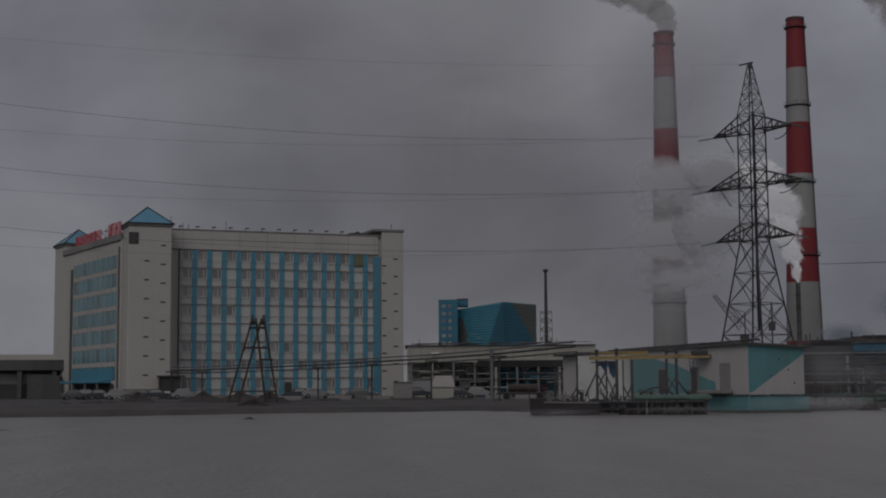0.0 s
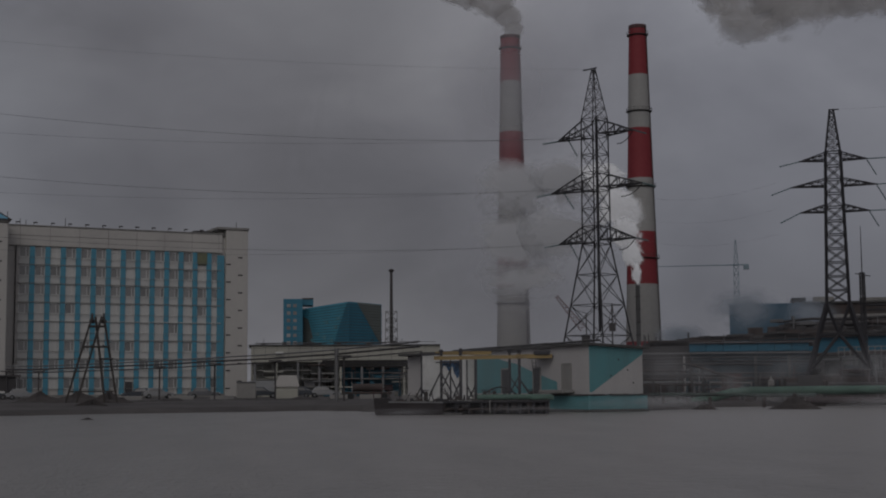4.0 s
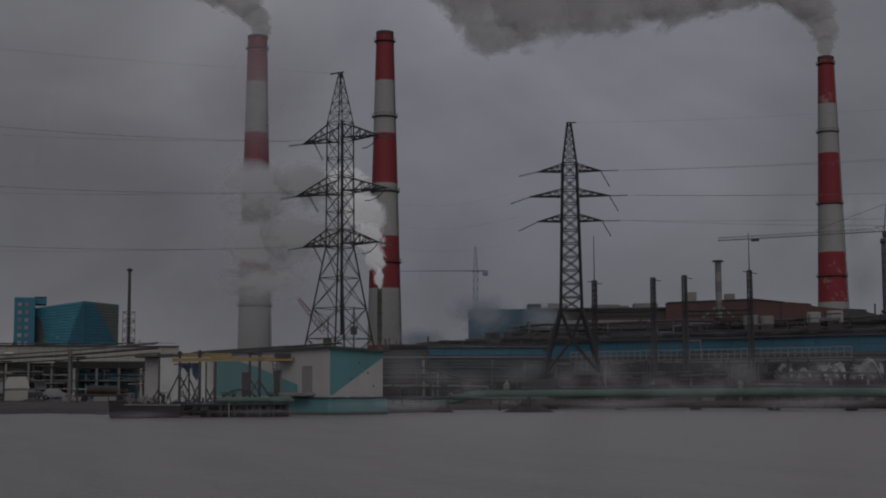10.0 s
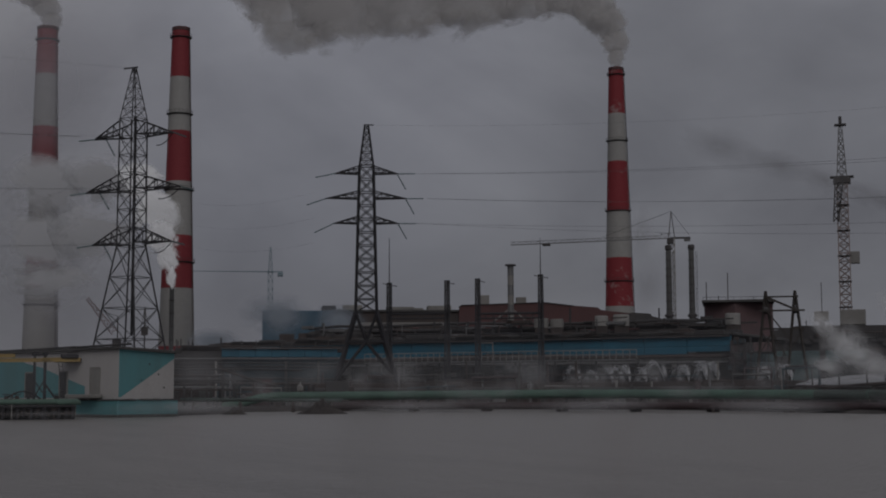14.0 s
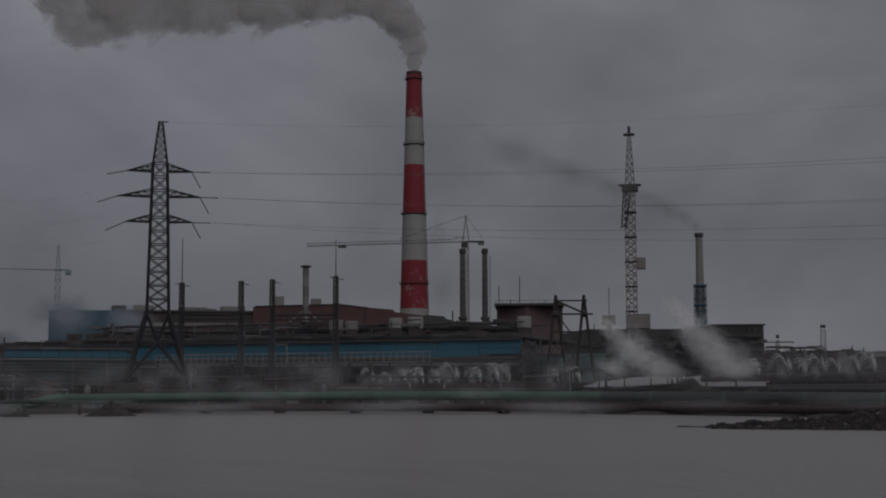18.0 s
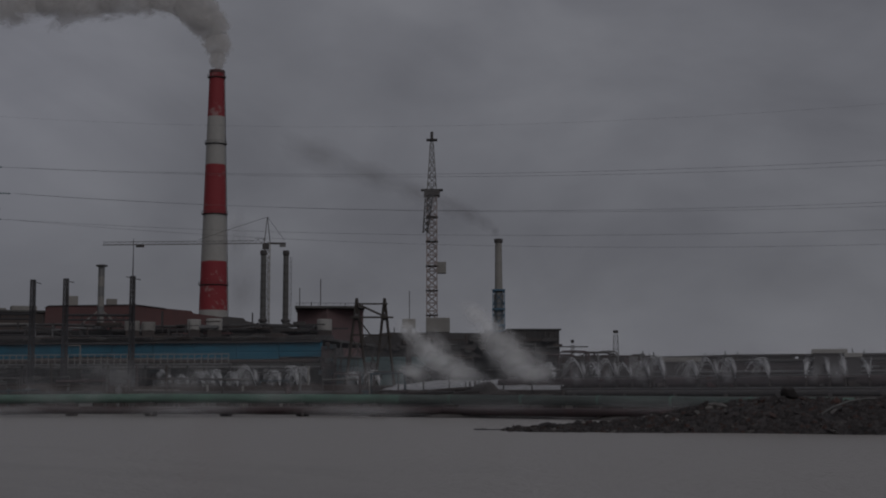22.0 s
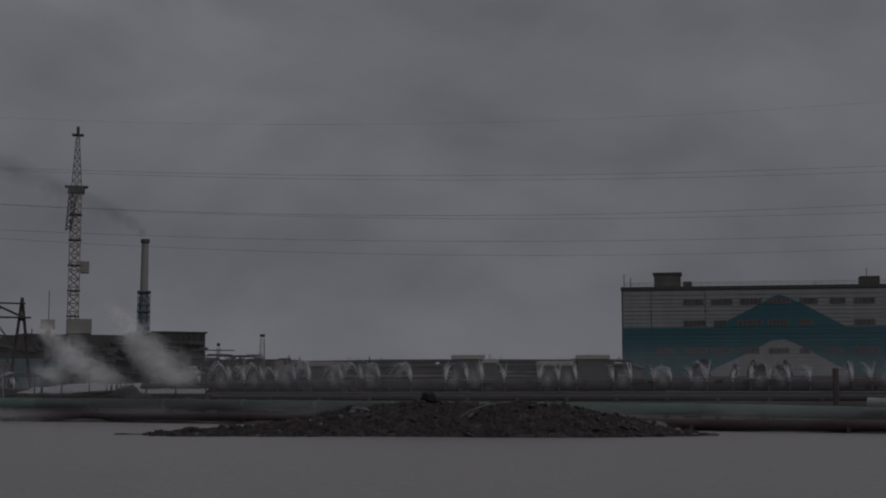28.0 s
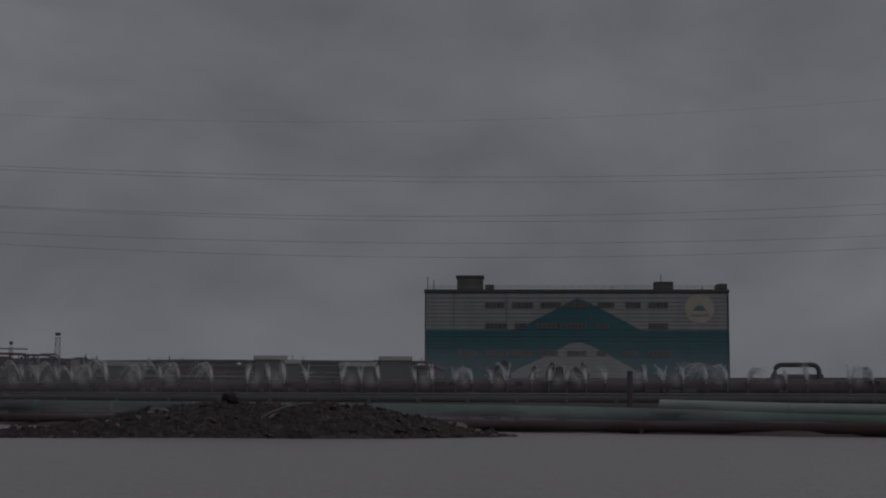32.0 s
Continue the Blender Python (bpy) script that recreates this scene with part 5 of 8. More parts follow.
    # solid black block standing in for the shadow beneath the deck
    part("underdeck", chamfered(x(-6.2), x(-10.6), 0.5, 2.8, -0.2, 0.85, 0.05), M_DARKEST, jetty)
    rnd = random.Random(12)
    for i in range(18):
        a = x(-6.3) + i * (x(-10.5) - x(-6.3)) / 18
        bar_part("brace", jetty, (a, 0.05, rnd.uniform(-0.1, 0.2)), (a + rnd.uniform(-0.6, 0.6), 0.05, 0.85), rnd.choice((0.05, 0.07, 0.1)), rnd.choice((M_PYLON, M_RUST)))
    for i in range(9):
        a = x(-6.3) + i * (x(-10.5) - x(-6.3)) / 8
        part("pile", tube(bmesh.new(), (a, 0.1, -1.2), (a, 0.1, 0.9), 0.11, None, 8), M_PYLON, jetty)
    for i in range(40):
        a, w = rnd.uniform(x(-4.3), x(-10.3)), rnd.uniform(0.1, 0.6)
        z0 = rnd.choice((0.05, 0.4, 0.98, 0.98, 0.98)) if a > x(-6.2) else 0.8
        part("scrap", chamfered(a, a + w, -0.2 + rnd.uniform(0, 0.5), 0.6, z0, z0 + rnd.uniform(0.05, 0.3), 0.02), rnd.choice((M_PYLON, M_RUST, M_PYLON, M_WOOD, M_SOOTWALL)), jetty)
    for i in range(34):
        a = rnd.uniform(x(-4.6), x(-10.3))
        bar_part("loose_bar", jetty, (a, 0.2, 0.9), (a + rnd.uniform(-0.9, 0.9), 0.5, 1.05 + rnd.uniform(0, 0.75)), rnd.choice((0.03, 0.045)), rnd.choice((M_PYLON, M_RUST, M_PYLON)))
    bar_part("mooring_stake", jetty, (x(-8.2), -0.3, -0.3), (x(-8.2), -0.3, 0.95), 0.06, M_CONCRETE)
    part("float", chamfered(x(-6.3), x(-7.1), -0.6, -0.2, -0.15, 0.12, 0.06), M_LOWERWALL, jetty)
    for az, zz, r, far in ((-7.7, 1.12, 0.17, 4.8), (-9.9, 1.06, 0.15, 1.4)):
        part("green_pipe", run(bmesh.new(), [(x(az), -0.1, zz), (x(az) + far, 0.0, zz)], r, 12), M_GREENPIPE, jetty, "green painted pipe on the deck")
    for az in (-5.6, -8.0, -8.4, -9.9):
        valve = part("valve", tube(bmesh.new(), (x(az), 0.7, 0.9), (x(az), 0.7, 1.5), 0.13, None, 10), M_RUST, jetty)
        part("hand_wheel", tube(bmesh.new(), (x(az), 0.7, 1.55), (x(az), 0.7, 1.6), 0.24, None, 14), M_PYLON, valve)
    post = facing("mooring_post", -4.55, 93.5, 0.9, "thin post with a crossbar beside the jetty", "post")
    bar_part("upright", post, (0, 0, 0), (0, 0, 2.1), 0.06, M_PYLON)
    bar_part("crossbar", post, (-0.1, 0, 2.1), (0.6, 0, 2.14), 0.07, M_PYLON)


build_gantry()


# ---- the plant behind the pipeline ----
def gable(bm, x0, x1, y0, y1, z0, z1):
    """A shed roof block with a low ridge along x."""
    ym = (y0 + y1) / 2
    v = [bm.verts.new(p) for p in ((x0, y0, z0), (x1, y0, z0), (x1, y1, z0), (x0, y1, z0), (x0, ym, z1), (x1, ym, z1))]
    for f in ((3, 2, 1, 0), (0, 1, 5, 4), (2, 3, 4, 5), (1, 2, 5), (3, 0, 4)):
        bm.faces.new([v[i] for i in f])
    return bm


def between(a, b):
    """The turn about z that lays local x along the way from a to b."""
    return math.degrees(math.atan2(b.y - a.y, b.x - a.x))


def build_blue_hall():
    a, b = pol(-15.9, 192, 0.55), pol(-36.75, 160, 0.55)
    ob = thing("blue_clad_hall", a, between(a, b), "long low hall with a blue clad upper wall", "building")
    L = (b - a).length
    part("lower_wall", chamfered(0, L, 0.4, 26, 0, 5.3, 0.05), M_LOWERWALL, ob)
    n = 14
    for i in range(n):
        part("wall_panel", chamfered(L * i / n + 0.02, L * (i + 1) / n - 0.02, 0.0, 0.5, 5.3 + 0.25 * math.sin(i), 7.25, 0.04), M_BLUEWALL, ob, "blue ribbed cladding panel")
    part("roof", chamfered(-0.5, L + 0.4, -0.3, 26, 7.25, 7.55, 0.05), M_ROOF, ob)
    part("gutter", boxed(-0.3, L, -0.5, -0.3, 7.05, 7.25), M_STEEL, ob)
    # strip of openings and pipes on the lower wall
    rnd = random.Random(11)
    for i in range(30):
        x = 1.5 + i * (L - 4) / 30
        if rnd.random() < 0.75:
            part("window" if i % 3 else "loading_door", boxed(x, x + 2.2, 0.3, 0.42, 2.6 if i % 3 else 0.0, 4.4), M_DARK if i % 2 else M_PANE, ob)
    for z, r, mat in ((4.9, 0.22, M_RUST), (4.2, 0.16, M_STEEL_GREY), (2.2, 0.25, M_RUST)):
        part("wall_pipe", run(bmesh.new(), [(0, -0.8, z), (L * 0.4, -0.9, z + 0.1), (L, -0.8, z)], r, 10), mat, ob)
    for i in range(18):
        x = 3 + i * (L - 5) / 17
        bar_part("pipe_post", ob, (x, -0.85, 0), (x, -0.85, 4.9), 0.16, M_STEEL)
    # white railed walkway
    x0, x1 = L * 0.36, L * 0.86
    part("walkway", chamfered(x0, x1, -3.2, -2.0, 4.5, 4.66, 0.03), M_STEEL_GREY, ob)
    k = 44
    for i in range(k + 1):
        x = x0 + (x1 - x0) * i / k
        bar_part("baluster", ob, (x, -3.15, 4.66), (x, -3.15, 5.7), 0.07, M_CONCRETE)
    for z in (5.7, 5.2):
        part("handrail", run(bmesh.new(), [(x0, -3.15, z), (x1, -3.15, z)], 0.05, 6), M_CONCRETE, ob)
    for i in range(8):
        x = x0 + (x1 - x0) * i / 7
        bar_part("walkway_post", ob, (x, -2.6, 0), (x, -2.6, 4.5), 0.2, M_STEEL)
    gate = bmesh.new()
    gx = x0 + (x1 - x0) * 0.45
    for dx in (0, 1.6):
        strut(gate, (gx + dx, -3.1, 4.66), (gx + dx, -3.1, 6.8), 0.1)
    strut(gate, (gx, -3.1, 6.8), (gx + 1.6, -3.1, 6.8), 0.1)
    part("gate_frame", gate, M_CONCRETE, ob)
    # roof clutter: low monitors, ducts, pipes, tanks
    for i in range(60):
        x = rnd.uniform(4, L - 6)
        w, h, y = rnd.uniform(1.5, 6.0), rnd.uniform(0.2, 0.7), rnd.uniform(2, 14)
        part("roof_unit", chamfered(x, x + w, y, y + 2, 7.55, 7.55 + h, 0.05), rnd.choice((M_STEEL, M_RUST, M_DARKROOF, M_STEEL)), ob)
    for i in range(110):
        x, w, h = rnd.uniform(0, L - 4), rnd.uniform(0.4, 4.0), rnd.uniform(0.02, 0.3)
        part("roof_scrap", chamfered(x, x + w, -0.42, 0.6, 7.3, 7.5 + h, 0.03), rnd.choice((M_STEEL, M_RUST, M_DARKROOF, M_SOOTWALL, M_ROOF)), ob)
    for i in range(60):
        x, w, z = rnd.uniform(0, L - 2), rnd.uniform(0.3, 2.0), rnd.uniform(0.6, 4.6)
        part("wall_box", chamfered(x, x + w, -0.5, 0.42, z, z + rnd.uniform(0.2, 1.0), 0.03), rnd.choice((M_STEEL, M_RUST, M_DARKROOF, M_LOWERWALL, M_GREYBLUE, M_CONCRETE)), ob)
    for i in range(36):
        x, z = rnd.uniform(0, L - 6), rnd.uniform(0.8, 4.8)
        part("wall_pipe", tube(bmesh.new(), (x, -1.2, z), (x + rnd.choice((0.0, 3.0, 5.0)), -1.2, z + rnd.uniform(-0.1, 1.2)), rnd.uniform(0.05, 0.14), None, 8), rnd.choice((M_STEEL, M_RUST, M_STEEL_GREY)), ob)
    return ob


build_blue_hall()


def build_west_wing():
    """Dim blue and grey sheds between the pump house and the blue hall."""
    d = 160
    ob = facing("grey_blue_shed", -14.3, d, 0.55, "low grimy grey and blue shed with dark roofs and gates", "building")
    x = lambda az: side(-14.3, az, d)
    z = lambda el: rise(el, d) - 0.55
    part("dark_bay", chamfered(0, x(-16.3), 1.0, 12, 0, z(1.62), 0.05), M_DARKROOF, ob)
    part("wall", chamfered(x(-16.3), x(-21.0), 0, 12, 0, z(1.38), 0.05), M_GREYBLUE, ob)
    n = 7
    for i in range(n):
        u = x(-16.25) + (x(-20.9) - x(-16.25)) * i / n
        part("blue_panel", chamfered(u, u + (x(-20.9) - x(-16.25)) / n - 0.04, -0.1, 0.1, z(1.38) + 0.01, z(1.72 - 0.04 * (i % 2)), 0.03), M_BLUEWALL, ob, "faded blue cladding panel")
    part("roof", gable(bmesh.new(), x(-16.25), x(-21.1), -0.4, 12.4, z(1.72), z(1.86)), M_ROOF, ob)
    part("gutter", boxed(0, x(-21.0), -0.35, -0.2, z(1.3), z(1.36)), M_STEEL_GREY, ob)
    rnd = random.Random(77)
    for i in range(26):
        u, w, h = rnd.uniform(0.3, x(-20.5)), rnd.uniform(1.0, 4.0), rnd.uniform(0.05, 0.4)
        part("roof_unit", chamfered(u, u + w, 3, 5, z(1.62), z(1.75) + h, 0.05), rnd.choice((M_RUST, M_STEEL, M_DARKROOF)), ob)
    for i in range(14):
        u = rnd.uniform(0.3, x(-20.8))
        bar_part("vent_pipe", ob, (u, 1.8, z(1.5)), (u, 1.8, z(1.7) + rnd.uniform(0.5, 1.5)), 0.12, M_STEEL)
    for az, w, z1, mat in ((-14.6, 2.0, 2.4, M_RUST), (-17.45, 2.3, 2.6, M_RUSTRED), (-18.9, 2.0, 2.4, M_DARK), (-15.4, 1.6, 2.2, M_LOWERWALL), (-19.7, 2.4, 2.2, M_RUST)):
        part("gate", chamfered(x(az), x(az) + w, -0.08 if az < -16.3 else 0.9, 0.05 if az < -16.3 else 1.1, 0, z1, 0.02), mat, ob)
    for az in (-16.02, -18.8, -20.1):
        bar_part("post", ob, (x(az), -1.0, 0), (x(az), -1.0, z(1.21)), 0.26, M_CONCRETE if az > -17 else M_LOWERWALL)
    for el, r, mat in ((1.12, 0.1, M_STEEL), (0.98, 0.07, M_RUST), (0.5, 0.12, M_STEEL), (0.3, 0.16, M_RUST)):
        part("wall_pipe", run(bmesh.new(), [(0.2, -0.9, z(el)), (x(-17.6), -0.9, z(el + 0.03)), (x(-20.9), -0.9, z(el - 0.02))], r, 8), mat, ob)
    far = facing("brown_roof_hall", -17.2, 205, 0.55, "low brown roofed hall behind the blue shed", "building")
    u = lambda az: side(-17.2, az, 205)
    v = lambda el: rise(el, 205) - 0.55
    part("body", prism(bmesh.new(), [(0, 0), (u(-22.6), 0), (u(-22.6), v(2.15)), (u(-20.2), v(2.22)), (u(-19.2), v(2.1)), (u(-18.2), v(1.98)), (u(-17.3), v(1.8)), (0, v(1.7))], 0, 14), M_RUST, far)
    for i in range(16):
        w = rnd.uniform(0.5, 2.4)
        q = rnd.uniform(u(-18.4), u(-22.2))
        part("roof_unit", chamfered(q, q + w, 2, 4, v(1.9), v(2.2) + rnd.uniform(0.0, 0.7), 0.05), rnd.choice((M_RUST, M_STEEL, M_DARKROOF)), far)
    rack = facing("pipe_rack", -14.7, 128, 0.4, "rack of dark and pale pipes beside the pump house", "pipe rack")
    w = side(-14.7, -21.5, 128)
    for z, mat, x1, r in ((3.3, M_STEEL, w * 0.7, 0.1), (2.75, M_RUST, 3.2, 0.11), (2.35, M_STEEL, 6.6, 0.14), (1.7, M_STEEL_GREY, 4.5, 0.1), (2.2, M_STEEL, 3.6, 0.1)):
        part("pipe", run(bmesh.new(), [(-0.8, 0, z), (x1 * 0.6, 0.05, z), (x1, 0, z - 0.08)], r, 8), mat, rack)
    part("pipe", run(bmesh.new(), [(3.4, -0.2, 3.3), (5.2, -0.5, 2.7), (7.0, -0.9, 2.1), (8.3, -1.2, 1.8)], 0.1, 8), M_RUST, rack)
    for x in (0.2, 3.6, 4.6, 7.0, 11.5):
        bar_part("post", rack, (x, 0, -0.3), (x, 0, 3.4 if x < 5 else 2.3), 0.22, M_STEEL)
    fill = facing("green_pipe_run", -14.9, 108, 0.5, "low pale green pipe on blocks beside the pump house", "pipe")
    part("pipe", run(bmesh.new(), [(-0.5, 0, 0.62), (5, 0.4, 0.58), (9, 1, 0.5), (12, 3, 0.5)], 0.14, 12), M_DIRTYPIPE, fill)
    for x in (0.5, 4, 8, 11):
        part("block", chamfered(x - 0.12, x + 0.12, x * 0.05, x * 0.05 + 0.5, -0.4, 0.42, 0.03), M_RUST, fill)
    for az, d, w, high in ((-16.8, 107, 1.0, 0.55), (-20.29, 107.0, 2.0, 1.12)):
        heap = facing("spoil_heap", az, d, 0.0, "heap of dark spoil at the water's edge", "heap", "spoil heaps")
        bm = bmesh.new()
        n, rings = 18, 6
        grid = [[bm.verts.new((w * k / rings * math.cos(6.2832 * i / n), 0.6 * w * k / rings * math.sin(6.2832 * i / n),
                              1.2 * high * (1 - k / rings) ** 1.2 * (0.8 + 0.4 * noise.noise(Vector((i * 0.7, k * 0.8, az)))))) for i in range(n)] for k in range(1, rings + 1)]
        top = bm.verts.new((0, 0, 1.12 * high))
        for i in range(n):
            bm.faces.new((top, grid[0][i], grid[0][(i + 1) % n]))
            for a, b in zip(grid, grid[1:]):
                bm.faces.new((a[i], b[i], b[(i + 1) % n], a[(i + 1) % n]))
        part("mound", bm, M_SHORE, heap)
    crate = facing("rusty_box_tank", -20.9, 124, 0.6, "dark rusty box tank beside the pipeline", "tank")
    part("body", chamfered(-1.05, 1.05, 0, 1.4, 0, 2.0, 0.05), M_STEEL, crate)


build_west_wing()


def build_far_halls():
    A0, D = -17.86, 470
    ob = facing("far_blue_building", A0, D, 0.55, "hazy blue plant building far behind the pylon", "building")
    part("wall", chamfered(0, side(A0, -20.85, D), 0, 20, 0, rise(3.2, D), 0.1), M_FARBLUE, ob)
    part("roof_house", chamfered(side(A0, -20.3, D), side(A0, -20.85, D), 2, 12, rise(3.2, D), rise(3.42, D), 0.1), M_STEEL, ob)
    D = 350
    ob = facing("smelter_hall", -20.8, D, 0.55, "long dark smelter hall with stepped roofs", "building")
    x = lambda az: side(-20.8, az, D)
    part("wall", chamfered(0, x(-25.9), 0, 30, 0, rise(3.25, D) - 0.8, 0.1), M_RUST, ob)
    part("roof", chamfered(-0.5, x(-25.9), -0.5, 30.5, rise(3.25, D) - 0.8, rise(3.34, D) - 0.8, 0.08), M_ROOF, ob)
    part("window_band", boxed(3, x(-25.6), -0.08, 0.05, 14, 15.4), M_PANE, ob)
    part("window_band", boxed(3, x(-25.6), -0.08, 0.05, 17.4, 18.2), M_CONCRETE, ob)
    for az, w, h in ((-21.1, 5, 1.6), (-22.9, 7, 1.2), (-23.6, 5, 0.9), (-24.6, 6, 1.5)):
        part("roof_vent", chamfered(x(az), x(az) + w, 3, 8, rise(3.3, D) - 0.8, rise(3.3, D) - 0.8 + h, 0.1), M_CONCRETE, ob)
    # the red brown hall with a roof that falls to the east
    ob2 = facing("red_brown_hall", -25.85, D, 0.55, "red brown clad hall with a sloping roof line", "building")
    x = lambda az: side(-25.85, az, D)
    z = lambda el: rise(el, D) - 0.55
    part("wall", prism(bmesh.new(), [(0, 0), (x(-33.6), 0), (x(-33.6), z(3.02)), (x(-31.6), z(3.26)), (x(-31.5), z(3.36)), (x(-30.5), z(3.44)), (x(-29.3), z(3.58)), (x(-25.95), z(3.48)), (0, z(3.4))], 0, 40), M_RUSTRED, ob2)
    part("roof_edge", prism(bmesh.new(), [(-0.2, z(3.4)), (x(-25.95), z(3.49)), (x(-29.3), z(3.59)), (x(-30.5), z(3.45)), (x(-30.5), z(3.42)), (x(-29.3), z(3.56)), (x(-25.95), z(3.46)), (-0.2, z(3.37))], -0.3, 0.0), M_STEEL, ob2)
    for az0, az1, e in ((-26.66, -27.1, 3.92), (-28.2, -28.62, 3.83)):
        part("roof_tank", chamfered(x(az0), x(az1), 3, 6, z(3.45), z(e), 0.15), M_CONCRETE, ob2)
    stack = facing("striped_stack", -27.96, 330, 0.55, "grey banded steel stack with a wide cap", "chimney")
    for k in range(8):
        part("section", turned(bmesh.new(), [(0.72, 12 + 2.3 * k), (0.72, 14.2 + 2.3 * k), (0.8, 14.22 + 2.3 * k), (0.8, 14.3 + 2.3 * k)], 14), M_STEEL_GREY if k % 2 else M_CONCRETE, stack)
    part("cap", turned(bmesh.new(), [(0.72, 30.3), (1.3, 30.4), (1.3, 30.7), (0.8, 30.8)], 14), M_STEEL, stack)
    part("foot", chamfered(-1.2, 1.2, -1.2, 1.2, 0, 12, 0.1), M_RUST, stack)
    part("stay", strut(bmesh.new(), (-0.7, 0, 20), (-5, 0, 16.5), 0.3), M_CONCRETE, stack)
    part("stay", strut(bmesh.new(), (0.7, 0, 20), (4.5, 0, 16.5), 0.3), M_CONCRETE, stack)


build_far_halls()


def build_mid_clutter():
    """Ducts, tanks and low roofs between the blue hall and the far halls."""
    rnd = random.Random(21)
    ob = thing("pipe_and_duct_bridge", pol(-19.5, 245, 0.55), between(pol(-19.5, 245), pol(-37, 215)), "tangle of ducts and pipes on dark steel frames", "pipe bridge")
    L = (pol(-37, 215) - pol(-19.5, 245)).length
    part("deck_wall", chamfered(0, L, 4, 10, 0, 9.6, 0.1), M_DARKROOF, ob)
    for z, r, mat in ((10.1, 0.55, M_RUST), (11.3, 0.35, M_STEEL), (8.9, 0.45, M_STEEL_GREY), (12.2, 0.22, M_STEEL)):
        pts = [(L * k / 12, 2 + rnd.uniform(-0.4, 0.4), z + rnd.uniform(-0.25, 0.25) - 0.5 * (k / 12)) for k in range(13)]
        part("duct", run(bmesh.new(), pts, r, 10), mat, ob)
    for i in range(16):
        x = 2 + i * (L - 4) / 15
        bar_part("frame_post", ob, (x, 1.5, 0), (x, 1.5, 12.0 + rnd.uniform(-0.8, 0.6)), 0.35, M_STEEL)
        bar_part("frame_beam", ob, (x, 1.5, 11.2), (x + (L - 4) / 15, 1.5, 11.2), 0.22, M_STEEL)
    for i in range(70):
        x, w, h = rnd.uniform(0, L - 9), rnd.uniform(2.0, 9.0), rnd.uniform(0.3, 1.6)
        part("duct_box", chamfered(x, x + w, 4.5 + rnd.uniform(0, 2), 8, 9.6, 9.6 + h, 0.08), rnd.choice((M_RUST, M_STEEL, M_DARKROOF, M_STEEL, M_SOOTWALL)), ob)
    for i in range(40):
        x, z = rnd.uniform(2, L - 6), rnd.uniform(6.5, 12.2)
        if i % 3:
            part("pipe", tube(bmesh.new(), (x, 1.2, z), (x + rnd.uniform(2, 7), 1.2 + rnd.uniform(-0.5, 0.5), z + rnd.uniform(-0.6, 0.4)), rnd.uniform(0.08, 0.25), None, 8), rnd.choice((M_STEEL, M_RUST, M_STEEL_GREY)), ob)
        else:
            part("vent_pipe", tube(bmesh.new(), (x, 2.6, 8), (x, 2.6, z + rnd.uniform(1, 2.5)), rnd.uniform(0.12, 0.3), None, 8), rnd.choice((M_STEEL, M_RUST, M_CONCRETE)), ob)
    for i in range(190):
        x, z = rnd.uniform(0.5, L - 3), rnd.uniform(6.2, 11.8)
        w, h, y = rnd.uniform(0.6, 5.0), rnd.uniform(0.1, 0.55), rnd.uniform(-2.5, 3.6)
        part("fitting", chamfered(x, x + w, y, y + 0.8, z, z + h, 0.04), rnd.choice((M_RUST, M_STEEL, M_DARKROOF, M_SOOTWALL, M_STEEL, M_STEEL_GREY, M_RUSTRED)), ob)
    for i in range(90):
        x, z = rnd.uniform(0.5, L - 5), rnd.uniform(6.0, 12.6)
        dx, dz = rnd.choice(((0.0, 2.0), (0.0, 1.4), (3.0, 0.1), (1.6, -1.2), (4.0, 0.0)))
        bar_part("strut", ob, (x, -2.7, z), (x + dx * rnd.uniform(0.6, 1.3), -2.7, z + dz * rnd.uniform(0.6, 1.2)), rnd.choice((0.12, 0.18, 0.26)), rnd.choice((M_STEEL, M_STEEL, M_RUST, M_STEEL_GREY)))
    for az0, az1, e0, e1, mat in ((-28.9, -29.5, 2.55, 2.9, M_CONCRETE), (-29.55, -30.1, 2.55, 2.86, M_CONCRETE), (-31.35, -31.9, 2.6, 2.98, M_WHITEPAINT), (-32.1, -32.75, 2.6, 3.02, M_WHITEPAINT), (-36.55, -37.15, 2.6, 3.02, M_WHITEPAINT)):
        d = 221 if az0 > -36 else 216
        t = facing("roof_tank", (az0 + az1) / 2, d, rise(e0, d) - 0.05, "pale round water tank among the plant roofs", "tank", "roof tanks")
        r = side(az0, az1, d) / 2
        part("shell", turned(bmesh.new(), [(r, 0), (r, rise(e1, d) - rise(e0, d)), (r * 0.93, rise(e1, d) - rise(e0, d) + 0.12)], 20), mat, t)
        part("stand", chamfered(-r * 0.9, r * 0.9, -r * 0.9, r * 0.9, -(rise(e0, d) - 0.6), 0, 0.1), M_RUST, t)
    ob = facing("round_roof_shed", -32.7, 290, 0.55, "dark shed with a rounded corrugated roof", "building")
    w = side(-32.7, -35.9, 290)
    prof = [(0, 0), (w, 0), (w, 13.9), (w * 0.98, 14.6), (w * 0.5, 15.3), (w * 0.3, 16.2), (w * 0.28, 16.7), (w * 0.04, 17.0), (0, 16.6)]
    part("wall", prism(bmesh.new(), prof, 0, 20), M_STEEL, ob)
    for i in range(14):
        bar_part("roof_rib", ob, (w * (i + 0.5) / 14, -0.1, 6), (w * (i + 0.5) / 14, -0.1, 13.8), 0.18, M_RUST)
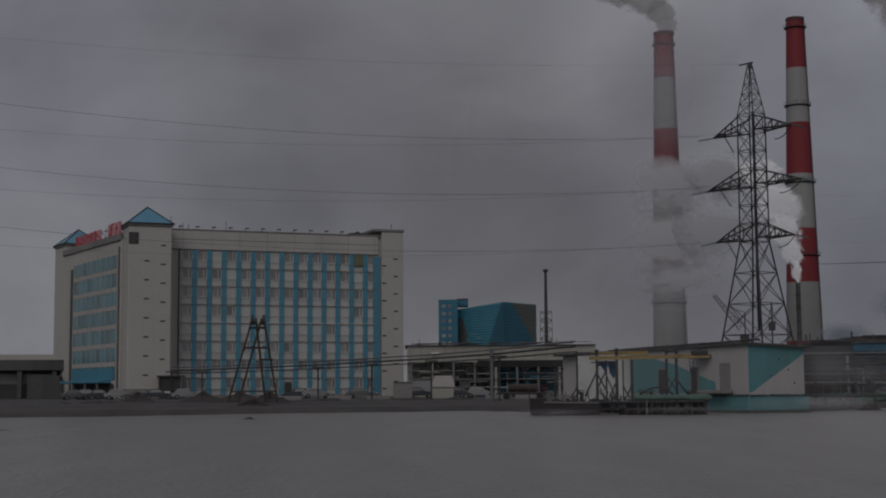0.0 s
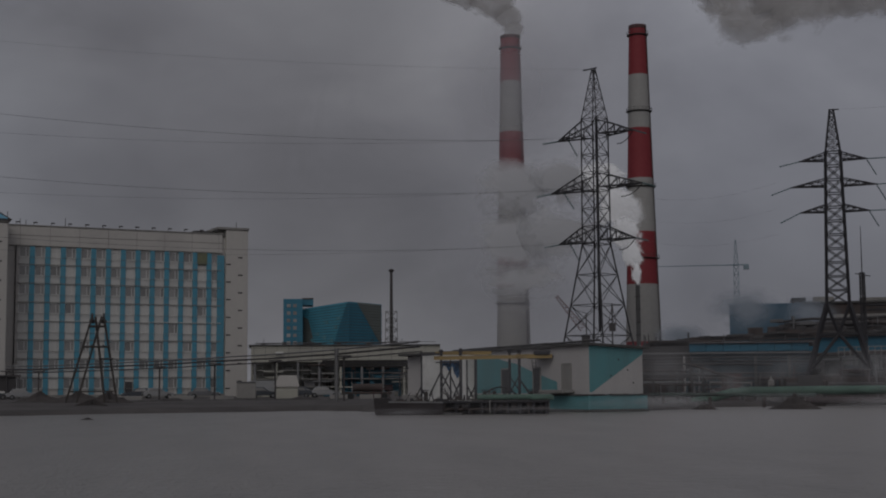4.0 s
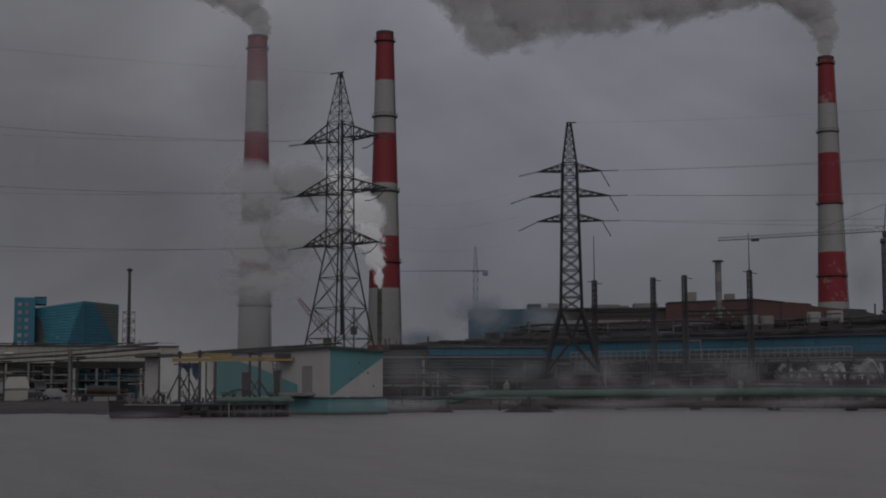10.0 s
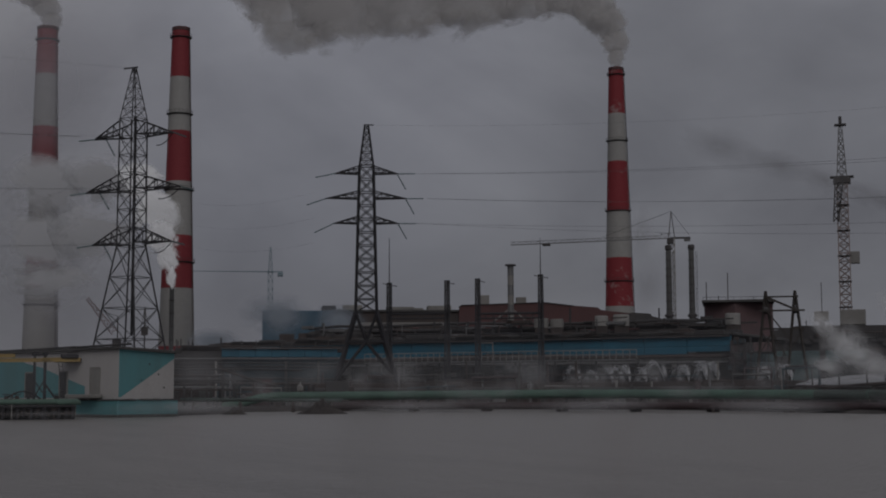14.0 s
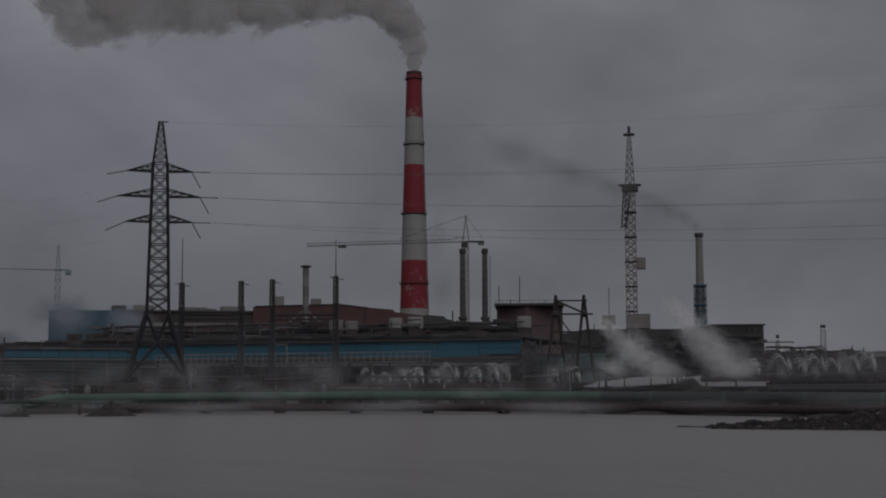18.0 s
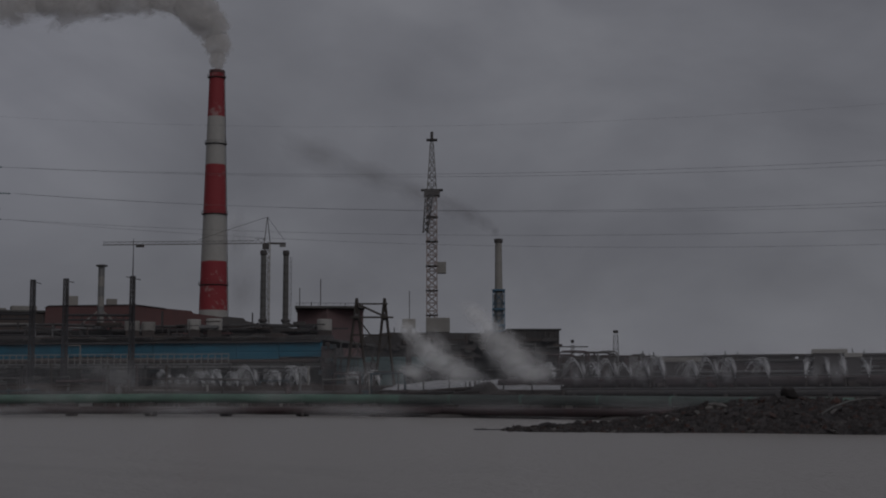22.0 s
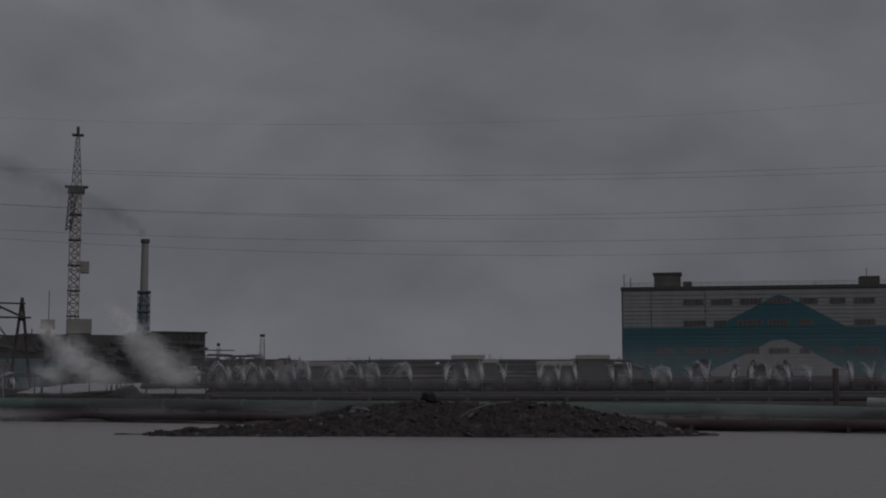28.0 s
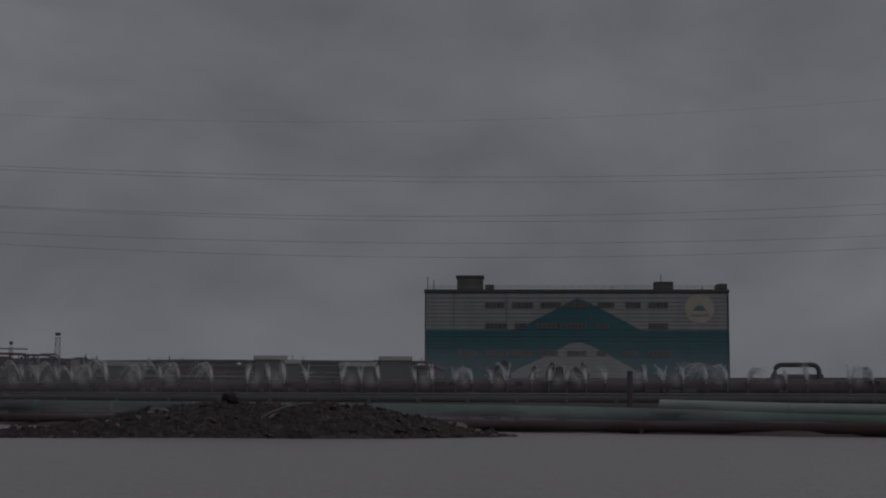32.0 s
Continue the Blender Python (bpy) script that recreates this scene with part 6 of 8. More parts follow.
    # twin stacks
    for az, tone in ((-34.36, M_LOWERWALL), (-35.27, M_LOWERWALL)):
        s = facing("concrete_stack", az, 400, 0.55, "grey concrete stack with a flared cap", "chimney", "twin stacks")
        part("shaft", turned(bmesh.new(), [(0.95, 0), (0.86, 20), (0.74, 40.5)], 18), tone, s)
        part("cap", turned(bmesh.new(), [(0.74, 40.4), (0.95, 40.7), (0.95, 41.5), (0.8, 41.9)], 18), M_STEEL, s)
        for k in range(9):
            part("band", turned(bmesh.new(), [(0.8 - 0.007 * k, 19.0 + 2.3 * k), (0.93 - 0.014 * k, 19.05 + 2.3 * k), (0.93 - 0.014 * k, 19.3 + 2.3 * k), (0.8 - 0.007 * k, 19.35 + 2.3 * k)], 18), M_STEEL, s)
        cage = bmesh.new()
        for u in (1.2, 1.6):
            strut(cage, (u, -0.4, 0), (u, -0.4, 40), 0.1)
        for k in range(26):
            strut(cage, (1.2, -0.4, 1 + 1.5 * k), (1.6, -0.4, 1 + 1.5 * k), 0.08)
        stuff_part("ladder", cage, M_STEEL, s)
        part("collar", turned(bmesh.new(), [(0.85, 21.4), (1.3, 21.7), (1.3, 22.2), (0.85, 22.5)], 18), M_STEEL, s)
    # brick box on the roof with aerials
    d = 225
    ob = facing("brick_roof_house", -36.9, d, 0.55, "dark red brick block with a flat roof and aerials", "building")
    x = lambda az: side(-36.9, az, d)
    v = bmesh.new()
    pts = [(x(-35.73), 3), (x(-36.95), 0), (x(-38.45), 4), (x(-38.3), 12), (x(-35.8), 12)]
    lo, hi = [v.verts.new((a, b, 0)) for a, b in pts], [v.verts.new((a, b, rise(3.48, d) - 0.55)) for a, b in pts]
    v.faces.new(hi), v.faces.new(lo[::-1])
    for i in range(5):
        v.faces.new((lo[i], lo[(i + 1) % 5], hi[(i + 1) % 5], hi[i]))
    part("wall", v, M_BRICK, ob)
    part("roof", chamfered(x(-35.65), x(-38.5), -0.3, 12.4, rise(3.48, d) - 0.55, rise(3.58, d) - 0.55, 0.05), M_ROOF, ob)
    for az, el in ((-35.82, 4.38), (-36.68, 4.75), (-36.3, 3.8), (-37.7, 3.75)):
        part("aerial", tube(bmesh.new(), (x(az), 4, rise(3.5, d) - 0.6), (x(az), 4, rise(el, d) - 0.55), 0.07, None, 6), M_STEEL, ob)
    rail = bmesh.new()
    strut(rail, (x(-35.7), 0.2, rise(3.7, d) - 0.55), (x(-38.4), 0.2, rise(3.7, d) - 0.55), 0.06)
    for k in range(10):
        u = x(-35.7) + (x(-38.4) - x(-35.7)) * k / 9
        strut(rail, (u, 0.2, rise(3.55, d) - 0.55), (u, 0.2, rise(3.7, d) - 0.55), 0.05)
    stuff_part("railing", rail, M_STEEL, ob)


build_mid_clutter()


# ---- tower cranes ----
def build_cranes():
    d = 420
    ob = facing("tower_crane", -34.5, d, 0.55, "pale lattice tower crane with a long jib over the plant", "crane")
    stuff_part("mast", lattice(bmesh.new(), 1.8, 0, 46, 22, 0.24, True, 1.8), M_WHITEPAINT, ob)
    top = bmesh.new()
    for s in (-0.9, 0.9):
        strut(top, (s, -0.8, 46), (0, 0, 54), 0.22), strut(top, (s, 0.8, 46), (0, 0, 54), 0.22)
    part("tower_head", top, M_STEEL, ob)
    jib = bmesh.new()
    x1 = side(-34.5, -27.98, d)
    n = 26
    for k in range(n):
        a, b = x1 * k / n, x1 * (k + 1) / n
        drop = 1.1 * k / n
        strut(jib, (a, -0.5, 46 - drop), (b, -0.5, 46 - drop), 0.16), strut(jib, (a, 0.5, 46 - drop), (b, 0.5, 46 - drop), 0.16)
        hi = 0.9 if k > 1 else 1.4
        hi -= drop
        strut(jib, (a, 0, 46 + hi), (b, 0, 46 + hi), 0.14)
        strut(jib, (a, -0.5, 46 - drop), ((a + b) / 2, 0, 46 + hi), 0.09), strut(jib, ((a + b) / 2, 0, 46 + hi), (b, 0.5, 46 - drop), 0.09)
    stuff_part("jib", jib, M_STEEL_GREY, ob)
    part("counter_jib", boxed(0, side(-34.5, -35.25, d), -0.5, 0.5, 45.8, 46.3), M_STEEL, ob)
    part("counterweight", chamfered(side(-34.5, -35.0, d), side(-34.5, -35.25, d), -0.4, 0.4, 45.0, 45.8, 0.1), M_STEEL_GREY, ob)
    part("cab", chamfered(-1.4, 0.6, -1.5, -0.3, 44.2, 46, 0.1), M_STEEL, ob)
    tie = bmesh.new()
    strut(tie, (0, 0, 54), (x1 * 0.42, 0, 46.9), 0.09), strut(tie, (0, 0, 54), (side(-34.5, -35.2, d), 0, 47), 0.09)
    part("tie_rod", tie, M_STEEL, ob)
    part("trolley", chamfered(x1 * 0.8, x1 * 0.8 + 2.4, -0.4, 0.4, 44.4, 45.1, 0.1), M_STEEL, ob)

    d = 330
    ob = facing("tower_crane", -41.22, d, 0.55, "yellow grey lattice tower crane with its jib folded down", "crane")
    stuff_part("mast", lattice(bmesh.new(), 2.45, 15, 49, 18, 0.24, True, 2.3), M_CRANE, ob)
    for k in range(6):
        part("collar", chamfered(-1.45, 1.45, -1.45, 1.45, 19.5 + 5.8 * k, 19.75 + 5.8 * k, 0.05), M_STEEL, ob)
    stuff_part("tower_head", lattice(bmesh.new(), 2.2, 49, 61.5, 7, 0.18, True, 0.7), M_STEEL_GREY, ob)
    part("head_platform", chamfered(-1.3, 1.3, -0.8, 0.8, 61.2, 61.6, 0.05), M_STEEL, ob)
    part("sheave", chamfered(-0.35, 0.35, -0.3, 0.3, 61.6, 63.4, 0.1), M_STEEL, ob)
    part("slewing_ring", chamfered(-1.9, 1.9, -1.6, 1.6, 47.8, 49.2, 0.15), M_STEEL, ob)
    part("slewing_platform", chamfered(-2.6, 2.6, -1.2, 1.2, 49.2, 49.5, 0.05), M_STEEL, ob)
    fold = bmesh.new()
    for k in range(6):
        a, b = 48 - 1.5 * k, 46.5 - 1.5 * k
        strut(fold, (-1.5 - 0.1 * k, -1.6, a), (-1.6 - 0.1 * k, -1.6, b), 0.26), strut(fold, (0.2 - 0.2 * k, -1.6, a), (0.0 - 0.2 * k, -1.6, b), 0.26)
        strut(fold, (-1.5 - 0.1 * k, -1.6, a), (0.0 - 0.2 * k, -1.6, b), 0.2), strut(fold, (0.2 - 0.2 * k, -1.6, a), (-1.6 - 0.1 * k, -1.6, b), 0.2)
    stuff_part("folded_jib", fold, M_STEEL, ob)
    part("ballast_box", chamfered(side(-41.22, -41.42, d), side(-41.22, -41.8, d), -1, 1, 29.5, 32.2, 0.1), M_CONCRETE, ob)
    part("base_box", chamfered(side(-41.22, -40.98, d), side(-41.22, -41.95, d), -2, 2, 15.6, 19.0, 0.1), M_CONCRETE, ob)
    part("base_frame", chamfered(-1.5, 1.8, -1.5, 1.5, 0, 15.6, 0.1), M_STEEL, ob)

    d = 700
    ob = facing("tower_crane", -18.17, d, 0.55, "distant hazy blue tower crane", "crane")
    stuff_part("mast", lattice(bmesh.new(), 2.4, 0, 60, 14, 0.26, True, 2.4), M_FARCRANE, ob)
    stuff_part("tower_head", lattice(bmesh.new(), 2.2, 60, 72.5, 3, 0.26, True, 0.6), M_FARCRANE, ob)
    part("jib", prism(bmesh.new(), [(side(-18.17, -15.04, d), 60.3), (6, 60.0), (6, 60.6), (side(-18.17, -15.04, d), 60.5)], -0.5, 0.5), M_FARCRANE, ob)
    part("counterweight", chamfered(3.5, 6.2, -1, 1, 58, 60, 0.2), M_FARCRANE, ob)


build_cranes()


# ---- lattice lightning masts with cross pipes ----
def build_masts():
    d = 154
    tops = ((-23.0, 4.38, True), (-25.36, 4.47, False), (-26.61, 4.54, False), (-29.18, 4.69, True))
    for az, el, rod in tops:
        ob = facing("lattice_mast", az, d, 0.55, "dark narrow lattice mast with an aerial rod" if rod else "dark narrow lattice mast", "mast", "lightning masts")
        h = rise(el, d) - 0.55
        body = bmesh.new()
        lattice(body, 0.62, 0, h, 24, 0.15, True, 0.46)
        stuff_part("lattice", body, M_PYLON, ob)
        part("ladder", strut(bmesh.new(), (0.1, 0, 0), (0.05, 0, h), 0.16), M_RUST, ob)
        if rod:
            part("rod", tube(bmesh.new(), (0, 0, h), (0, 0, rise(6.2, d) - 0.55), 0.06, 0.03, 6), M_PYLON, ob)
        part("lamp_arm", strut(bmesh.new(), (0, 0, h - 0.2), (0.85, 0, h - 0.35), 0.08), M_PYLON, ob)
        part("lamp_arm", strut(bmesh.new(), (0, 0, h - 0.2), (-0.7, 0, h - 0.05), 0.08), M_PYLON, ob) if rod else None
        part("footing", chamfered(-0.6, 0.6, -0.6, 0.6, -0.5, 0.3, 0.05), M_CONCRETE, ob)
    beam = thing("cross_pipe_beam", (0, 0, 0), 0, "dark truss beams and pipes between the masts", "beam")
    for a, b in ((0, 1), (2, 3)):
        p, q = pol(tops[a][0], d, 0), pol(tops[b][0], d, 0)
        for el, r in ((3.12, 0.14), (2.93, 0.1), (2.3, 0.08), (1.98, 0.08)):
            part("pipe", run(bmesh.new(), [p + Vector((0, 0, rise(el, d))), q + Vector((0, 0, rise(el + 0.02, d)))], r, 8), M_PYLON, beam)
        for k in range(9):
            s = p.lerp(q, k / 8)
            bar_part("hanger", beam, s + Vector((0, 0, rise(2.93, d))), s + Vector((0, 0, rise(3.12, d))), 0.08, M_PYLON)


build_masts()


# ---- timber headframe, steam basins, concrete hall ----
def build_headframe():
    d = 140
    ob = facing("timber_headframe", -38.7, d, 0.5, "dark braced timber headframe of two trestles", "headframe")
    at = lambda az, el, y=0.0: (side(-38.7, az, d), y, rise(el, d) - 0.5)
    for top, feet in ((-38.15, (-37.8, -38.5)), (-39.29, (-38.98, -39.62))):
        for f in feet:
            for y, w in ((0.0, 0.2), (2.4, 0.15)):
                a, b = Vector(at(f, 1.0, y)), Vector(at(top, 3.92, 0.8 + y * 0.2))
                bar_part("post", ob, a + (a - b) * (a.z / (b.z - a.z)), b, w, M_WOOD)
    for az0, el0, az1, el1, w in ((-38.2, 3.68, -39.42, 3.68, 0.15), (-38.2, 3.66, -39.3, 3.16, 0.2), (-37.9, 3.13, -39.65, 3.13, 0.17), (-37.9, 2.41, -39.6, 2.41, 0.16),
                                  (-38.2, 3.1, -39.1, 1.9, 0.13), (-38.3, 2.4, -38.9, 1.3, 0.12), (-37.9, 2.4, -38.45, 1.4, 0.11), (-38.45, 2.4, -37.85, 1.4, 0.11), (-39.0, 1.5, -39.6, 2.4, 0.11)):
        bar_part("cross_beam", ob, at(az0, el0, 0.3), at(az1, el1, 0.3), w, M_WOOD)
    for az in (-38.15, -39.29):
        part("sheave", tube(bmesh.new(), at(az - 0.08, 3.15, 0.6), at(az + 0.08, 3.15, 0.6), 0.35, None, 14), M_STEEL, ob)


build_headframe()


def build_basins():
    d = 118
    ob = thing("cooling_basin", pol(-38.9, d, 0.5), between(pol(-38.9, d), pol(-46.5, 106)), "low rusty basin with a railing, filled with steaming white water", "basin")
    L = (pol(-46.5, 106) - pol(-38.9, d)).length
    part("wall", chamfered(0, L, 0, 0.4, 0, 1.55, 0.05), M_RUST, ob)
    part("rear_wall", chamfered(0, L * 0.8, 7, 7.4, 0, 2.2, 0.05), M_CONCRETE, ob)
    foam = bmesh.new()
    xs = 26
    lo = [[foam.verts.new((L * i / xs * (1 - 0.022 * j) - 0.5 * (i == xs), 0.4 + 6.6 * j / 8, 1.45 + 0.9 * (j / 8) ** 0.7 + 0.35 * abs(noise.noise(Vector((i * 0.35, j * 0.5, 0)))))) for i in range(xs + 1)] for j in range(9)]
    for a, b in zip(lo, lo[1:]):
        for i in range(xs):
            foam.faces.new((a[i], a[i + 1], b[i + 1], b[i]))
    part("foam", foam, surface("white_foam", (0.36, 0.36, 0.37), (0.22, 0.22, 0.23), 0.9, 0.9), ob, "white steaming foam")
    part("handrail", run(bmesh.new(), [(0, -0.1, 3.05), (L * 0.5, -0.1, 3.08), (L, -0.1, 2.95)], 0.09, 6), M_STEEL, ob)
    for i in range(8):
        bar_part("rail_post", ob, (L * i / 7, -0.1, 0), (L * i / 7, -0.1, 3.03), 0.08, M_STEEL)
    part("feed_pipe", run(bmesh.new(), [(L * 0.16, -1.2, 1.0), (L * 0.41, -0.8, 1.5), (L * 0.61, -0.6, 1.7)], 0.16, 8), M_RUST, ob)
    for k in range(7):
        bar_part("gate_gear", ob, (L * 0.53 + 0.3 * k, -0.4, 1.4), (L * 0.53 + 0.3 * k + 0.25 * math.sin(k * 2.1), -0.4, 2.4 + 0.5 * abs(math.sin(k * 1.7))), 0.07, M_PYLON)
    # bank of dark sludge heaped against the front wall
    bm = bmesh.new()
    rows = []
    for i in range(81):
        u = i / 80
        crest = 1.2 + 1.0 * math.exp(-((u - 0.64) / 0.085) ** 2) + 0.35 * math.exp(-((u - 0.3) / 0.2) ** 2) + 0.22 * noise.noise(Vector((i * 0.31, 0, 9)))
        rows.append([bm.verts.new((L * (0.02 + 0.96 * u), y, h * crest + 0.08 * noise.noise(Vector((i * 0.8, y * 3, 2))))) for y, h in ((-2.2, 0.0), (-1.6, 0.45), (-1.1, 0.75), (-0.7, 0.95), (-0.35, 1.0), (-0.12, 0.8))])
    for a, b in zip(rows, rows[1:]):
        for k in range(5):
            bm.faces.new((a[k], b[k], b[k + 1], a[k + 1]))
    part("sludge_bank", bm, M_SHORE, ob, "heap of dark sludge")
    rnd = random.Random(55)
    for i in range(26):
        u, zz = L * rnd.uniform(0.05, 0.9), rnd.uniform(0.7, 1.5)
        part("front_pipe", run(bmesh.new(), [(u, -2.4, zz), (u + rnd.uniform(1.0, 3.0), -2.4, zz + rnd.uniform(-0.05, 0.05))], rnd.uniform(0.05, 0.12), 8), rnd.choice((M_RUST, M_STEEL, M_MAIN, M_REDPIPE)), ob)


build_basins()


def build_dark_annex():
    d = 157
    ob = facing("dark_annex", -36.72, d, 0.55, "dark cluttered annex at the end of the blue hall", "building")
    w, h = side(-36.72, -37.35, d), rise(1.95, d) - 0.55
    part("wall", chamfered(0, w, 0, 3, 0, h, 0.05), M_MAIN, ob)
    rnd = random.Random(19)
    for i in range(26):
        u, z = rnd.uniform(-0.6, w), rnd.uniform(0.5, h)
        part("wall_box", chamfered(u, u + rnd.uniform(0.2, 0.8), -0.4, 0.05, z, z + rnd.uniform(0.2, 0.7), 0.03), rnd.choice((M_STEEL, M_RUST, M_DARKROOF, M_LOWERWALL, M_GREYBLUE)), ob)
    for i in range(12):
        u = rnd.uniform(-0.5, w + 3)
        bar_part("pipe", ob, (u, -0.6, rnd.uniform(0, 3)), (u + rnd.choice((0.0, 0.0, 1.5)), -0.6, h + rnd.uniform(-0.5, 0.8)), rnd.choice((0.08, 0.14)), M_STEEL)


build_dark_annex()


def build_teal_shed():
    d = 158
    ob = facing("teal_shed", -37.3, d, 0.55, "small faded teal shed behind the headframe", "shed")
    w, h = side(-37.3, -38.45, d), rise(1.46, d) - 0.55
    part("wall", chamfered(0, w, 0, 4, 0, h, 0.05), M_OLIVE, ob)
    part("roof", chamfered(-0.2, w + 0.2, -0.3, 4.2, h, h + 0.2, 0.03), M_ROOF, ob)
    for u in (0.3, 1.7):
        part("gate", boxed(u, u + 1.0, -0.06, 0.05, 0, 2.4), M_DARK, ob)
    part("wall_pipe", run(bmesh.new(), [(0, -0.4, h * 0.7), (w, -0.4, h * 0.68)], 0.1, 8), M_STEEL, ob)


build_teal_shed()


def build_concrete_hall():
    d = 250
    A0 = -38.0
    x = lambda az: side(A0, az, d)
    z = lambda el: rise(el, d) - 0.55
    ob = facing("concrete_hall", A0, d, 0.55, "long grey concrete hall under the crane", "building")
    part("wall", chamfered(0, x(-46.42), 0, 20, 0, z(1.9), 0.1), M_SOOTWALL, ob)
    part("upper_wall", prism(bmesh.new(), [(x(-38.2), z(1.9)), (x(-44.4), z(1.9)), (x(-44.4), z(2.5)), (x(-39.4), z(2.52)), (x(-38.2), z(2.3))], 1, 18), M_DARKROOF, ob)
    part("end_block", chamfered(x(-44.4), x(-46.42), 0.5, 18, z(1.75), z(2.62), 0.1), M_SOOTWALL, ob)
    part("end_block_roof", chamfered(x(-44.3), x(-46.5), 0.2, 18.2, z(2.62), z(2.68), 0.05), M_ROOF, ob)
    for k in range(9):
        part("siding_board", chamfered(x(-44.4) + k * (x(-46.42) - x(-44.4)) / 9 + 0.05, x(-44.4) + (k + 1) * (x(-46.42) - x(-44.4)) / 9 - 0.05, 0.38, 0.5, z(1.8), z(2.6), 0.03), M_SOOTWALL, ob)
    part("roof_band", boxed(0, x(-44.4), -0.3, 0.2, z(1.85), z(2.0)), M_STEEL, ob)
    part("teal_lean_to", chamfered(x(-38.2), x(-41.8), -3, 0, 0, z(1.5), 0.06), M_OLIVE, ob)
    for k in range(7):
        part("window", boxed(3 + k * 4.4, 5.4 + k * 4.4, -0.06, 0.05, 4.5, 6.2), M_DARK, ob)
    rnd = random.Random(83)
    for i in range(70):
        u, zz = rnd.uniform(x(-39.3), x(-46.2)), rnd.uniform(z(1.1), z(2.3))
        if i % 2:
            part("wall_pipe", tube(bmesh.new(), (u, -0.5, zz), (u + (0.0 if i % 4 == 1 else rnd.uniform(3, 9)), -0.5, zz + (rnd.uniform(0.8, 2.0) if i % 4 == 1 else 0.02)), rnd.uniform(0.08, 0.2), None, 8), rnd.choice((M_STEEL, M_RUST, M_LOWERWALL)), ob)
        else:
            part("wall_box", chamfered(u, u + rnd.uniform(0.6, 3.0), -0.6, 1.2, zz, zz + rnd.uniform(0.2, 0.9), 0.05), rnd.choice((M_STEEL, M_RUST, M_DARKROOF, M_LOWERWALL)), ob)
    d = 240
    for az0, az1 in ((-40.02, -40.54),):
        t = facing("roof_water_box", (az0 + az1) / 2, d, rise(2.45, d), "pale box tank on a stand above the hall roof", "tank")
        part("box", chamfered(-1.15, 1.15, -1.1, 1.1, 1.0, 2.55, 0.08), M_WHITEPAINT, t)
        part("stand", chamfered(-0.5, 0.5, -0.5, 0.5, -10, 1.0, 0.05), M_STEEL, t)
        part("aerial", tube(bmesh.new(), (0.1, 0, 2.5), (0.1, 0, rise(4.2, d) - rise(2.45, d)), 0.06, None, 6), M_STEEL, t)
    # stack with a blue lattice collar
    d = 280
    ob = facing("lattice_collared_stack", -43.95, d, 0.55, "pale steel stack rising from a blue lattice cage", "chimney")
    part("shaft", turned(bmesh.new(), [(0.85, 10), (0.8, 20), (0.66, 31.6)], 18), M_CONCRETE, ob)
    part("cap", turned(bmesh.new(), [(0.67, 31.3), (0.86, 31.4), (0.86, 32.1), (0.7, 32.15)], 18), M_STEEL, ob)
    cage = lattice(bmesh.new(), 2.4, 0, 21.6, 9, 0.17, True, 2.3)
    stuff_part("cage", cage, M_CAGE, ob)
    part("core", turned(bmesh.new(), [(1.0, 0), (0.98, 21)], 14), M_STEEL_GREY, ob)
    for zz in (21.6, 17.8, 14.6):
        part("platform", chamfered(-1.3, 1.3, -1.3, 1.3, zz, zz + 0.35, 0.04), M_CAGE, ob)
    part("side_platform", chamfered(-2.9, 1.9, -1.7, 1.7, 13.4, 13.8, 0.06), M_CAGE, ob)
    for az, el0, el1, w, d in ((-48.68, 1.5, 2.57, 0.9, 300), (-46.93, 1.6, 2.2, 0.5, 260), (-80.7, 0.7, 1.34, 0.75, 260)):
        m = facing("lattice_tower", az, d, 0.55, "small distant lattice tower", "tower", "far lattice towers")
        h = rise(el1, d) - 0.55
        stuff_part("lattice", lattice(bmesh.new(), w * 1.8, 0, h - 1, 9, 0.14, True, w), M_STEEL_GREY, m)
        part("head", chamfered(-w * 0.6, w * 0.6, -0.5, 0.5, h - 0.6, h, 0.08), M_STEEL, m)


build_concrete_hall()


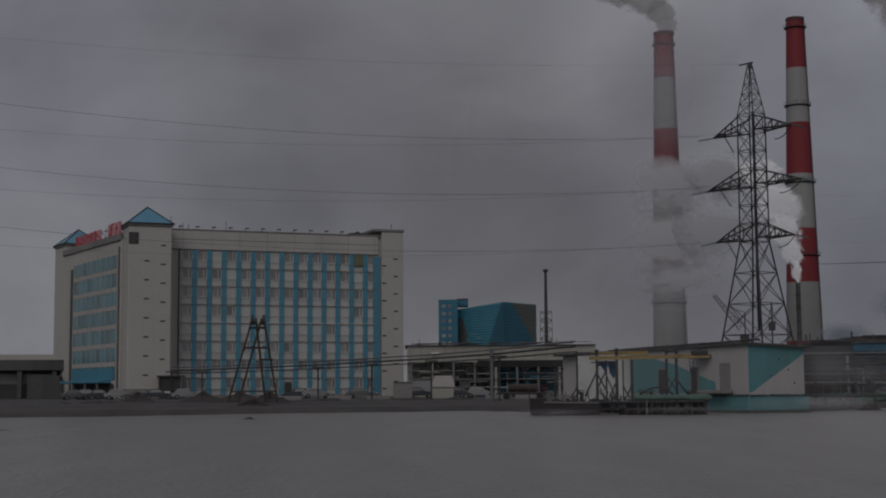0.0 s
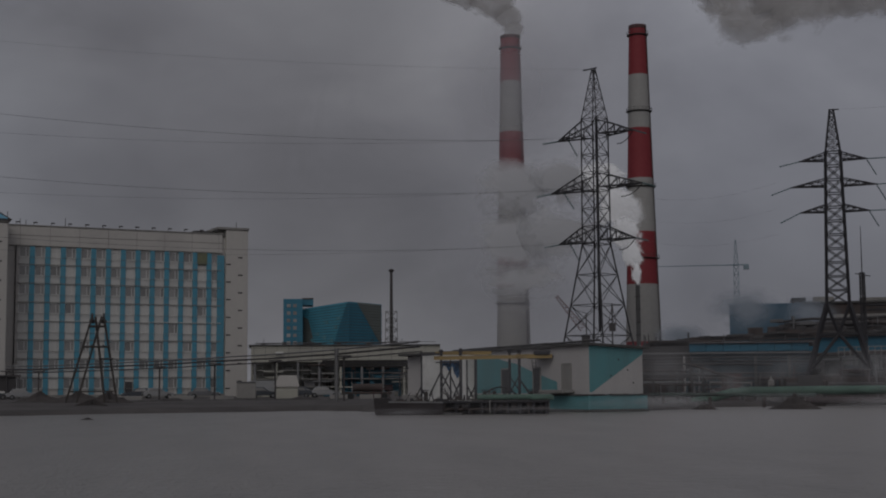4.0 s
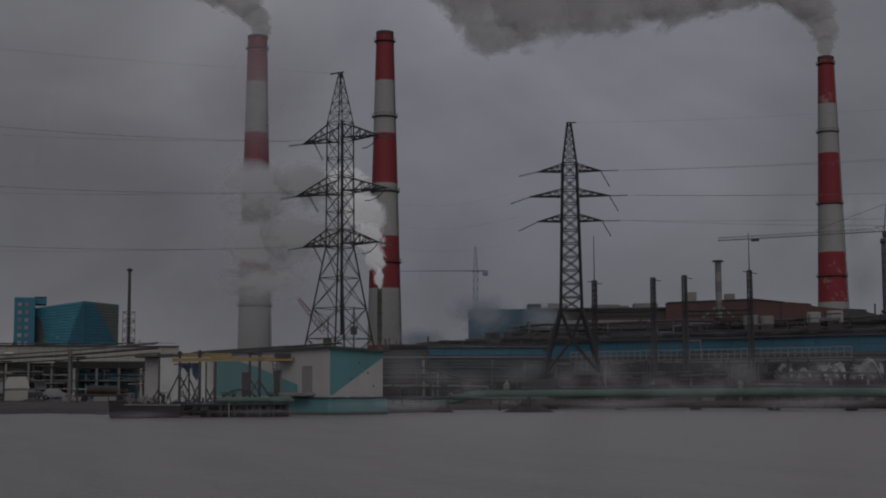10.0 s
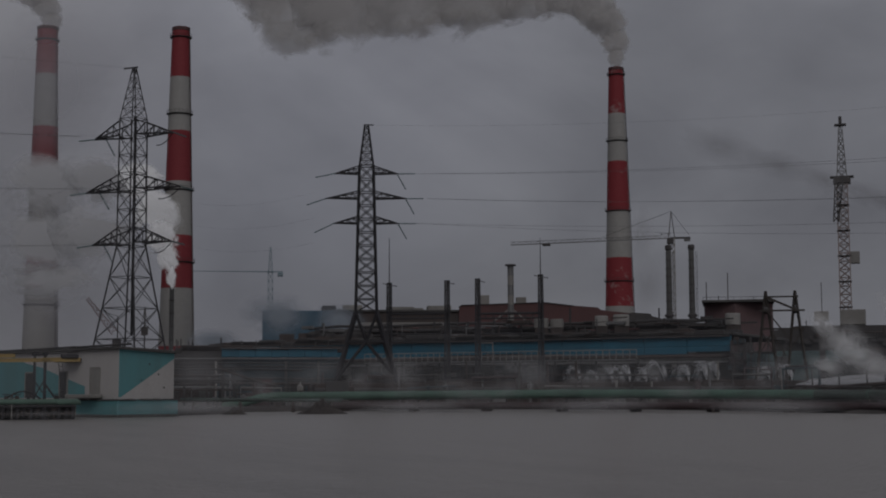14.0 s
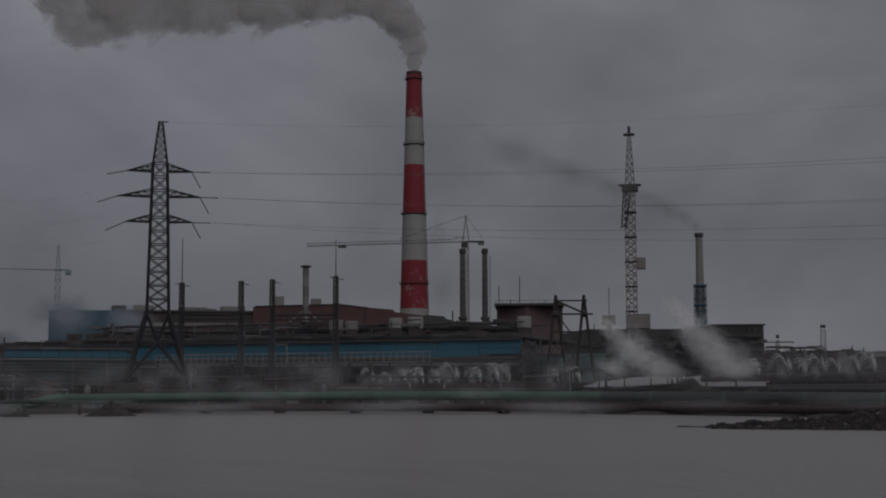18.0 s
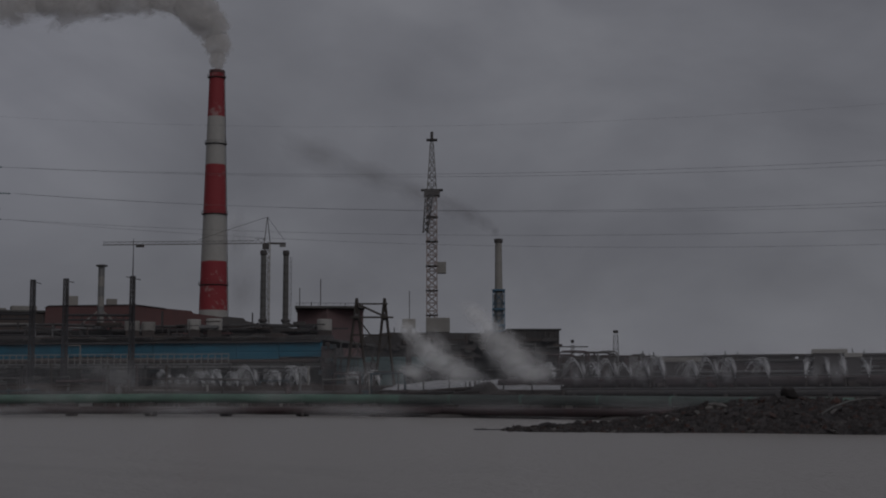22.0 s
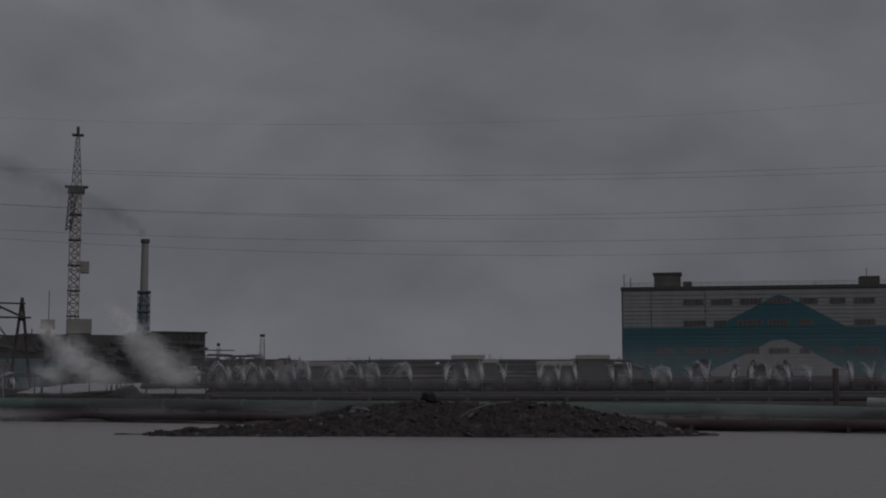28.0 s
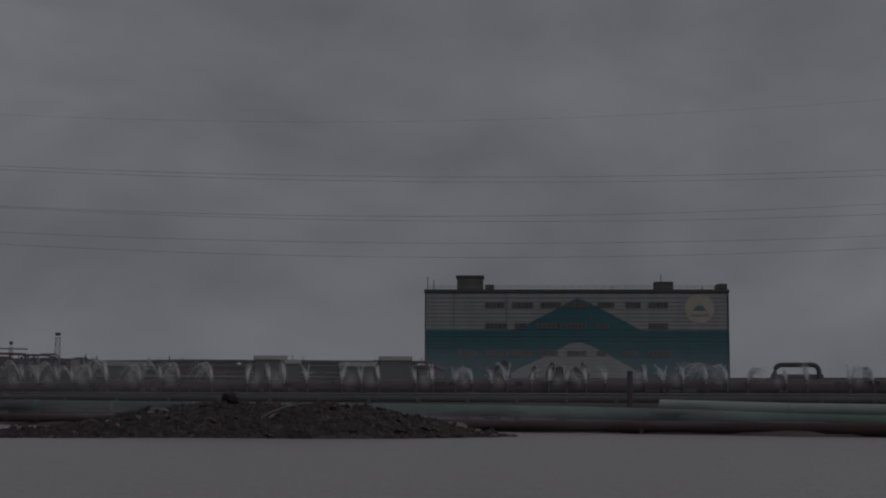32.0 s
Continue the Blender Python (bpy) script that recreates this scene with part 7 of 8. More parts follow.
# ---- jib, hoist mast and exhaust pipe behind the pump house ----
def build_yard_crane():
    d = 300
    ob = facing("yard_crane", -12.0, d, 0.55, "small distant lattice crane with a leaning jib", "crane")
    x = lambda az: side(-12.0, az, d)
    z = lambda el: rise(el, d) - 0.55
    jib = bmesh.new()
    n = 10
    for k in range(n):
        a = Vector((x(-12.02), 0, z(2.35))).lerp(Vector((x(-10.95), 0, z(3.7))), k / n)
        b = Vector((x(-12.02), 0, z(2.35))).lerp(Vector((x(-10.95), 0, z(3.7))), (k + 1) / n)
        o = Vector((0.5, 0, 0.42)) * (1 - 0.6 * k / n)
        strut(jib, a - o, b - o, 0.14), strut(jib, a + o, b + o, 0.14)
        strut(jib, a - o, b + o, 0.09), strut(jib, a + o, b - o, 0.09)
    stuff_part("jib", jib, M_RUSTRED, ob)
    part("body", chamfered(x(-11.95), x(-12.3), -1, 1, 0, z(2.1), 0.1), M_STEEL, ob)
    bar_part("mast", ob, (x(-12.15), 0, z(2.0)), (x(-12.15), 0, z(3.0)), 0.25, M_STEEL)
    part("tie_rod", strut(bmesh.new(), (x(-12.15), 0, z(3.0)), (x(-11.3), 0, z(3.25)), 0.1), M_STEEL, ob)
    ob = facing("hoist_mast", -13.2, d, 0.55, "distant mast with a dark hanging winch box", "mast")
    bar_part("mast", ob, (0, 0, 0), (0, 0, z(3.38)), 0.3, M_STEEL)
    for u in (-0.9, 0.9):
        bar_part("stay", ob, (u, 0, z(2.5)), (0, 0, z(3.3)), 0.12, M_STEEL)
    part("winch_box", chamfered(-0.7, 0.7, -0.6, 0.6, z(2.25), z(2.58), 0.08), M_STEEL, ob)
    d = 480
    ob = facing("exhaust_pipe", -14.245, d, 0.55, "dark exhaust pipe steaming in front of the middle chimney", "pipe")
    part("pipe", turned(bmesh.new(), [(0.75, 0), (0.75, rise(4.2, d) - 0.55)], 16), M_LOWERWALL, ob)
    for k in range(5):
        part("joint_ring", turned(bmesh.new(), [(0.76, 14 + 4.4 * k), (0.9, 14.1 + 4.4 * k), (0.9, 14.4 + 4.4 * k), (0.76, 14.5 + 4.4 * k)], 16), M_STEEL, ob)


build_yard_crane()


# ---- the pipelines along the bank ----
BANK = ((-18.6, 123.0, 1.66), (-24.0, 120.0, 1.72), (-30.0, 116.0, 1.80), (-36.0, 112.0, 1.74), (-42.0, 107.0, 1.68), (-48.0, 100.0, 1.62),
        (-54.0, 94.0, 1.52), (-60.0, 89.0, 1.47), (-66.0, 85.5, 1.43), (-72.0, 82.5, 1.29), (-78.0, 80.8, 1.03), (-84.0, 80.0, 0.92), (-90.0, 80.0, 0.88))


def shore_pipe(az):
    """A place on the low pipe that follows the water's edge."""
    d = float(np.interp(-az, [-b[0] for b in BANK], [b[1] for b in BANK])) - 2.6
    if az < -40:
        d = min(d, 69.5 / math.sin(radians(-az)))
    return pol(az, d, 0.48 - 0.12 * smooth(44, 66, -az))


def build_green_pipe():
    line = [pol(az, d, top - 0.38) for az, d, top in BANK]
    ob = thing("green_pipeline", (0, 0, 0), 0, "thick green painted pipeline on low supports along the bank", "pipeline")
    head = [line[0] + Vector((-4.5, 2.0, -0.9)), line[0] + Vector((-3.0, 1.0, -0.55)), line[0] + Vector((-1.5, 0.3, -0.1))]
    pts = []
    for a, b in zip(line, line[1:]):
        pts += [a.lerp(b, k / 3) for k in range(3)]
    pts = head + pts + [line[-1]]
    for first, last, mat in ((0, 15, M_GREENPIPE), (14, 23, M_DIRTYPIPE), (22, len(pts), M_GREENPIPE)):
        part("pipe", run(bmesh.new(), pts[first:last], 0.37, 20), mat, ob, "dull soot-stained green pipe" if mat is M_DIRTYPIPE else "")
    for a, b in zip(line, line[1:]):
        n = max(1, round((b - a).length / 6))
        for k in range(n):
            p, w = a.lerp(b, k / n), (b - a).normalized()
            part("joint_band", tube(bmesh.new(), p - w * 0.09, p + w * 0.09, 0.40, None, 20), M_GREENPIPE, ob)
            m = Matrix.Translation((p.x, p.y, 0)) @ pose(0, 0, 0, 0, 0, math.degrees(math.atan2(w.y, w.x)))
            s = part("support", chamfered(-0.35, 0.35, -0.5, 0.5, -0.6, p.z - 0.33, 0.04), M_RUST, ob)
            s.matrix_basis = m
    # a rusty pipe lower down, nearer the water
    low = thing("rusty_pipeline", (0, 0, 0), 0, "low maroon rusty pipeline just above the waterline", "pipeline")
    part("pipe", run(bmesh.new(), [shore_pipe(-20.7 - 1.05 * k) for k in range(67)], 0.29, 14), M_REDPIPE, low)
    for az, d, top in BANK[1:]:
        part("support", chamfered(-0.12, 0.12, -0.3, 0.3, -0.6, 0.3, 0.03), M_RUST, low).matrix_basis = pose(*pol(az, math.hypot(*shore_pipe(az)[:2]), 0), 0, 0, az)
    rnd = random.Random(3)
    for i in range(16):
        az = -22 - i * 3.7 + rnd.uniform(-1, 1)
        d = np.interp(-az, [-b[0] for b in BANK], [b[1] for b in BANK])
        slab = facing("bank_slab", az, d - 1.5, 0.25, "dirty broken concrete slab on the bank", "slab", "bank slabs")
        part("block", chamfered(-rnd.uniform(1.2, 2.6), rnd.uniform(1.2, 2.6), 0, 1.2, 0.05, 0.3, 0.05), M_LOWERWALL, slab)


build_green_pipe()

RACK = ((-20.0, 138.0), (-26.0, 134.0), (-32.0, 129.0), (-38.0, 122.0), (-44.0, 113.0), (-50.0, 105.5), (-56.0, 99.5), (-62.0, 95.5), (-68.0, 93.0), (-74.0, 91.5), (-80.0, 91.0), (-90.0, 92.0))


def build_spray_mains():
    ob = thing("spray_main", (0, 0, 0), 0, "bundle of dark rust red water mains feeding the spray nozzles", "pipeline")
    east = [(az, d) for az, d in RACK if az <= -44]
    part("main", run(bmesh.new(), [pol(az, d, 2.55) for az, d in east], 0.38, 16), M_MAIN, ob)
    for i in range(40):
        az = -45 - i * 1.05
        d = float(np.interp(-az, [-r[0] for r in RACK], [r[1] for r in RACK]))
        w = side(az + 0.05, az - 0.05, d)
        part("flange", tube(bmesh.new(), (-w, 0, 2.55), (w, 0, 2.55), 0.44, None, 16), M_RUST, ob).matrix_basis = pose(*pol(az, d, 0), 0, 0, az)
    part("main", run(bmesh.new(), [pol(az, d - 1.6, 1.75) for az, d in RACK], 0.26, 12), M_STEEL, ob)
    part("main", run(bmesh.new(), [pol(az, d - 2.6, 1.25) for az, d in RACK], 0.3, 12), M_RUST, ob)
    # two thin pale pipes added as highlight lines along the big mains
    part("main", run(bmesh.new(), [pol(az, d - 0.6, 2.98) for az, d in east], 0.05, 8), M_STEEL_GREY, ob)
    part("main", run(bmesh.new(), [pol(az, d - 0.8, 2.1) for az, d in east], 0.06, 8), M_STEEL_GREY, ob)
    rnd = random.Random(66)
    for i in range(70):
        az = rnd.uniform(-45, -86)
        d = float(np.interp(-az, [-r[0] for r in RACK], [r[1] for r in RACK]))
        w, z = rnd.uniform(0.1, 0.5), rnd.choice((1.3, 1.9, 2.2, 2.7))
        part("fitting", chamfered(-w, w, -0.6, -0.3, z, z + rnd.uniform(0.1, 0.35), 0.03), rnd.choice((M_STEEL, M_RUST, M_RUSTRED, M_LOWERWALL)), ob).matrix_basis = pose(*pol(az, d, 0), 0, 0, az)
    for i in range(34):
        az = -21 - i * 2.0
        d = float(np.interp(-az, [-r[0] for r in RACK], [r[1] for r in RACK]))
        st = part("trestle", chamfered(-0.14, 0.14, -2.9, 1.2, -0.2, 1.45, 0.03), M_STEEL, ob)
        st.matrix_basis = pose(*pol(az, d, 0.3), 0, 0, az)
        if az < -44:
            st = part("trestle", chamfered(-0.16, 0.16, -0.4, 0.4, 0, 1.9, 0.03), M_RUST, ob)
            st.matrix_basis = pose(*pol(az, d, 0.3), 0, 0, az)
    part("standpipe", tube(bmesh.new(), pol(-71.55, 83.6, 0.3), pol(-71.56, 83.6, 3.42), 0.17, None, 10), M_REDPIPE, ob, "dark maroon standpipe")
    # dark wall of plant behind the mains
    wall = thing("retaining_wall", (0, 0, 0), 0, "dark stained retaining wall behind the spray mains", "wall", kind="structure")
    for (az0, d0), (az1, d1) in zip(RACK, RACK[1:]):
        if az1 < -74:
            break
        a, b = pol(az0, d0 + 6, 0.3), pol(az1, d1 + 6, 0.3)
        seg = part("wall_panel", chamfered(0, (b - a).length - 0.02, 0, 0.5, 0, 2.6 if az0 < -40 else 2.2, 0.04), M_RUST, wall)
        seg.matrix_basis = pose(*a, 0, 0, between(a, b))


build_spray_mains()


def build_pipe_yard():
    """The cluttered strip between the green pipeline and the halls."""
    ob = thing("pipe_yard", (0, 0, 0), 0, "dark yard of short pipes, posts, valves and boxes behind the pipeline", "pipework")
    rnd = random.Random(37)
    for i in range(150):
        az = rnd.uniform(-15.6, -39.5)
        d = float(np.interp(-az, [-r[0] for r in RACK], [r[1] for r in RACK])) + rnd.uniform(-7, 14) if az < -20 else rnd.uniform(126, 150)
        at = pose(*pol(az, d, 0.3), 0, 0, az + rnd.uniform(-15, 15))
        mat = rnd.choice((M_STEEL, M_RUST, M_RUST, M_MAIN, M_LOWERWALL, M_GREYBLUE, M_STEEL_GREY, M_CONCRETE))
        kind = i % 4
        if kind == 0:
            h, w = rnd.uniform(0.8, 3.0), rnd.uniform(0.3, 1.4)
            part("box", chamfered(-w / 2, w / 2, -0.4, 0.4, 0, h * 0.6, 0.04), mat, ob).matrix_basis = at
        elif kind == 1:
            h = rnd.uniform(1.5, 4.2)
            part("post", tube(bmesh.new(), (0, 0, 0), (rnd.uniform(-0.2, 0.2), 0, h), rnd.uniform(0.05, 0.12), None, 6), mat, ob).matrix_basis = at
        elif kind == 2:
            z, w = rnd.uniform(0.9, 3.2), rnd.uniform(1.0, 4.0)
            part("pipe", run(bmesh.new(), [(-w, 0, 0), (-w, 0, z), (w, 0, z + rnd.uniform(-0.2, 0.2)), (w, 0, 0)], rnd.uniform(0.06, 0.14), 8), mat, ob).matrix_basis = at
        else:
            h = rnd.uniform(1.0, 2.6)
            part("valve", turned(bmesh.new(), [(0.14, 0), (0.14, h * 0.6), (0.3, h * 0.65), (0.3, h * 0.85), (0.1, h * 0.9), (0.1, h)], 10), mat, ob).matrix_basis = at


build_pipe_yard()


def spray(kind, seed):
    """A nozzle's thrown water: a tight jet that opens into fine curved strands and falls back in a curtain."""
    rnd = random.Random(seed)
    bm = bmesh.new()
    for i in range(70 if kind == "hook" else 48 if kind != "arch" else 26):
        if kind == "fan":
            vx, vz = rnd.gauss(-0.3, 0.35), rnd.uniform(3.4, 5.2)
        elif kind == "vee":
            vx, vz = (rnd.gauss(-0.75, 0.15) if i % 3 else rnd.gauss(0.5, 0.1)), rnd.uniform(3.6, 5.4)
        elif kind == "hook":
            vx, vz = -abs(rnd.gauss(0.35, 0.75)), rnd.uniform(3.9, 5.1)
        else:
            vx, vz = rnd.gauss(-1.45, 0.12), rnd.gauss(4.6, 0.2)
        vy = rnd.uniform(-0.4, 0.4)
        T = 2 * vz / 9.8 * (rnd.uniform(0.4, 0.95) if kind == "hook" else rnd.uniform(0.25, 0.6) if kind != "arch" else rnd.uniform(0.6, 1.0))
        drift = rnd.uniform(-0.9, 0.0) if kind != "arch" else 0.0
        pts = [Vector((vx * t + drift * t * t, vy * t, vz * t - 4.9 * t * t)) for t in (T * k / 7 for k in range(8))]
        run(bm, pts, rnd.uniform(0.003, 0.008), 3)
    return bm


M_DROPS = surface("white_water_drops", (0.6, 0.605, 0.62), (0.42, 0.425, 0.44), 2.0, 0.5, bump=0.0)


SPRAY_SPOTS = []


def build_sprays():
    meshes = [mesh_of(spray(k, s), "thrown_water", M_DROPS) for k, s in (("fan", 1), ("vee", 2), ("fan", 3), ("arch", 4), ("fan", 5), ("hook", 6), ("hook", 7))]
    nozzle = mesh_of(turned(bmesh.new(), [(0.09, -0.5), (0.08, 0.0), (0.05, 0.06)], 8), "nozzle", M_RUST)
    rnd = random.Random(8)
    spots = [(-30.75, 1.1), (-31.45, 0.85), (-32.05, 0.95), (-32.45, 1.0), (-32.75, 1.1), (-33.4, 0.95), (-34.15, 1.35), (-35.1, 1.05), (-35.8, 1.25), (-36.25, 1.2), (-38.25, 0.9), (-39.1, 1.0)]
    for az in (-46.2, -47.4, -48.0, -48.7, -49.3, -50.0, -50.6, -51.9, -52.7, -53.4, -54.7, -56.1, -57.0, -57.6, -58.5, -59.9, -60.7, -61.4, -62.9, -63.6, -64.5, -65.2, -66.0, -66.6,
               -67.6, -68.3, -69.0, -69.8, -70.6, -72.2, -72.9, -73.7, -74.6, -75.4, -76.2, -77.7, -78.5, -80.1, -81.0):
        spots.append((az, rnd.uniform(0.8, 1.1) * (0.78 if az < -62 else 1.0)))
    for i, (az, size) in enumerate(spots):
        d = float(np.interp(-az, [-r[0] for r in RACK], [r[1] for r in RACK])) + (14 if az > -40 else -0.6)
        z = 2.72 if az < -44 else 2.4
        ob = thing("spray_nozzle", pol(az, d, z), az + rnd.uniform(-25, 25), "spray nozzle throwing a white fan of water", "fountain", "spray nozzles")
        placed("nozzle", nozzle, ob, Matrix())
        flip = 1 if az > -56 else rnd.choice((1, 1, 1, -1))
        placed("thrown_water", meshes[rnd.choice((5, 5, 6, 3)) if az > -56 else rnd.choice((0, 1, 2, 4, 5))], ob, Matrix.Diagonal((flip * size * (1.15 if az > -62 else 1.6), size, size * 1.3, 1)))
        SPRAY_SPOTS.append((az, d, z, size, flip))


build_sprays()


# ---- low buildings on the eastern skyline ----
def build_east_skyline():
    a, b = pol(-46.4, 150, 0.55), pol(-63.6, 140, 0.55)
    ob = thing("low_plant_building", a, between(a, b), "long low dark plant building with pipes on its roof", "building")
    L = (b - a).length
    part("wall", chamfered(0, L, 0, 16, 0, 4.35, 0.08), M_MAIN, ob)
    part("roof", chamfered(-0.3, L + 0.3, -0.4, 16.4, 4.35, 4.6, 0.05), M_ROOF, ob)
    rnd = random.Random(4)
    part("roof_pipe", run(bmesh.new(), [(L * k / 14, -0.2, 4.9 + rnd.uniform(-0.06, 0.06)) for k in range(15)], 0.16, 8), M_STEEL, ob)
    part("wall_pipe", run(bmesh.new(), [(0, -0.5, 3.4), (L, -0.5, 3.3)], 0.14, 8), M_STEEL_GREY, ob)
    for i in range(80):
        x, w, h = rnd.uniform(0, L - 3), rnd.uniform(0.3, 2.2), rnd.uniform(0.08, 0.4)
        part("roof_unit", chamfered(x, x + w, 0.5, 1.6, 4.6, 4.62 + h, 0.03), rnd.choice((M_STEEL, M_RUST, M_DARKROOF, M_MAIN)), ob)
    for i in range(30):
        x, z = rnd.uniform(0, L - 6), rnd.uniform(2.2, 4.5)
        part("wall_pipe", tube(bmesh.new(), (x, -0.4, z), (x + rnd.uniform(2, 9), -0.4, z + rnd.uniform(-0.1, 0.1)), rnd.uniform(0.04, 0.12), None, 8), rnd.choice((M_STEEL, M_RUST, M_STEEL_GREY, M_MAIN)), ob)
    for i in range(40):
        x, w, z = rnd.uniform(0, L - 2), rnd.uniform(0.3, 1.6), rnd.uniform(1.2, 3.6)
        part("wall_box", chamfered(x, x + w, -0.5, 0.05, z, z + rnd.uniform(0.3, 0.9), 0.03), rnd.choice((M_STEEL, M_RUST, M_DARKROOF, M_LOWERWALL)), ob)
    for i in range(22):
        x = rnd.uniform(0, L)
        bar_part("roof_post", ob, (x, 0.3, 4.6), (x + rnd.uniform(-0.2, 0.2), 0.3, 4.9 + rnd.uniform(0.1, 0.7)), 0.07, M_STEEL)
    for az0, az1, e0, e1, mat in ((-46.5, -50.2, 1.3, 1.55, M_STEEL), (-50.55, -52.0, 0.9, 1.46, M_CONCRETE), (-56.4, -57.65, 1.2, 1.76, M_WHITEPAINT), (-57.65, -58.2, 1.2, 1.6, M_WHITEPAINT),
                                  (-59.9, -61.2, 1.0, 1.5, M_WHITEPAINT), (-61.45, -62.7, 1.05, 1.76, M_WHITEPAINT)):
        d = 138
        s = facing("roof_shed", az0, d, rise(e0, d) - 1.2, "small pale shed on the plant roof" if mat is not M_STEEL else "dark pipe bridge on the plant roof", "shed", "roof sheds")
        w, h = side(az0, az1, d), rise(e1, d) - rise(e0, d) + 1.2
        part("wall", chamfered(0, w, 0, 3, -(rise(e0, d) - 1.8), h - 0.45, 0.05), M_DARKROOF, s)
        part("top", chamfered(-0.15, w + 0.15, -0.15, 3.2, h - 0.45, h, 0.05), mat, s)
    for az in (-53.0, -53.5, -56.45):
        rod = facing("aerial_rod", az, 140, 4.6, "short aerial on the plant roof", "aerial", "roof aerials")
        bar_part("rod", rod, (0, 0, 0), (0, 0, 1.2), 0.08, M_STEEL)
    work = thing("roof_pipework", (0, 0, 0), 0, "tangle of dark pipes and boxes on the plant roof", "pipework")
    for i in range(46):
        az, d2 = rnd.uniform(-46.3, -50.3), rnd.uniform(131, 137)
        at = pose(*pol(az, d2, 0.5), 0, 0, az)
        top = rise(rnd.uniform(1.15, 1.75), d2) - 0.5
        mat = rnd.choice((M_STEEL, M_RUST, M_DARKROOF, M_MAIN, M_STEEL_GREY))
        w = rnd.uniform(0.3, 1.6)
        if i % 3 == 0:
            part("box", chamfered(-w / 2, w / 2, 0, 0.8, 0, top - 0.3, 0.04), mat, work).matrix_basis = at
        elif i % 3 == 1:
            part("pipe", run(bmesh.new(), [(-w, 0, 0), (-w, 0, top - 0.2), (-w * 0.7, 0, top), (w * 0.7, 0, top), (w, 0, top - 0.2), (w, 0, 0)], rnd.uniform(0.06, 0.13), 8), mat, work).matrix_basis = at
        else:
            part("post", strut(bmesh.new(), (0, 0, 0), (0, 0, top + 0.2), 0.1), mat, work).matrix_basis = at
    # beyond the big hall: low pipes and the tall expansion loop
    a, b = pol(-63.6, 130, 0.55), pol(-92, 125, 0.55)
    ob = thing("low_pipe_bank", a, between(a, b), "low bank of dark pipes on sleepers", "pipe bank")
    L = (b - a).length
    part("bank", chamfered(0, L, 0, 5, 0, 2.4, 0.1), M_STEEL, ob)
    for z, r in ((2.7, 0.25), (3.0, 0.14)):
        part("pipe", run(bmesh.new(), [(0, 0.4, z), (L, 0.4, z)], r, 10), M_RUST, ob)
    d = 104
    loop = facing("expansion_loop", -78.1, d, 0.55, "dark insulated pipe bent up into a tall square loop", "pipe")
    hw = side(-77.25, -78.95, d) / 2
    z1 = rise(1.42, d) - 0.55
    c = 0.5
    pts = [(-hw, 0, 0.0), (-hw, 0, z1 - c)] + [(-hw + c - c * math.cos(t), 0, z1 - c + c * math.sin(t)) for t in (0.4, 0.8, 1.2)] + [(-hw + c, 0, z1), (hw - c, 0, z1)] + \
          [(hw - c + c * math.sin(t), 0, z1 - c + c * math.cos(t)) for t in (0.4, 0.8, 1.2)] + [(hw, 0, z1 - c), (hw, 0, 0.0)]
    part("pipe", run(bmesh.new(), pts, 0.17, 14), M_PYLON, loop)
    for u in (-hw, hw):
        part("sleeve", tube(bmesh.new(), (u, 0, 0), (u, 0, 2.7), 0.26, None, 14), M_PYLON, loop)
    part("cross_pipe", run(bmesh.new(), [(-hw - 0.3, 0.3, 2.75), (hw + 0.3, 0.3, 2.75)], 0.32, 12), M_STEEL, loop)
    part("cross_pipe", run(bmesh.new(), [(-hw - 0.3, -0.3, 1.9), (hw + 0.3, -0.3, 1.9)], 0.4, 12), M_RUST, loop)
    pale = thing("pale_insulated_pipe", (0, 0, 0), 0, "pale greenish insulated pipe with lap joints behind the green pipeline", "pipe")
    line = [pol(-72.75, 85.0, 1.42), pol(-78, 83.4, 1.24), pol(-84, 82.6, 1.16), pol(-90, 82.6, 1.1)]
    part("jacket", run(bmesh.new(), line, 0.36, 16), surface("faded_pale_green_jacket", (0.25, 0.285, 0.265), (0.18, 0.21, 0.195), 0.5, 0.8, streak=True), pale)
    for k in range(14):
        p = pol(-73.4 - k * 1.1, float(np.interp(73.4 + k * 1.1, [72.9, 78, 84, 90], [85, 83.4, 82.6, 82.6])), float(np.interp(73.4 + k * 1.1, [72.9, 78, 84, 90], [1.415, 1.24, 1.16, 1.1])))
        q = pol(-73.45 - k * 1.1, float(np.interp(73.45 + k * 1.1, [72.9, 78, 84, 90], [85, 83.4, 82.6, 82.6])), float(np.interp(73.45 + k * 1.1, [72.9, 78, 84, 90], [1.415, 1.24, 1.16, 1.1])))
        part("lap_joint", tube(bmesh.new(), p, q, 0.375, None, 14), M_STEEL_GREY, pale)


build_east_skyline()


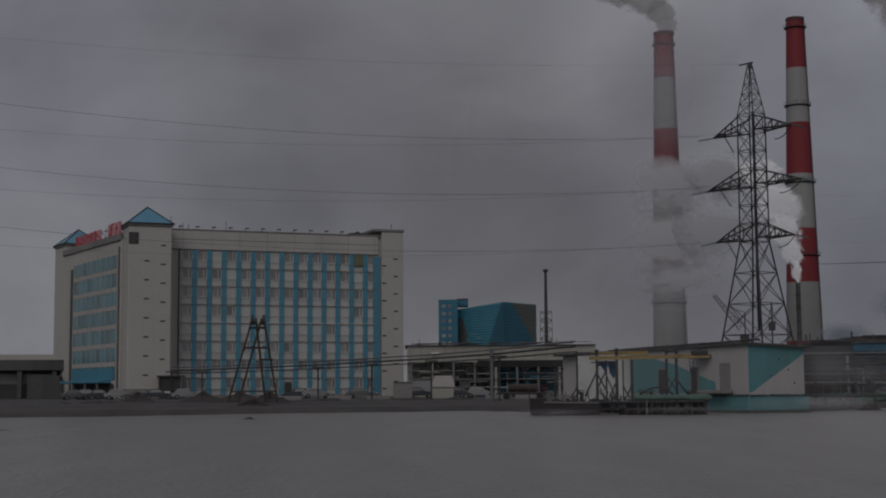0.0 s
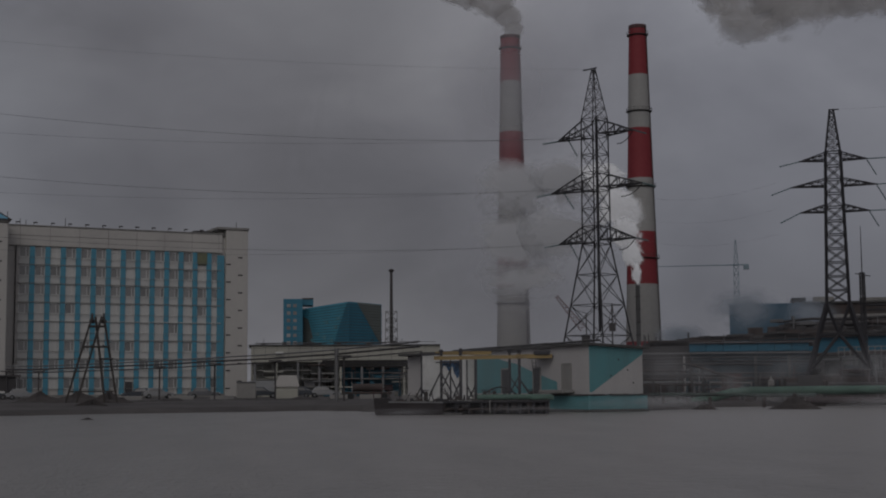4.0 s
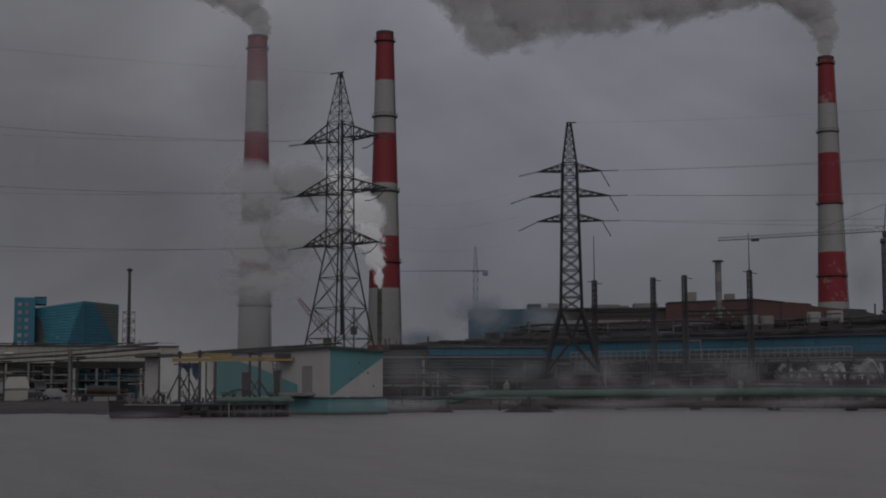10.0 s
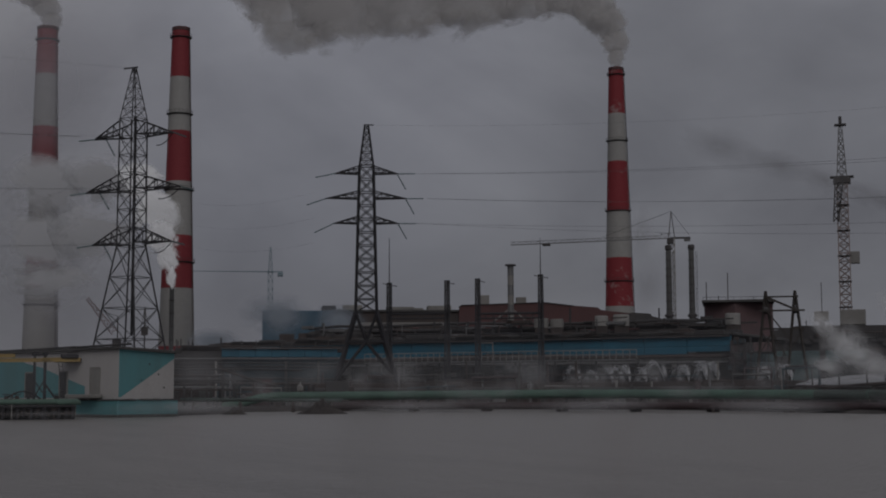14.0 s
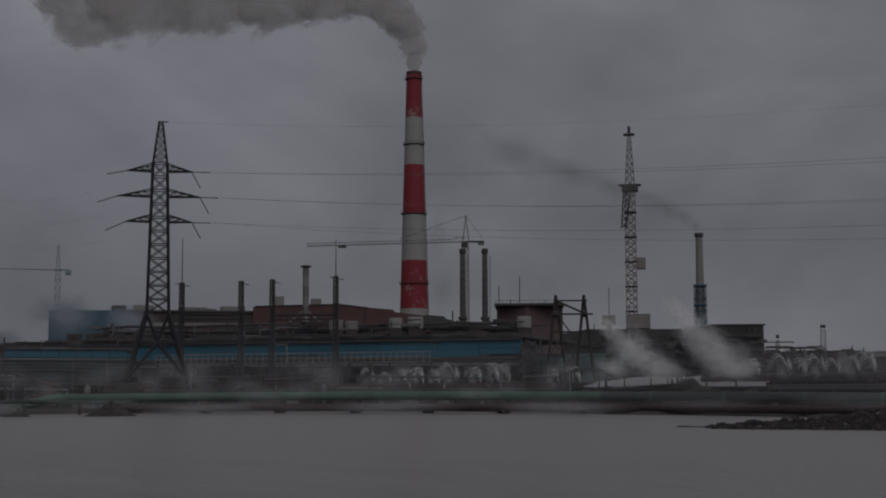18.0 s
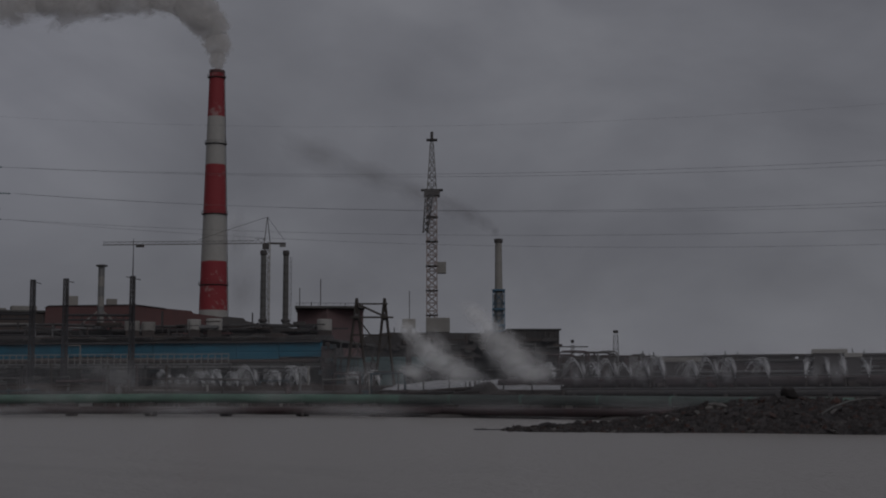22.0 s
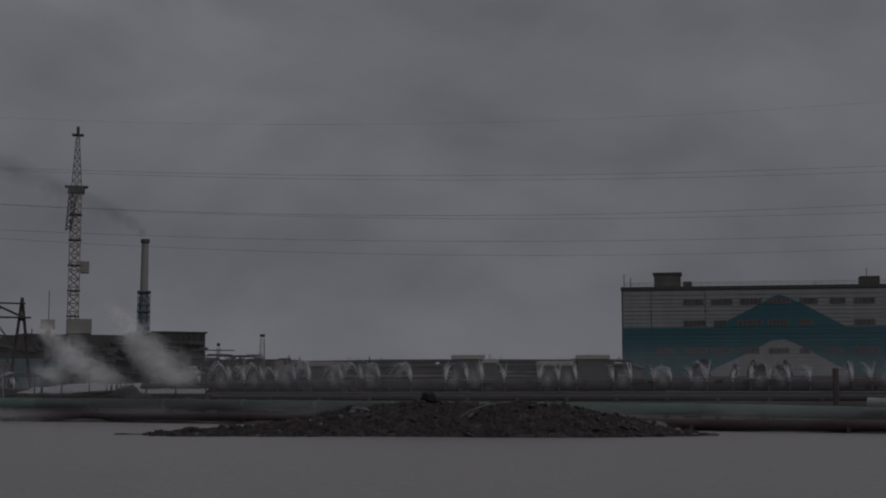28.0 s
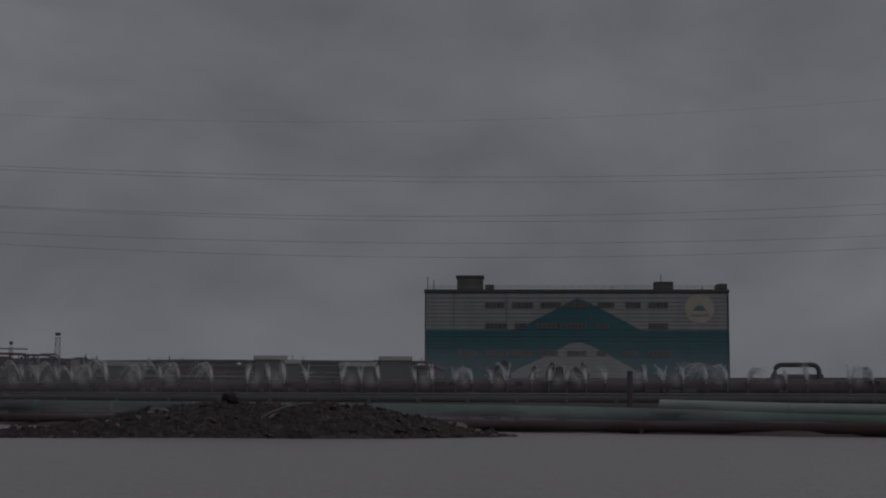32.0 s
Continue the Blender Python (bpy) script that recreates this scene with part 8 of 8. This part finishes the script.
def build_big_hall():
    """The large clad hall with a painted mountain and a round emblem."""
    a, b = pol(-63.28, 404, 0.55), pol(-75.49, 408, 0.55)
    ob = thing("large_clad_hall", a, between(a, b), "large grey and deep teal clad hall with a painted mountain", "building")
    L = (b - a).length
    H, M = 32.8, 21.1
    part("lower_wall", boxed(0, L, 0, 40, 0, M), M_BIGTEAL, ob)
    part("upper_wall", boxed(0, L, 0, 40, M, H - 1.0), M_GREYCLAD, ob)
    part("cornice", chamfered(-0.4, L + 0.4, -0.4, 40.4, H - 1.0, H, 0.1), M_STEEL, ob)
    s = lambda az: L * (math.tan(radians(az + 69.4)) - math.tan(radians(-63.28 + 69.4))) / (math.tan(radians(-75.49 + 69.4)) - math.tan(radians(-63.28 + 69.4)))
    z = lambda el: rise(el, 402) - 0.55
    peak = [(s(-66.9), M - 0.02), (s(-68.4), z(3.6)), (s(-69.15), z(4.02)), (s(-69.4), z(4.12)), (s(-69.7), z(4.06)), (s(-70.4), z(3.72)), (s(-72.0), M - 0.02)]
    part("painted_peak", prism(bmesh.new(), peak, -0.06, 0.0), M_BIGTEAL, ob, "deep teal painted mountain")
    cap = [(s(-66.2), 5), (s(-66.9), z(1.2)), (s(-68.4), z(1.9)), (s(-69.1), z(2.3)), (s(-69.6), z(2.34)), (s(-70.1), z(2.15)), (s(-71.9), z(1.15)), (s(-72.6), 5)]
    part("painted_snow", prism(bmesh.new(), cap, -0.06, 0.0), M_GREYCLAD, ob, "pale painted snow cap")
    win = mesh_of(boxed(0, 1, -0.16, -0.04, 0, 1.6), "window", M_DIMWINDOW)
    dusk = glass_dark("dusty_dark_glass", (0.1, 0.088, 0.084))
    sashes = [mesh_of(boxed(u, u + 0.15, -0.2, -0.1, 0.25, 1.45), "pane", dusk) for u in (0.05, 0.235, 0.42, 0.605, 0.79)]
    for el, spans in ((3.75, ((-65.7, -66.5), (-66.8, -67.65), (-67.95, -68.8), (-69.0, -69.9), (-70.25, -70.95), (-71.4, -72.0), (-72.3, -73.1))),
                      (2.9, ((-65.7, -66.6), (-66.9, -67.4), (-67.8, -68.8), (-69.0, -69.8), (-70.2, -70.7), (-72.3, -73.1))),
                      (1.78, ((-64.6, -65.35), (-65.75, -66.6), (-66.8, -67.6), (-67.9, -68.65), (-69.0, -69.8), (-70.2, -70.6), (-71.25, -71.85), (-72.25, -73.2)))):
        for a0, a1 in spans:
            w = placed("window", win, ob, pose(s(a0), 0, z(el)) @ Matrix.Diagonal((s(a1) - s(a0), 1, 1, 1)))
            for sash in sashes:
                placed("pane", sash, w, Matrix())
    em = part("emblem", tube(bmesh.new(), (s(-74.35), -0.08, z(3.72)), (s(-74.35), 0.0, z(3.72)), 4.2, None, 32), surface("cream_paint", (0.32, 0.31, 0.265), None, 0.4, 0.8), ob, "round pale emblem")
    part("emblem_shape", prism(bmesh.new(), [(s(-74.35) - 1.9, z(3.72) - 0.6), (s(-74.35) + 1.9, z(3.72) - 0.6), (s(-74.35) + 0.8, z(3.72) + 0.9), (s(-74.35) - 0.8, z(3.72) + 0.9)], -0.14, -0.08), M_OLIVE, em)
    part("emblem_bar", prism(bmesh.new(), [(s(-74.35) - 2.6, z(3.72) - 2.2), (s(-74.35) + 2.6, z(3.72) - 2.2), (s(-74.35) + 2.6, z(3.72) - 1.5), (s(-74.35) - 2.6, z(3.72) - 1.5)], -0.14, -0.08), M_CONCRETE, em)
    for i in range(27):
        bar_part("lap_strip", ob, (0, -0.03, 1.4 + 1.11 * i), (L, -0.03, 1.4 + 1.11 * i), 0.08, M_STEEL)
    for x in (0.0, L, L * 0.095, L * 0.27):
        bar_part("corner_strip", ob, (x, -0.05, 0), (x, -0.05, H - 1), 0.35 if x in (0.0, L) else 0.12, M_STEEL)
    # roof: rails, plant boxes, aerials
    part("plant_box", chamfered(s(-64.55), s(-65.6), 2, 8, H, z(5.0) + 0.5, 0.1), M_LOWERWALL, ob)
    part("plant_box_cap", chamfered(s(-64.5), s(-65.65), 1.8, 8.2, z(4.93) + 0.5, z(5.0) + 0.7, 0.05), M_STEEL, ob)
    part("plant_box", chamfered(s(-65.7), s(-66.05), 2, 6, H, z(4.68) + 0.3, 0.1), M_STEEL, ob)
    part("plant_box", chamfered(s(-72.6), s(-73.35), 2, 7, H, z(4.8) + 0.3, 0.1), M_STEEL, ob)
    part("plant_box", chamfered(s(-75.1), s(-75.49), 1, 6, H, z(4.7) + 0.3, 0.1), M_STEEL, ob)
    rail = bmesh.new()
    for zz in (H + 0.6, H + 1.1):
        strut(rail, (0.5, 0.6, zz), (L - 0.5, 0.6, zz), 0.1)
    for k in range(40):
        strut(rail, (0.5 + (L - 1) * k / 39, 0.6, H), (0.5 + (L - 1) * k / 39, 0.6, H + 1.1), 0.08)
    stuff_part("roof_railing", rail, M_STEEL_GREY, ob)
    for az, el in ((-63.35, 5.0), (-63.6, 4.85), (-72.85, 5.1), (-72.55, 4.75), (-70.9, 4.6), (-75.3, 4.75), (-74.5, 4.58), (-75.0, 4.6)):
        bar_part("aerial", ob, (s(az), 2, H), (s(az), 2, z(el) + 0.3), 0.2, M_STEEL)
    low = thing("low_annex", pol(-75.4, 300, 0.55), -75.4, "low pale annex beyond the large hall", "building")
    part("wall", chamfered(0, side(-75.4, -77.1, 300), 0, 10, 0, rise(0.9, 300) - 0.55, 0.1), M_GREYCLAD, low)


build_big_hall()


# ---- rubble spit in the pond ----
def build_spit():
    az0, d0 = -56.5, 66.5
    ob = facing("rubble_spit", az0, d0, 0.0, "spit of dark slag rubble and stones rising from the pond", "rubble", kind="structure")
    crest = [(-14.5, 0.05), (-9.5, 0.36), (-5.0, 1.15), (-2.2, 1.5), (-1.0, 1.55), (0.2, 1.45), (3.0, 1.45), (5.2, 1.35), (7.8, 0.82), (10.2, 0.25), (12.4, -0.08), (16.0, -0.35)]
    xs, hs = [c[0] for c in crest], [c[1] for c in crest]

    def height(x, y):
        w = 4.6 + 0.8 * math.sin(x * 0.4)
        k = 1 - abs(y) / w
        if k <= 0:
            return -0.5 + 0.2 * k
        h = float(np.interp(x, xs, hs))
        return -0.35 + (h + 0.35) * k ** 0.6 + (0.12 * noise.noise(Vector((x * 1.1, y * 1.1, 0))) + 0.07 * noise.noise(Vector((x * 3.1, y * 3.1, 5)))) * min(1, h + 0.3)

    bm = bmesh.new()
    nx, ny = 150, 44
    grid = [[bm.verts.new((-16 + 32 * i / nx, -6 + 12 * j / ny, height(-16 + 32 * i / nx, -6 + 12 * j / ny))) for i in range(nx + 1)] for j in range(ny + 1)]
    for a, b in zip(grid, grid[1:]):
        for i in range(nx):
            bm.faces.new((a[i], a[i + 1], b[i + 1], b[i]))
    part("mound", bm, M_RUBBLE, ob)
    rnd = random.Random(17)
    M_STONE = surface("grey_stone", (0.2, 0.185, 0.175), (0.1, 0.09, 0.087), 1.0, 0.9, bump=0.5, vary=0.5)
    M_REDSTONE = surface("reddish_slag", (0.11, 0.06, 0.05), (0.07, 0.045, 0.04), 1.4, 0.9, bump=0.6, vary=0.5)
    stones = []
    for s in range(10):
        bm = bmesh.new()
        bmesh.ops.create_icosphere(bm, subdivisions=1, radius=1.0)
        for v in bm.verts:
            v.co *= rnd.uniform(0.6, 1.2)
            v.co.z *= (0.65, 0.35)[s % 2]
        stones.append(mesh_of(bm, "stone", (M_RUBBLE, M_RUBBLE, M_REDSTONE, M_RUBBLE, M_STONE)[s % 5]))
    for i in range(300):
        x, y = rnd.uniform(-13, 12.5), rnd.uniform(-4.6, 0.6)
        z = height(x, y)
        if z < -0.1:
            continue
        r = rnd.choice((0.07, 0.09, 0.11, 0.14, 0.18, 0.26)) * rnd.uniform(0.8, 1.2)
        placed("stone", stones[rnd.randrange(10)], ob, pose(x, y, z + r * 0.2, rnd.uniform(-40, 40), rnd.uniform(-40, 40), rnd.uniform(0, 360)) @ Matrix.Diagonal((r * rnd.uniform(0.8, 1.9), r, r, 1)))
    for mat, count, sizes in ((M_STONE, 700, (0.03, 0.04, 0.05, 0.07, 0.1)), (M_REDSTONE, 1100, (0.03, 0.05, 0.08, 0.12)), (M_RUBBLE, 2200, (0.05, 0.08, 0.12, 0.17))):
        chips = bmesh.new()
        for i in range(count):
            x, y = rnd.uniform(-14, 13.5), rnd.uniform(-4.9, 1.0)
            z = height(x, y)
            if z < -0.1:
                continue
            r, a = rnd.choice(sizes) * rnd.uniform(0.7, 1.3), rnd.uniform(0, 6.28)
            ring = [chips.verts.new((x + r * rnd.uniform(0.6, 1.5) * math.cos(a + t), y + r * rnd.uniform(0.6, 1.2) * math.sin(a + t), z - 0.03)) for t in (0.0, 1.3, 2.5, 3.9, 5.1)]
            crown = [chips.verts.new((v.co.x + (x - v.co.x) * 0.35 + r * 0.2, v.co.y + (y - v.co.y) * 0.35, z + r * rnd.uniform(0.35, 0.9))) for v in ring]
            chips.faces.new(crown)
            for k in range(5):
                chips.faces.new((ring[k], ring[(k + 1) % 5], crown[(k + 1) % 5], crown[k]))
        stuff_part("chippings", chips, mat, ob)
    bits = bmesh.new()
    for i in range(4000):
        x, y = rnd.uniform(-14.5, 14), rnd.uniform(-4.8, 2.0)
        z = height(x, y)
        if z < -0.08:
            continue
        r = rnd.choice((0.03, 0.04, 0.05, 0.07, 0.1)) * rnd.uniform(0.7, 1.3)
        p = [bits.verts.new((x + r * rnd.uniform(0.6, 1.6) * math.cos(t), y + r * math.sin(t), z - 0.02)) for t in (0.0, 2.1, 4.2)] + [bits.verts.new((x, y, z + r * rnd.uniform(0.8, 1.5)))]
        for f in ((0, 1, 3), (1, 2, 3), (2, 0, 3)):
            bits.faces.new([p[k] for k in f])
    stuff_part("gravel", bits, M_RUBBLE, ob)
    boulder = bmesh.new()
    bmesh.ops.create_icosphere(boulder, subdivisions=2, radius=0.4)
    for v in boulder.verts:
        v.co += v.co.normalized() * 0.16 * noise.noise(v.co * 2.5)
        v.co.z *= 0.6
        v.co.x *= 1.25
    rock = tagged(part("boulder", boulder, M_RUBBLE, None), "dark boulder on the crest of the rubble spit", "boulder")
    rock.matrix_basis = pose(*pol(-55.45, 66.4, 1.75), 10, 20, 30)
    tagged(part("bent_pipe", run(bmesh.new(), [pol(-56.65, 62.4, 0.85), pol(-57.1, 62.9, 1.15), pol(-57.7, 63.6, 1.38), pol(-58.3, 64.3, 1.5), pol(-58.7, 65.0, 1.5)], 0.045, 8), M_LOWERWALL, None),
                  "pale bent pipe lying on the rubble spit", "pipe")


build_spit()


# ---- steam and smoke, as it hangs at most times ----
PUFFS = {}


def puff_mesh(material):
    """The lit skin of a soft billow of vapour, unit radius, flattened along y."""
    if material.name not in PUFFS:
        bm = bmesh.new()
        bmesh.ops.create_icosphere(bm, subdivisions=3, radius=1.0)
        bmesh.ops.delete(bm, geom=[v for v in bm.verts if v.co.y > 0.02], context="VERTS")
        for v in bm.verts:
            v.co.y *= 0.35
        PUFFS[material.name] = mesh_of(bm, "puff", material, True)
    return PUFFS[material.name]


def cloud(name, puffs, material, label, category="steam", swell=1.0):
    """puffs: bearing, elevation, distance, half width, half height in metres, tilt."""
    ob = thing(name, (0, 0, 0), 0, label, category, kind="stuff")
    for az, el, d, w, h, tilt in puffs:
        w, h = w * swell, h * swell
        placed("puff", puff_mesh(material), ob, pose(*pol(az, d, rise(el, d)), 0, 0, az) @ pose(0, 0, 0, 0, tilt, 0) @ Matrix.Diagonal((w, (w + h) / 2, h, 1)))
    return ob


# grey smoke streaming westward from the eastern chimney
cloud("chimney_smoke", [(-32.4, 13.4, 604, 3.6, 4.5, 0), (-32.35, 14.0, 605, 6, 6.5, -60), (-32.05, 14.75, 606, 9, 8, 50), (-31.5, 15.3, 607, 12, 9, 35), (-30.4, 15.8, 609, 16, 10, 18),
                        (-28.8, 16.0, 611, 20, 13, 0), (-26.7, 15.9, 613, 24, 17, 0), (-24.0, 15.8, 615, 26, 19, -4), (-21.3, 15.6, 617, 26, 19, -6), (-19.1, 15.2, 619, 20, 19, 14), (-17.7, 16.1, 620, 15, 14, 25)],
      M_SMOKE, "grey smoke plume streaming from the eastern chimney", "smoke", 1.5)
edge = random.Random(91)
cloud("smoke_billows", [(az + edge.uniform(-0.3, 0.3), el + edge.uniform(-0.2, 0.2), 601, edge.uniform(6, 12), edge.uniform(5, 8), edge.uniform(-20, 20)) for az, el in
                        ((-31.4, 15.1), (-30.4, 15.4), (-29.4, 15.5), (-28.2, 15.4), (-27.0, 15.25), (-25.8, 15.1), (-24.6, 15.0), (-23.4, 14.9), (-22.2, 14.8), (-21.0, 14.4), (-19.9, 14.15), (-18.8, 14.2), (-17.8, 15.0))],
      M_SMOKE_EDGE, "lumpy lower edge of the grey smoke plume", "smoke", 1.25)
cloud("chimney_smoke", [(-9.35, 14.45, 604, 4.5, 4.5, 0), (-9.1, 15.0, 605, 7, 6, 40), (-8.4, 15.55, 606, 12, 7.5, 22), (-7.2, 16.1, 608, 18, 9, 18), (-5.4, 16.8, 610, 24, 12, 10)],
      M_SMOKE, "grey smoke plume from the hazy western chimney", "smoke", 1.4)
cloud("drifting_smoke", [(-2, 9, 900, 150, 150, 0), (9, 14, 920, 190, 80, 5)], M_SMOKE_THIN, "thin brown grey smoke drifting behind the office block", "smoke")
cloud("drifting_haze", [(-9.2, 11.8, 556, 44, 56, 0), (-9.3, 4.6, 552, 60, 58, 0)], M_HAZE, "pale haze drifting before the western chimney", "haze")
cloud("steam_billows", [(-11.4, 8.3, 448, 15, 9, 0), (-9.4, 8.0, 449, 14, 10, 0), (-11.0, 6.2, 450, 16, 11, 0), (-9.2, 5.8, 451, 14, 12, 0), (-9.6, 4.4, 452, 16, 7, 0)],
      M_BILLOW, "billows of pale steam between the two western chimneys", "steam", 1.35)
# white steam from the pipe beside the middle chimney, drifting over to the western one
cloud("steam_plume", [(-14.22, 4.55, 440, 1.5, 3.6, -6), (-14.1, 5.3, 441, 3.0, 4.4, -12), (-13.85, 6.2, 442, 4.8, 5.6, -10), (-13.55, 7.2, 443, 6.2, 6.5, 0), (-12.9, 8.3, 444, 7.5, 6, 0)],
      M_STEAM, "dense white steam plume beside the middle chimney", "steam", 1.6)
cloud("stack_smoke", [(-43.82, 6.6, 281, 1.2, 1.2, 30), (-43.45, 6.9, 282, 2.2, 1.6, 30), (-42.8, 7.25, 283, 3.2, 2.0, 28), (-41.9, 7.65, 284, 4.4, 2.4, 25), (-40.6, 8.15, 285, 6, 2.8, 22), (-38.8, 8.8, 287, 8, 3.4, 20), (-36.6, 9.6, 289, 9, 4, 20)],
      M_STACKSMOKE, "dark smoke drifting from the small stack", "smoke", 1.5)
cloud("vent_steam", [(-33.3, 6.3, 560, 6, 12, 8), (-33.5, 4.2, 555, 6, 12, 5)], M_SMOKE_THIN, "thin steam rising past the eastern chimney", "steam", 1.5)
# steam over the basins
cloud("basin_steam", [(-42.5, 0.8, 107, 2.1, 0.85, 0), (-41.7, 1.25, 108, 2.1, 1.5, 12), (-41.1, 1.85, 108.5, 1.6, 1.5, 20), (-45.4, 0.8, 102, 2.0, 0.85, 0), (-44.7, 1.3, 103, 2.0, 1.45, 12),
                      (-44.1, 1.95, 104, 1.6, 1.5, 20), (-43.5, 2.6, 105, 1.1, 1.2, 20), (-40.5, 0.85, 108.5, 1.8, 0.9, 10)],
      M_STEAM_MID, "white steam billowing over the cooling basin", "steam", 1.65)
cloud("basin_haze", [(-40.3, 2.5, 112, 2.2, 1.3, 45), (-43.0, 3.2, 112, 2.2, 1.5, 40)], M_STEAM_THIN, "thin steam drifting off the cooling basin")
# haze by the far blue building and low mist on the water
cloud("blue_haze", [(-18.5, 3.0, 330, 13, 8.5, 0), (-21.0, 2.8, 331, 10, 6.5, 0), (-15.9, 2.0, 322, 9, 4.5, 0)], M_BLUEHAZE, "bluish haze among the plant roofs", "haze")
rnd_mist = random.Random(31)
low = []
for az in range(-14, -80, -6):
    d = 94 - max(0, (-az - 40)) * 0.62 + (7 if -36 < az < -15 else 0)
    d += 8 if az == -20 else 0
    low.append((az, rnd_mist.uniform(-0.65, -0.45), d, rnd_mist.uniform(7, 10), rnd_mist.uniform(0.8, 1.1), 0))
low += [(-4.6, -0.95, 88, 4.5, 0.45, 0), (-9.6, -0.9, 88, 5.0, 0.5, 0)]
cloud("edge_mist", [(-15.6, -0.6, 100, 5.5, 0.9, 0), (-23.5, -0.62, 103, 6.5, 0.85, 0), (-31, -0.65, 101, 7.5, 0.8, 0), (-38.5, -0.7, 97, 7.0, 0.75, 0)], M_BANKMIST, "mist lying along the water's edge", "mist")
cloud("low_mist", low, M_MIST, "thin mist lying on the warm pond by the far bank", "mist")
wisps = []
az = -15.4
while az > -40:
    wisps.append((az, rnd_mist.uniform(-0.1, 0.7), 112 + rnd_mist.uniform(-4, 8), rnd_mist.uniform(1.6, 3.4), rnd_mist.uniform(1.0, 2.2), rnd_mist.uniform(-25, 25)))
    az -= rnd_mist.uniform(1.1, 2.2)
cloud("bank_mist", wisps, M_MIST, "wisps of mist drifting up round the pipeline", "mist", 1.25)
cloud("spray_jet", [(az + 0.04 * flip, math.degrees(math.atan2(z + 0.85 * size - EYE[2], d - 0.5)), d - 0.5, 0.34 * size, 1.05 * size, -12 * flip) for az, d, z, size, flip in SPRAY_SPOTS], M_JET, "white jets of water over the nozzles", "spray")
cloud("spray_veil", [(az + 0.35 * flip, math.degrees(math.atan2(z + 0.35 * size - EYE[2], d - 0.8)), d - 0.8, 0.75 * size, 1.2 * size, -14 * flip) for k, (az, d, z, size, flip) in enumerate(SPRAY_SPOTS) if az > -44 or k % 2], M_SPRAY, "fine veils of spray drifting round the nozzles", "spray")
cloud("plant_haze", [(az, 1.3, 157 + 0.3 * k - max(0, -az - 40) * 0.55, 26, 8, 0) for k, az in enumerate((-17, -26, -35, -44, -53, -62, -71, -80))], M_AIR, "thin damp haze in front of the plant", "haze")
cloud("pond_haze", [(az, 0.5, 87 if az > -12 else 104 - max(0.0, -az - 24) * 0.62 if az > -62 else 79, 11.5, 4.0, 0) for az in range(-8, -86, -6)], M_PONDHAZE, "thin damp haze over the far bank of the pond", "haze")
cloud("basin_veil", [(-38.3, 0.9, 116, 3.0, 1.2, 0), (-42.6, 0.55, 98, 4.5, 0.8, 0)], M_MIST, "mist drifting from the basin over the pipes", "mist")
cloud("shed_mist", [(-22.8, 0.8, 146, 5.0, 2.4, -5), (-28.4, 0.8, 143, 5.0, 2.2, 0)],
      M_MIST, "mist hanging before the grimy sheds", "mist", 1.3)
cloud("spray_haze", [(az, 0.95, 103 - 0.25 * k, 13, 2.6, 0) for k, az in enumerate((-48.5, -54.5, -60.5, -66.5, -73.0))] + [(az, -0.75, 74.5 + 0.3 * k, 6.5, 0.95, 0) for k, az in enumerate((-63.0, -70.0, -77.0, -84.0))], M_VEIL, "thin haze of spray over the low plant roofs", "haze", 1.2)
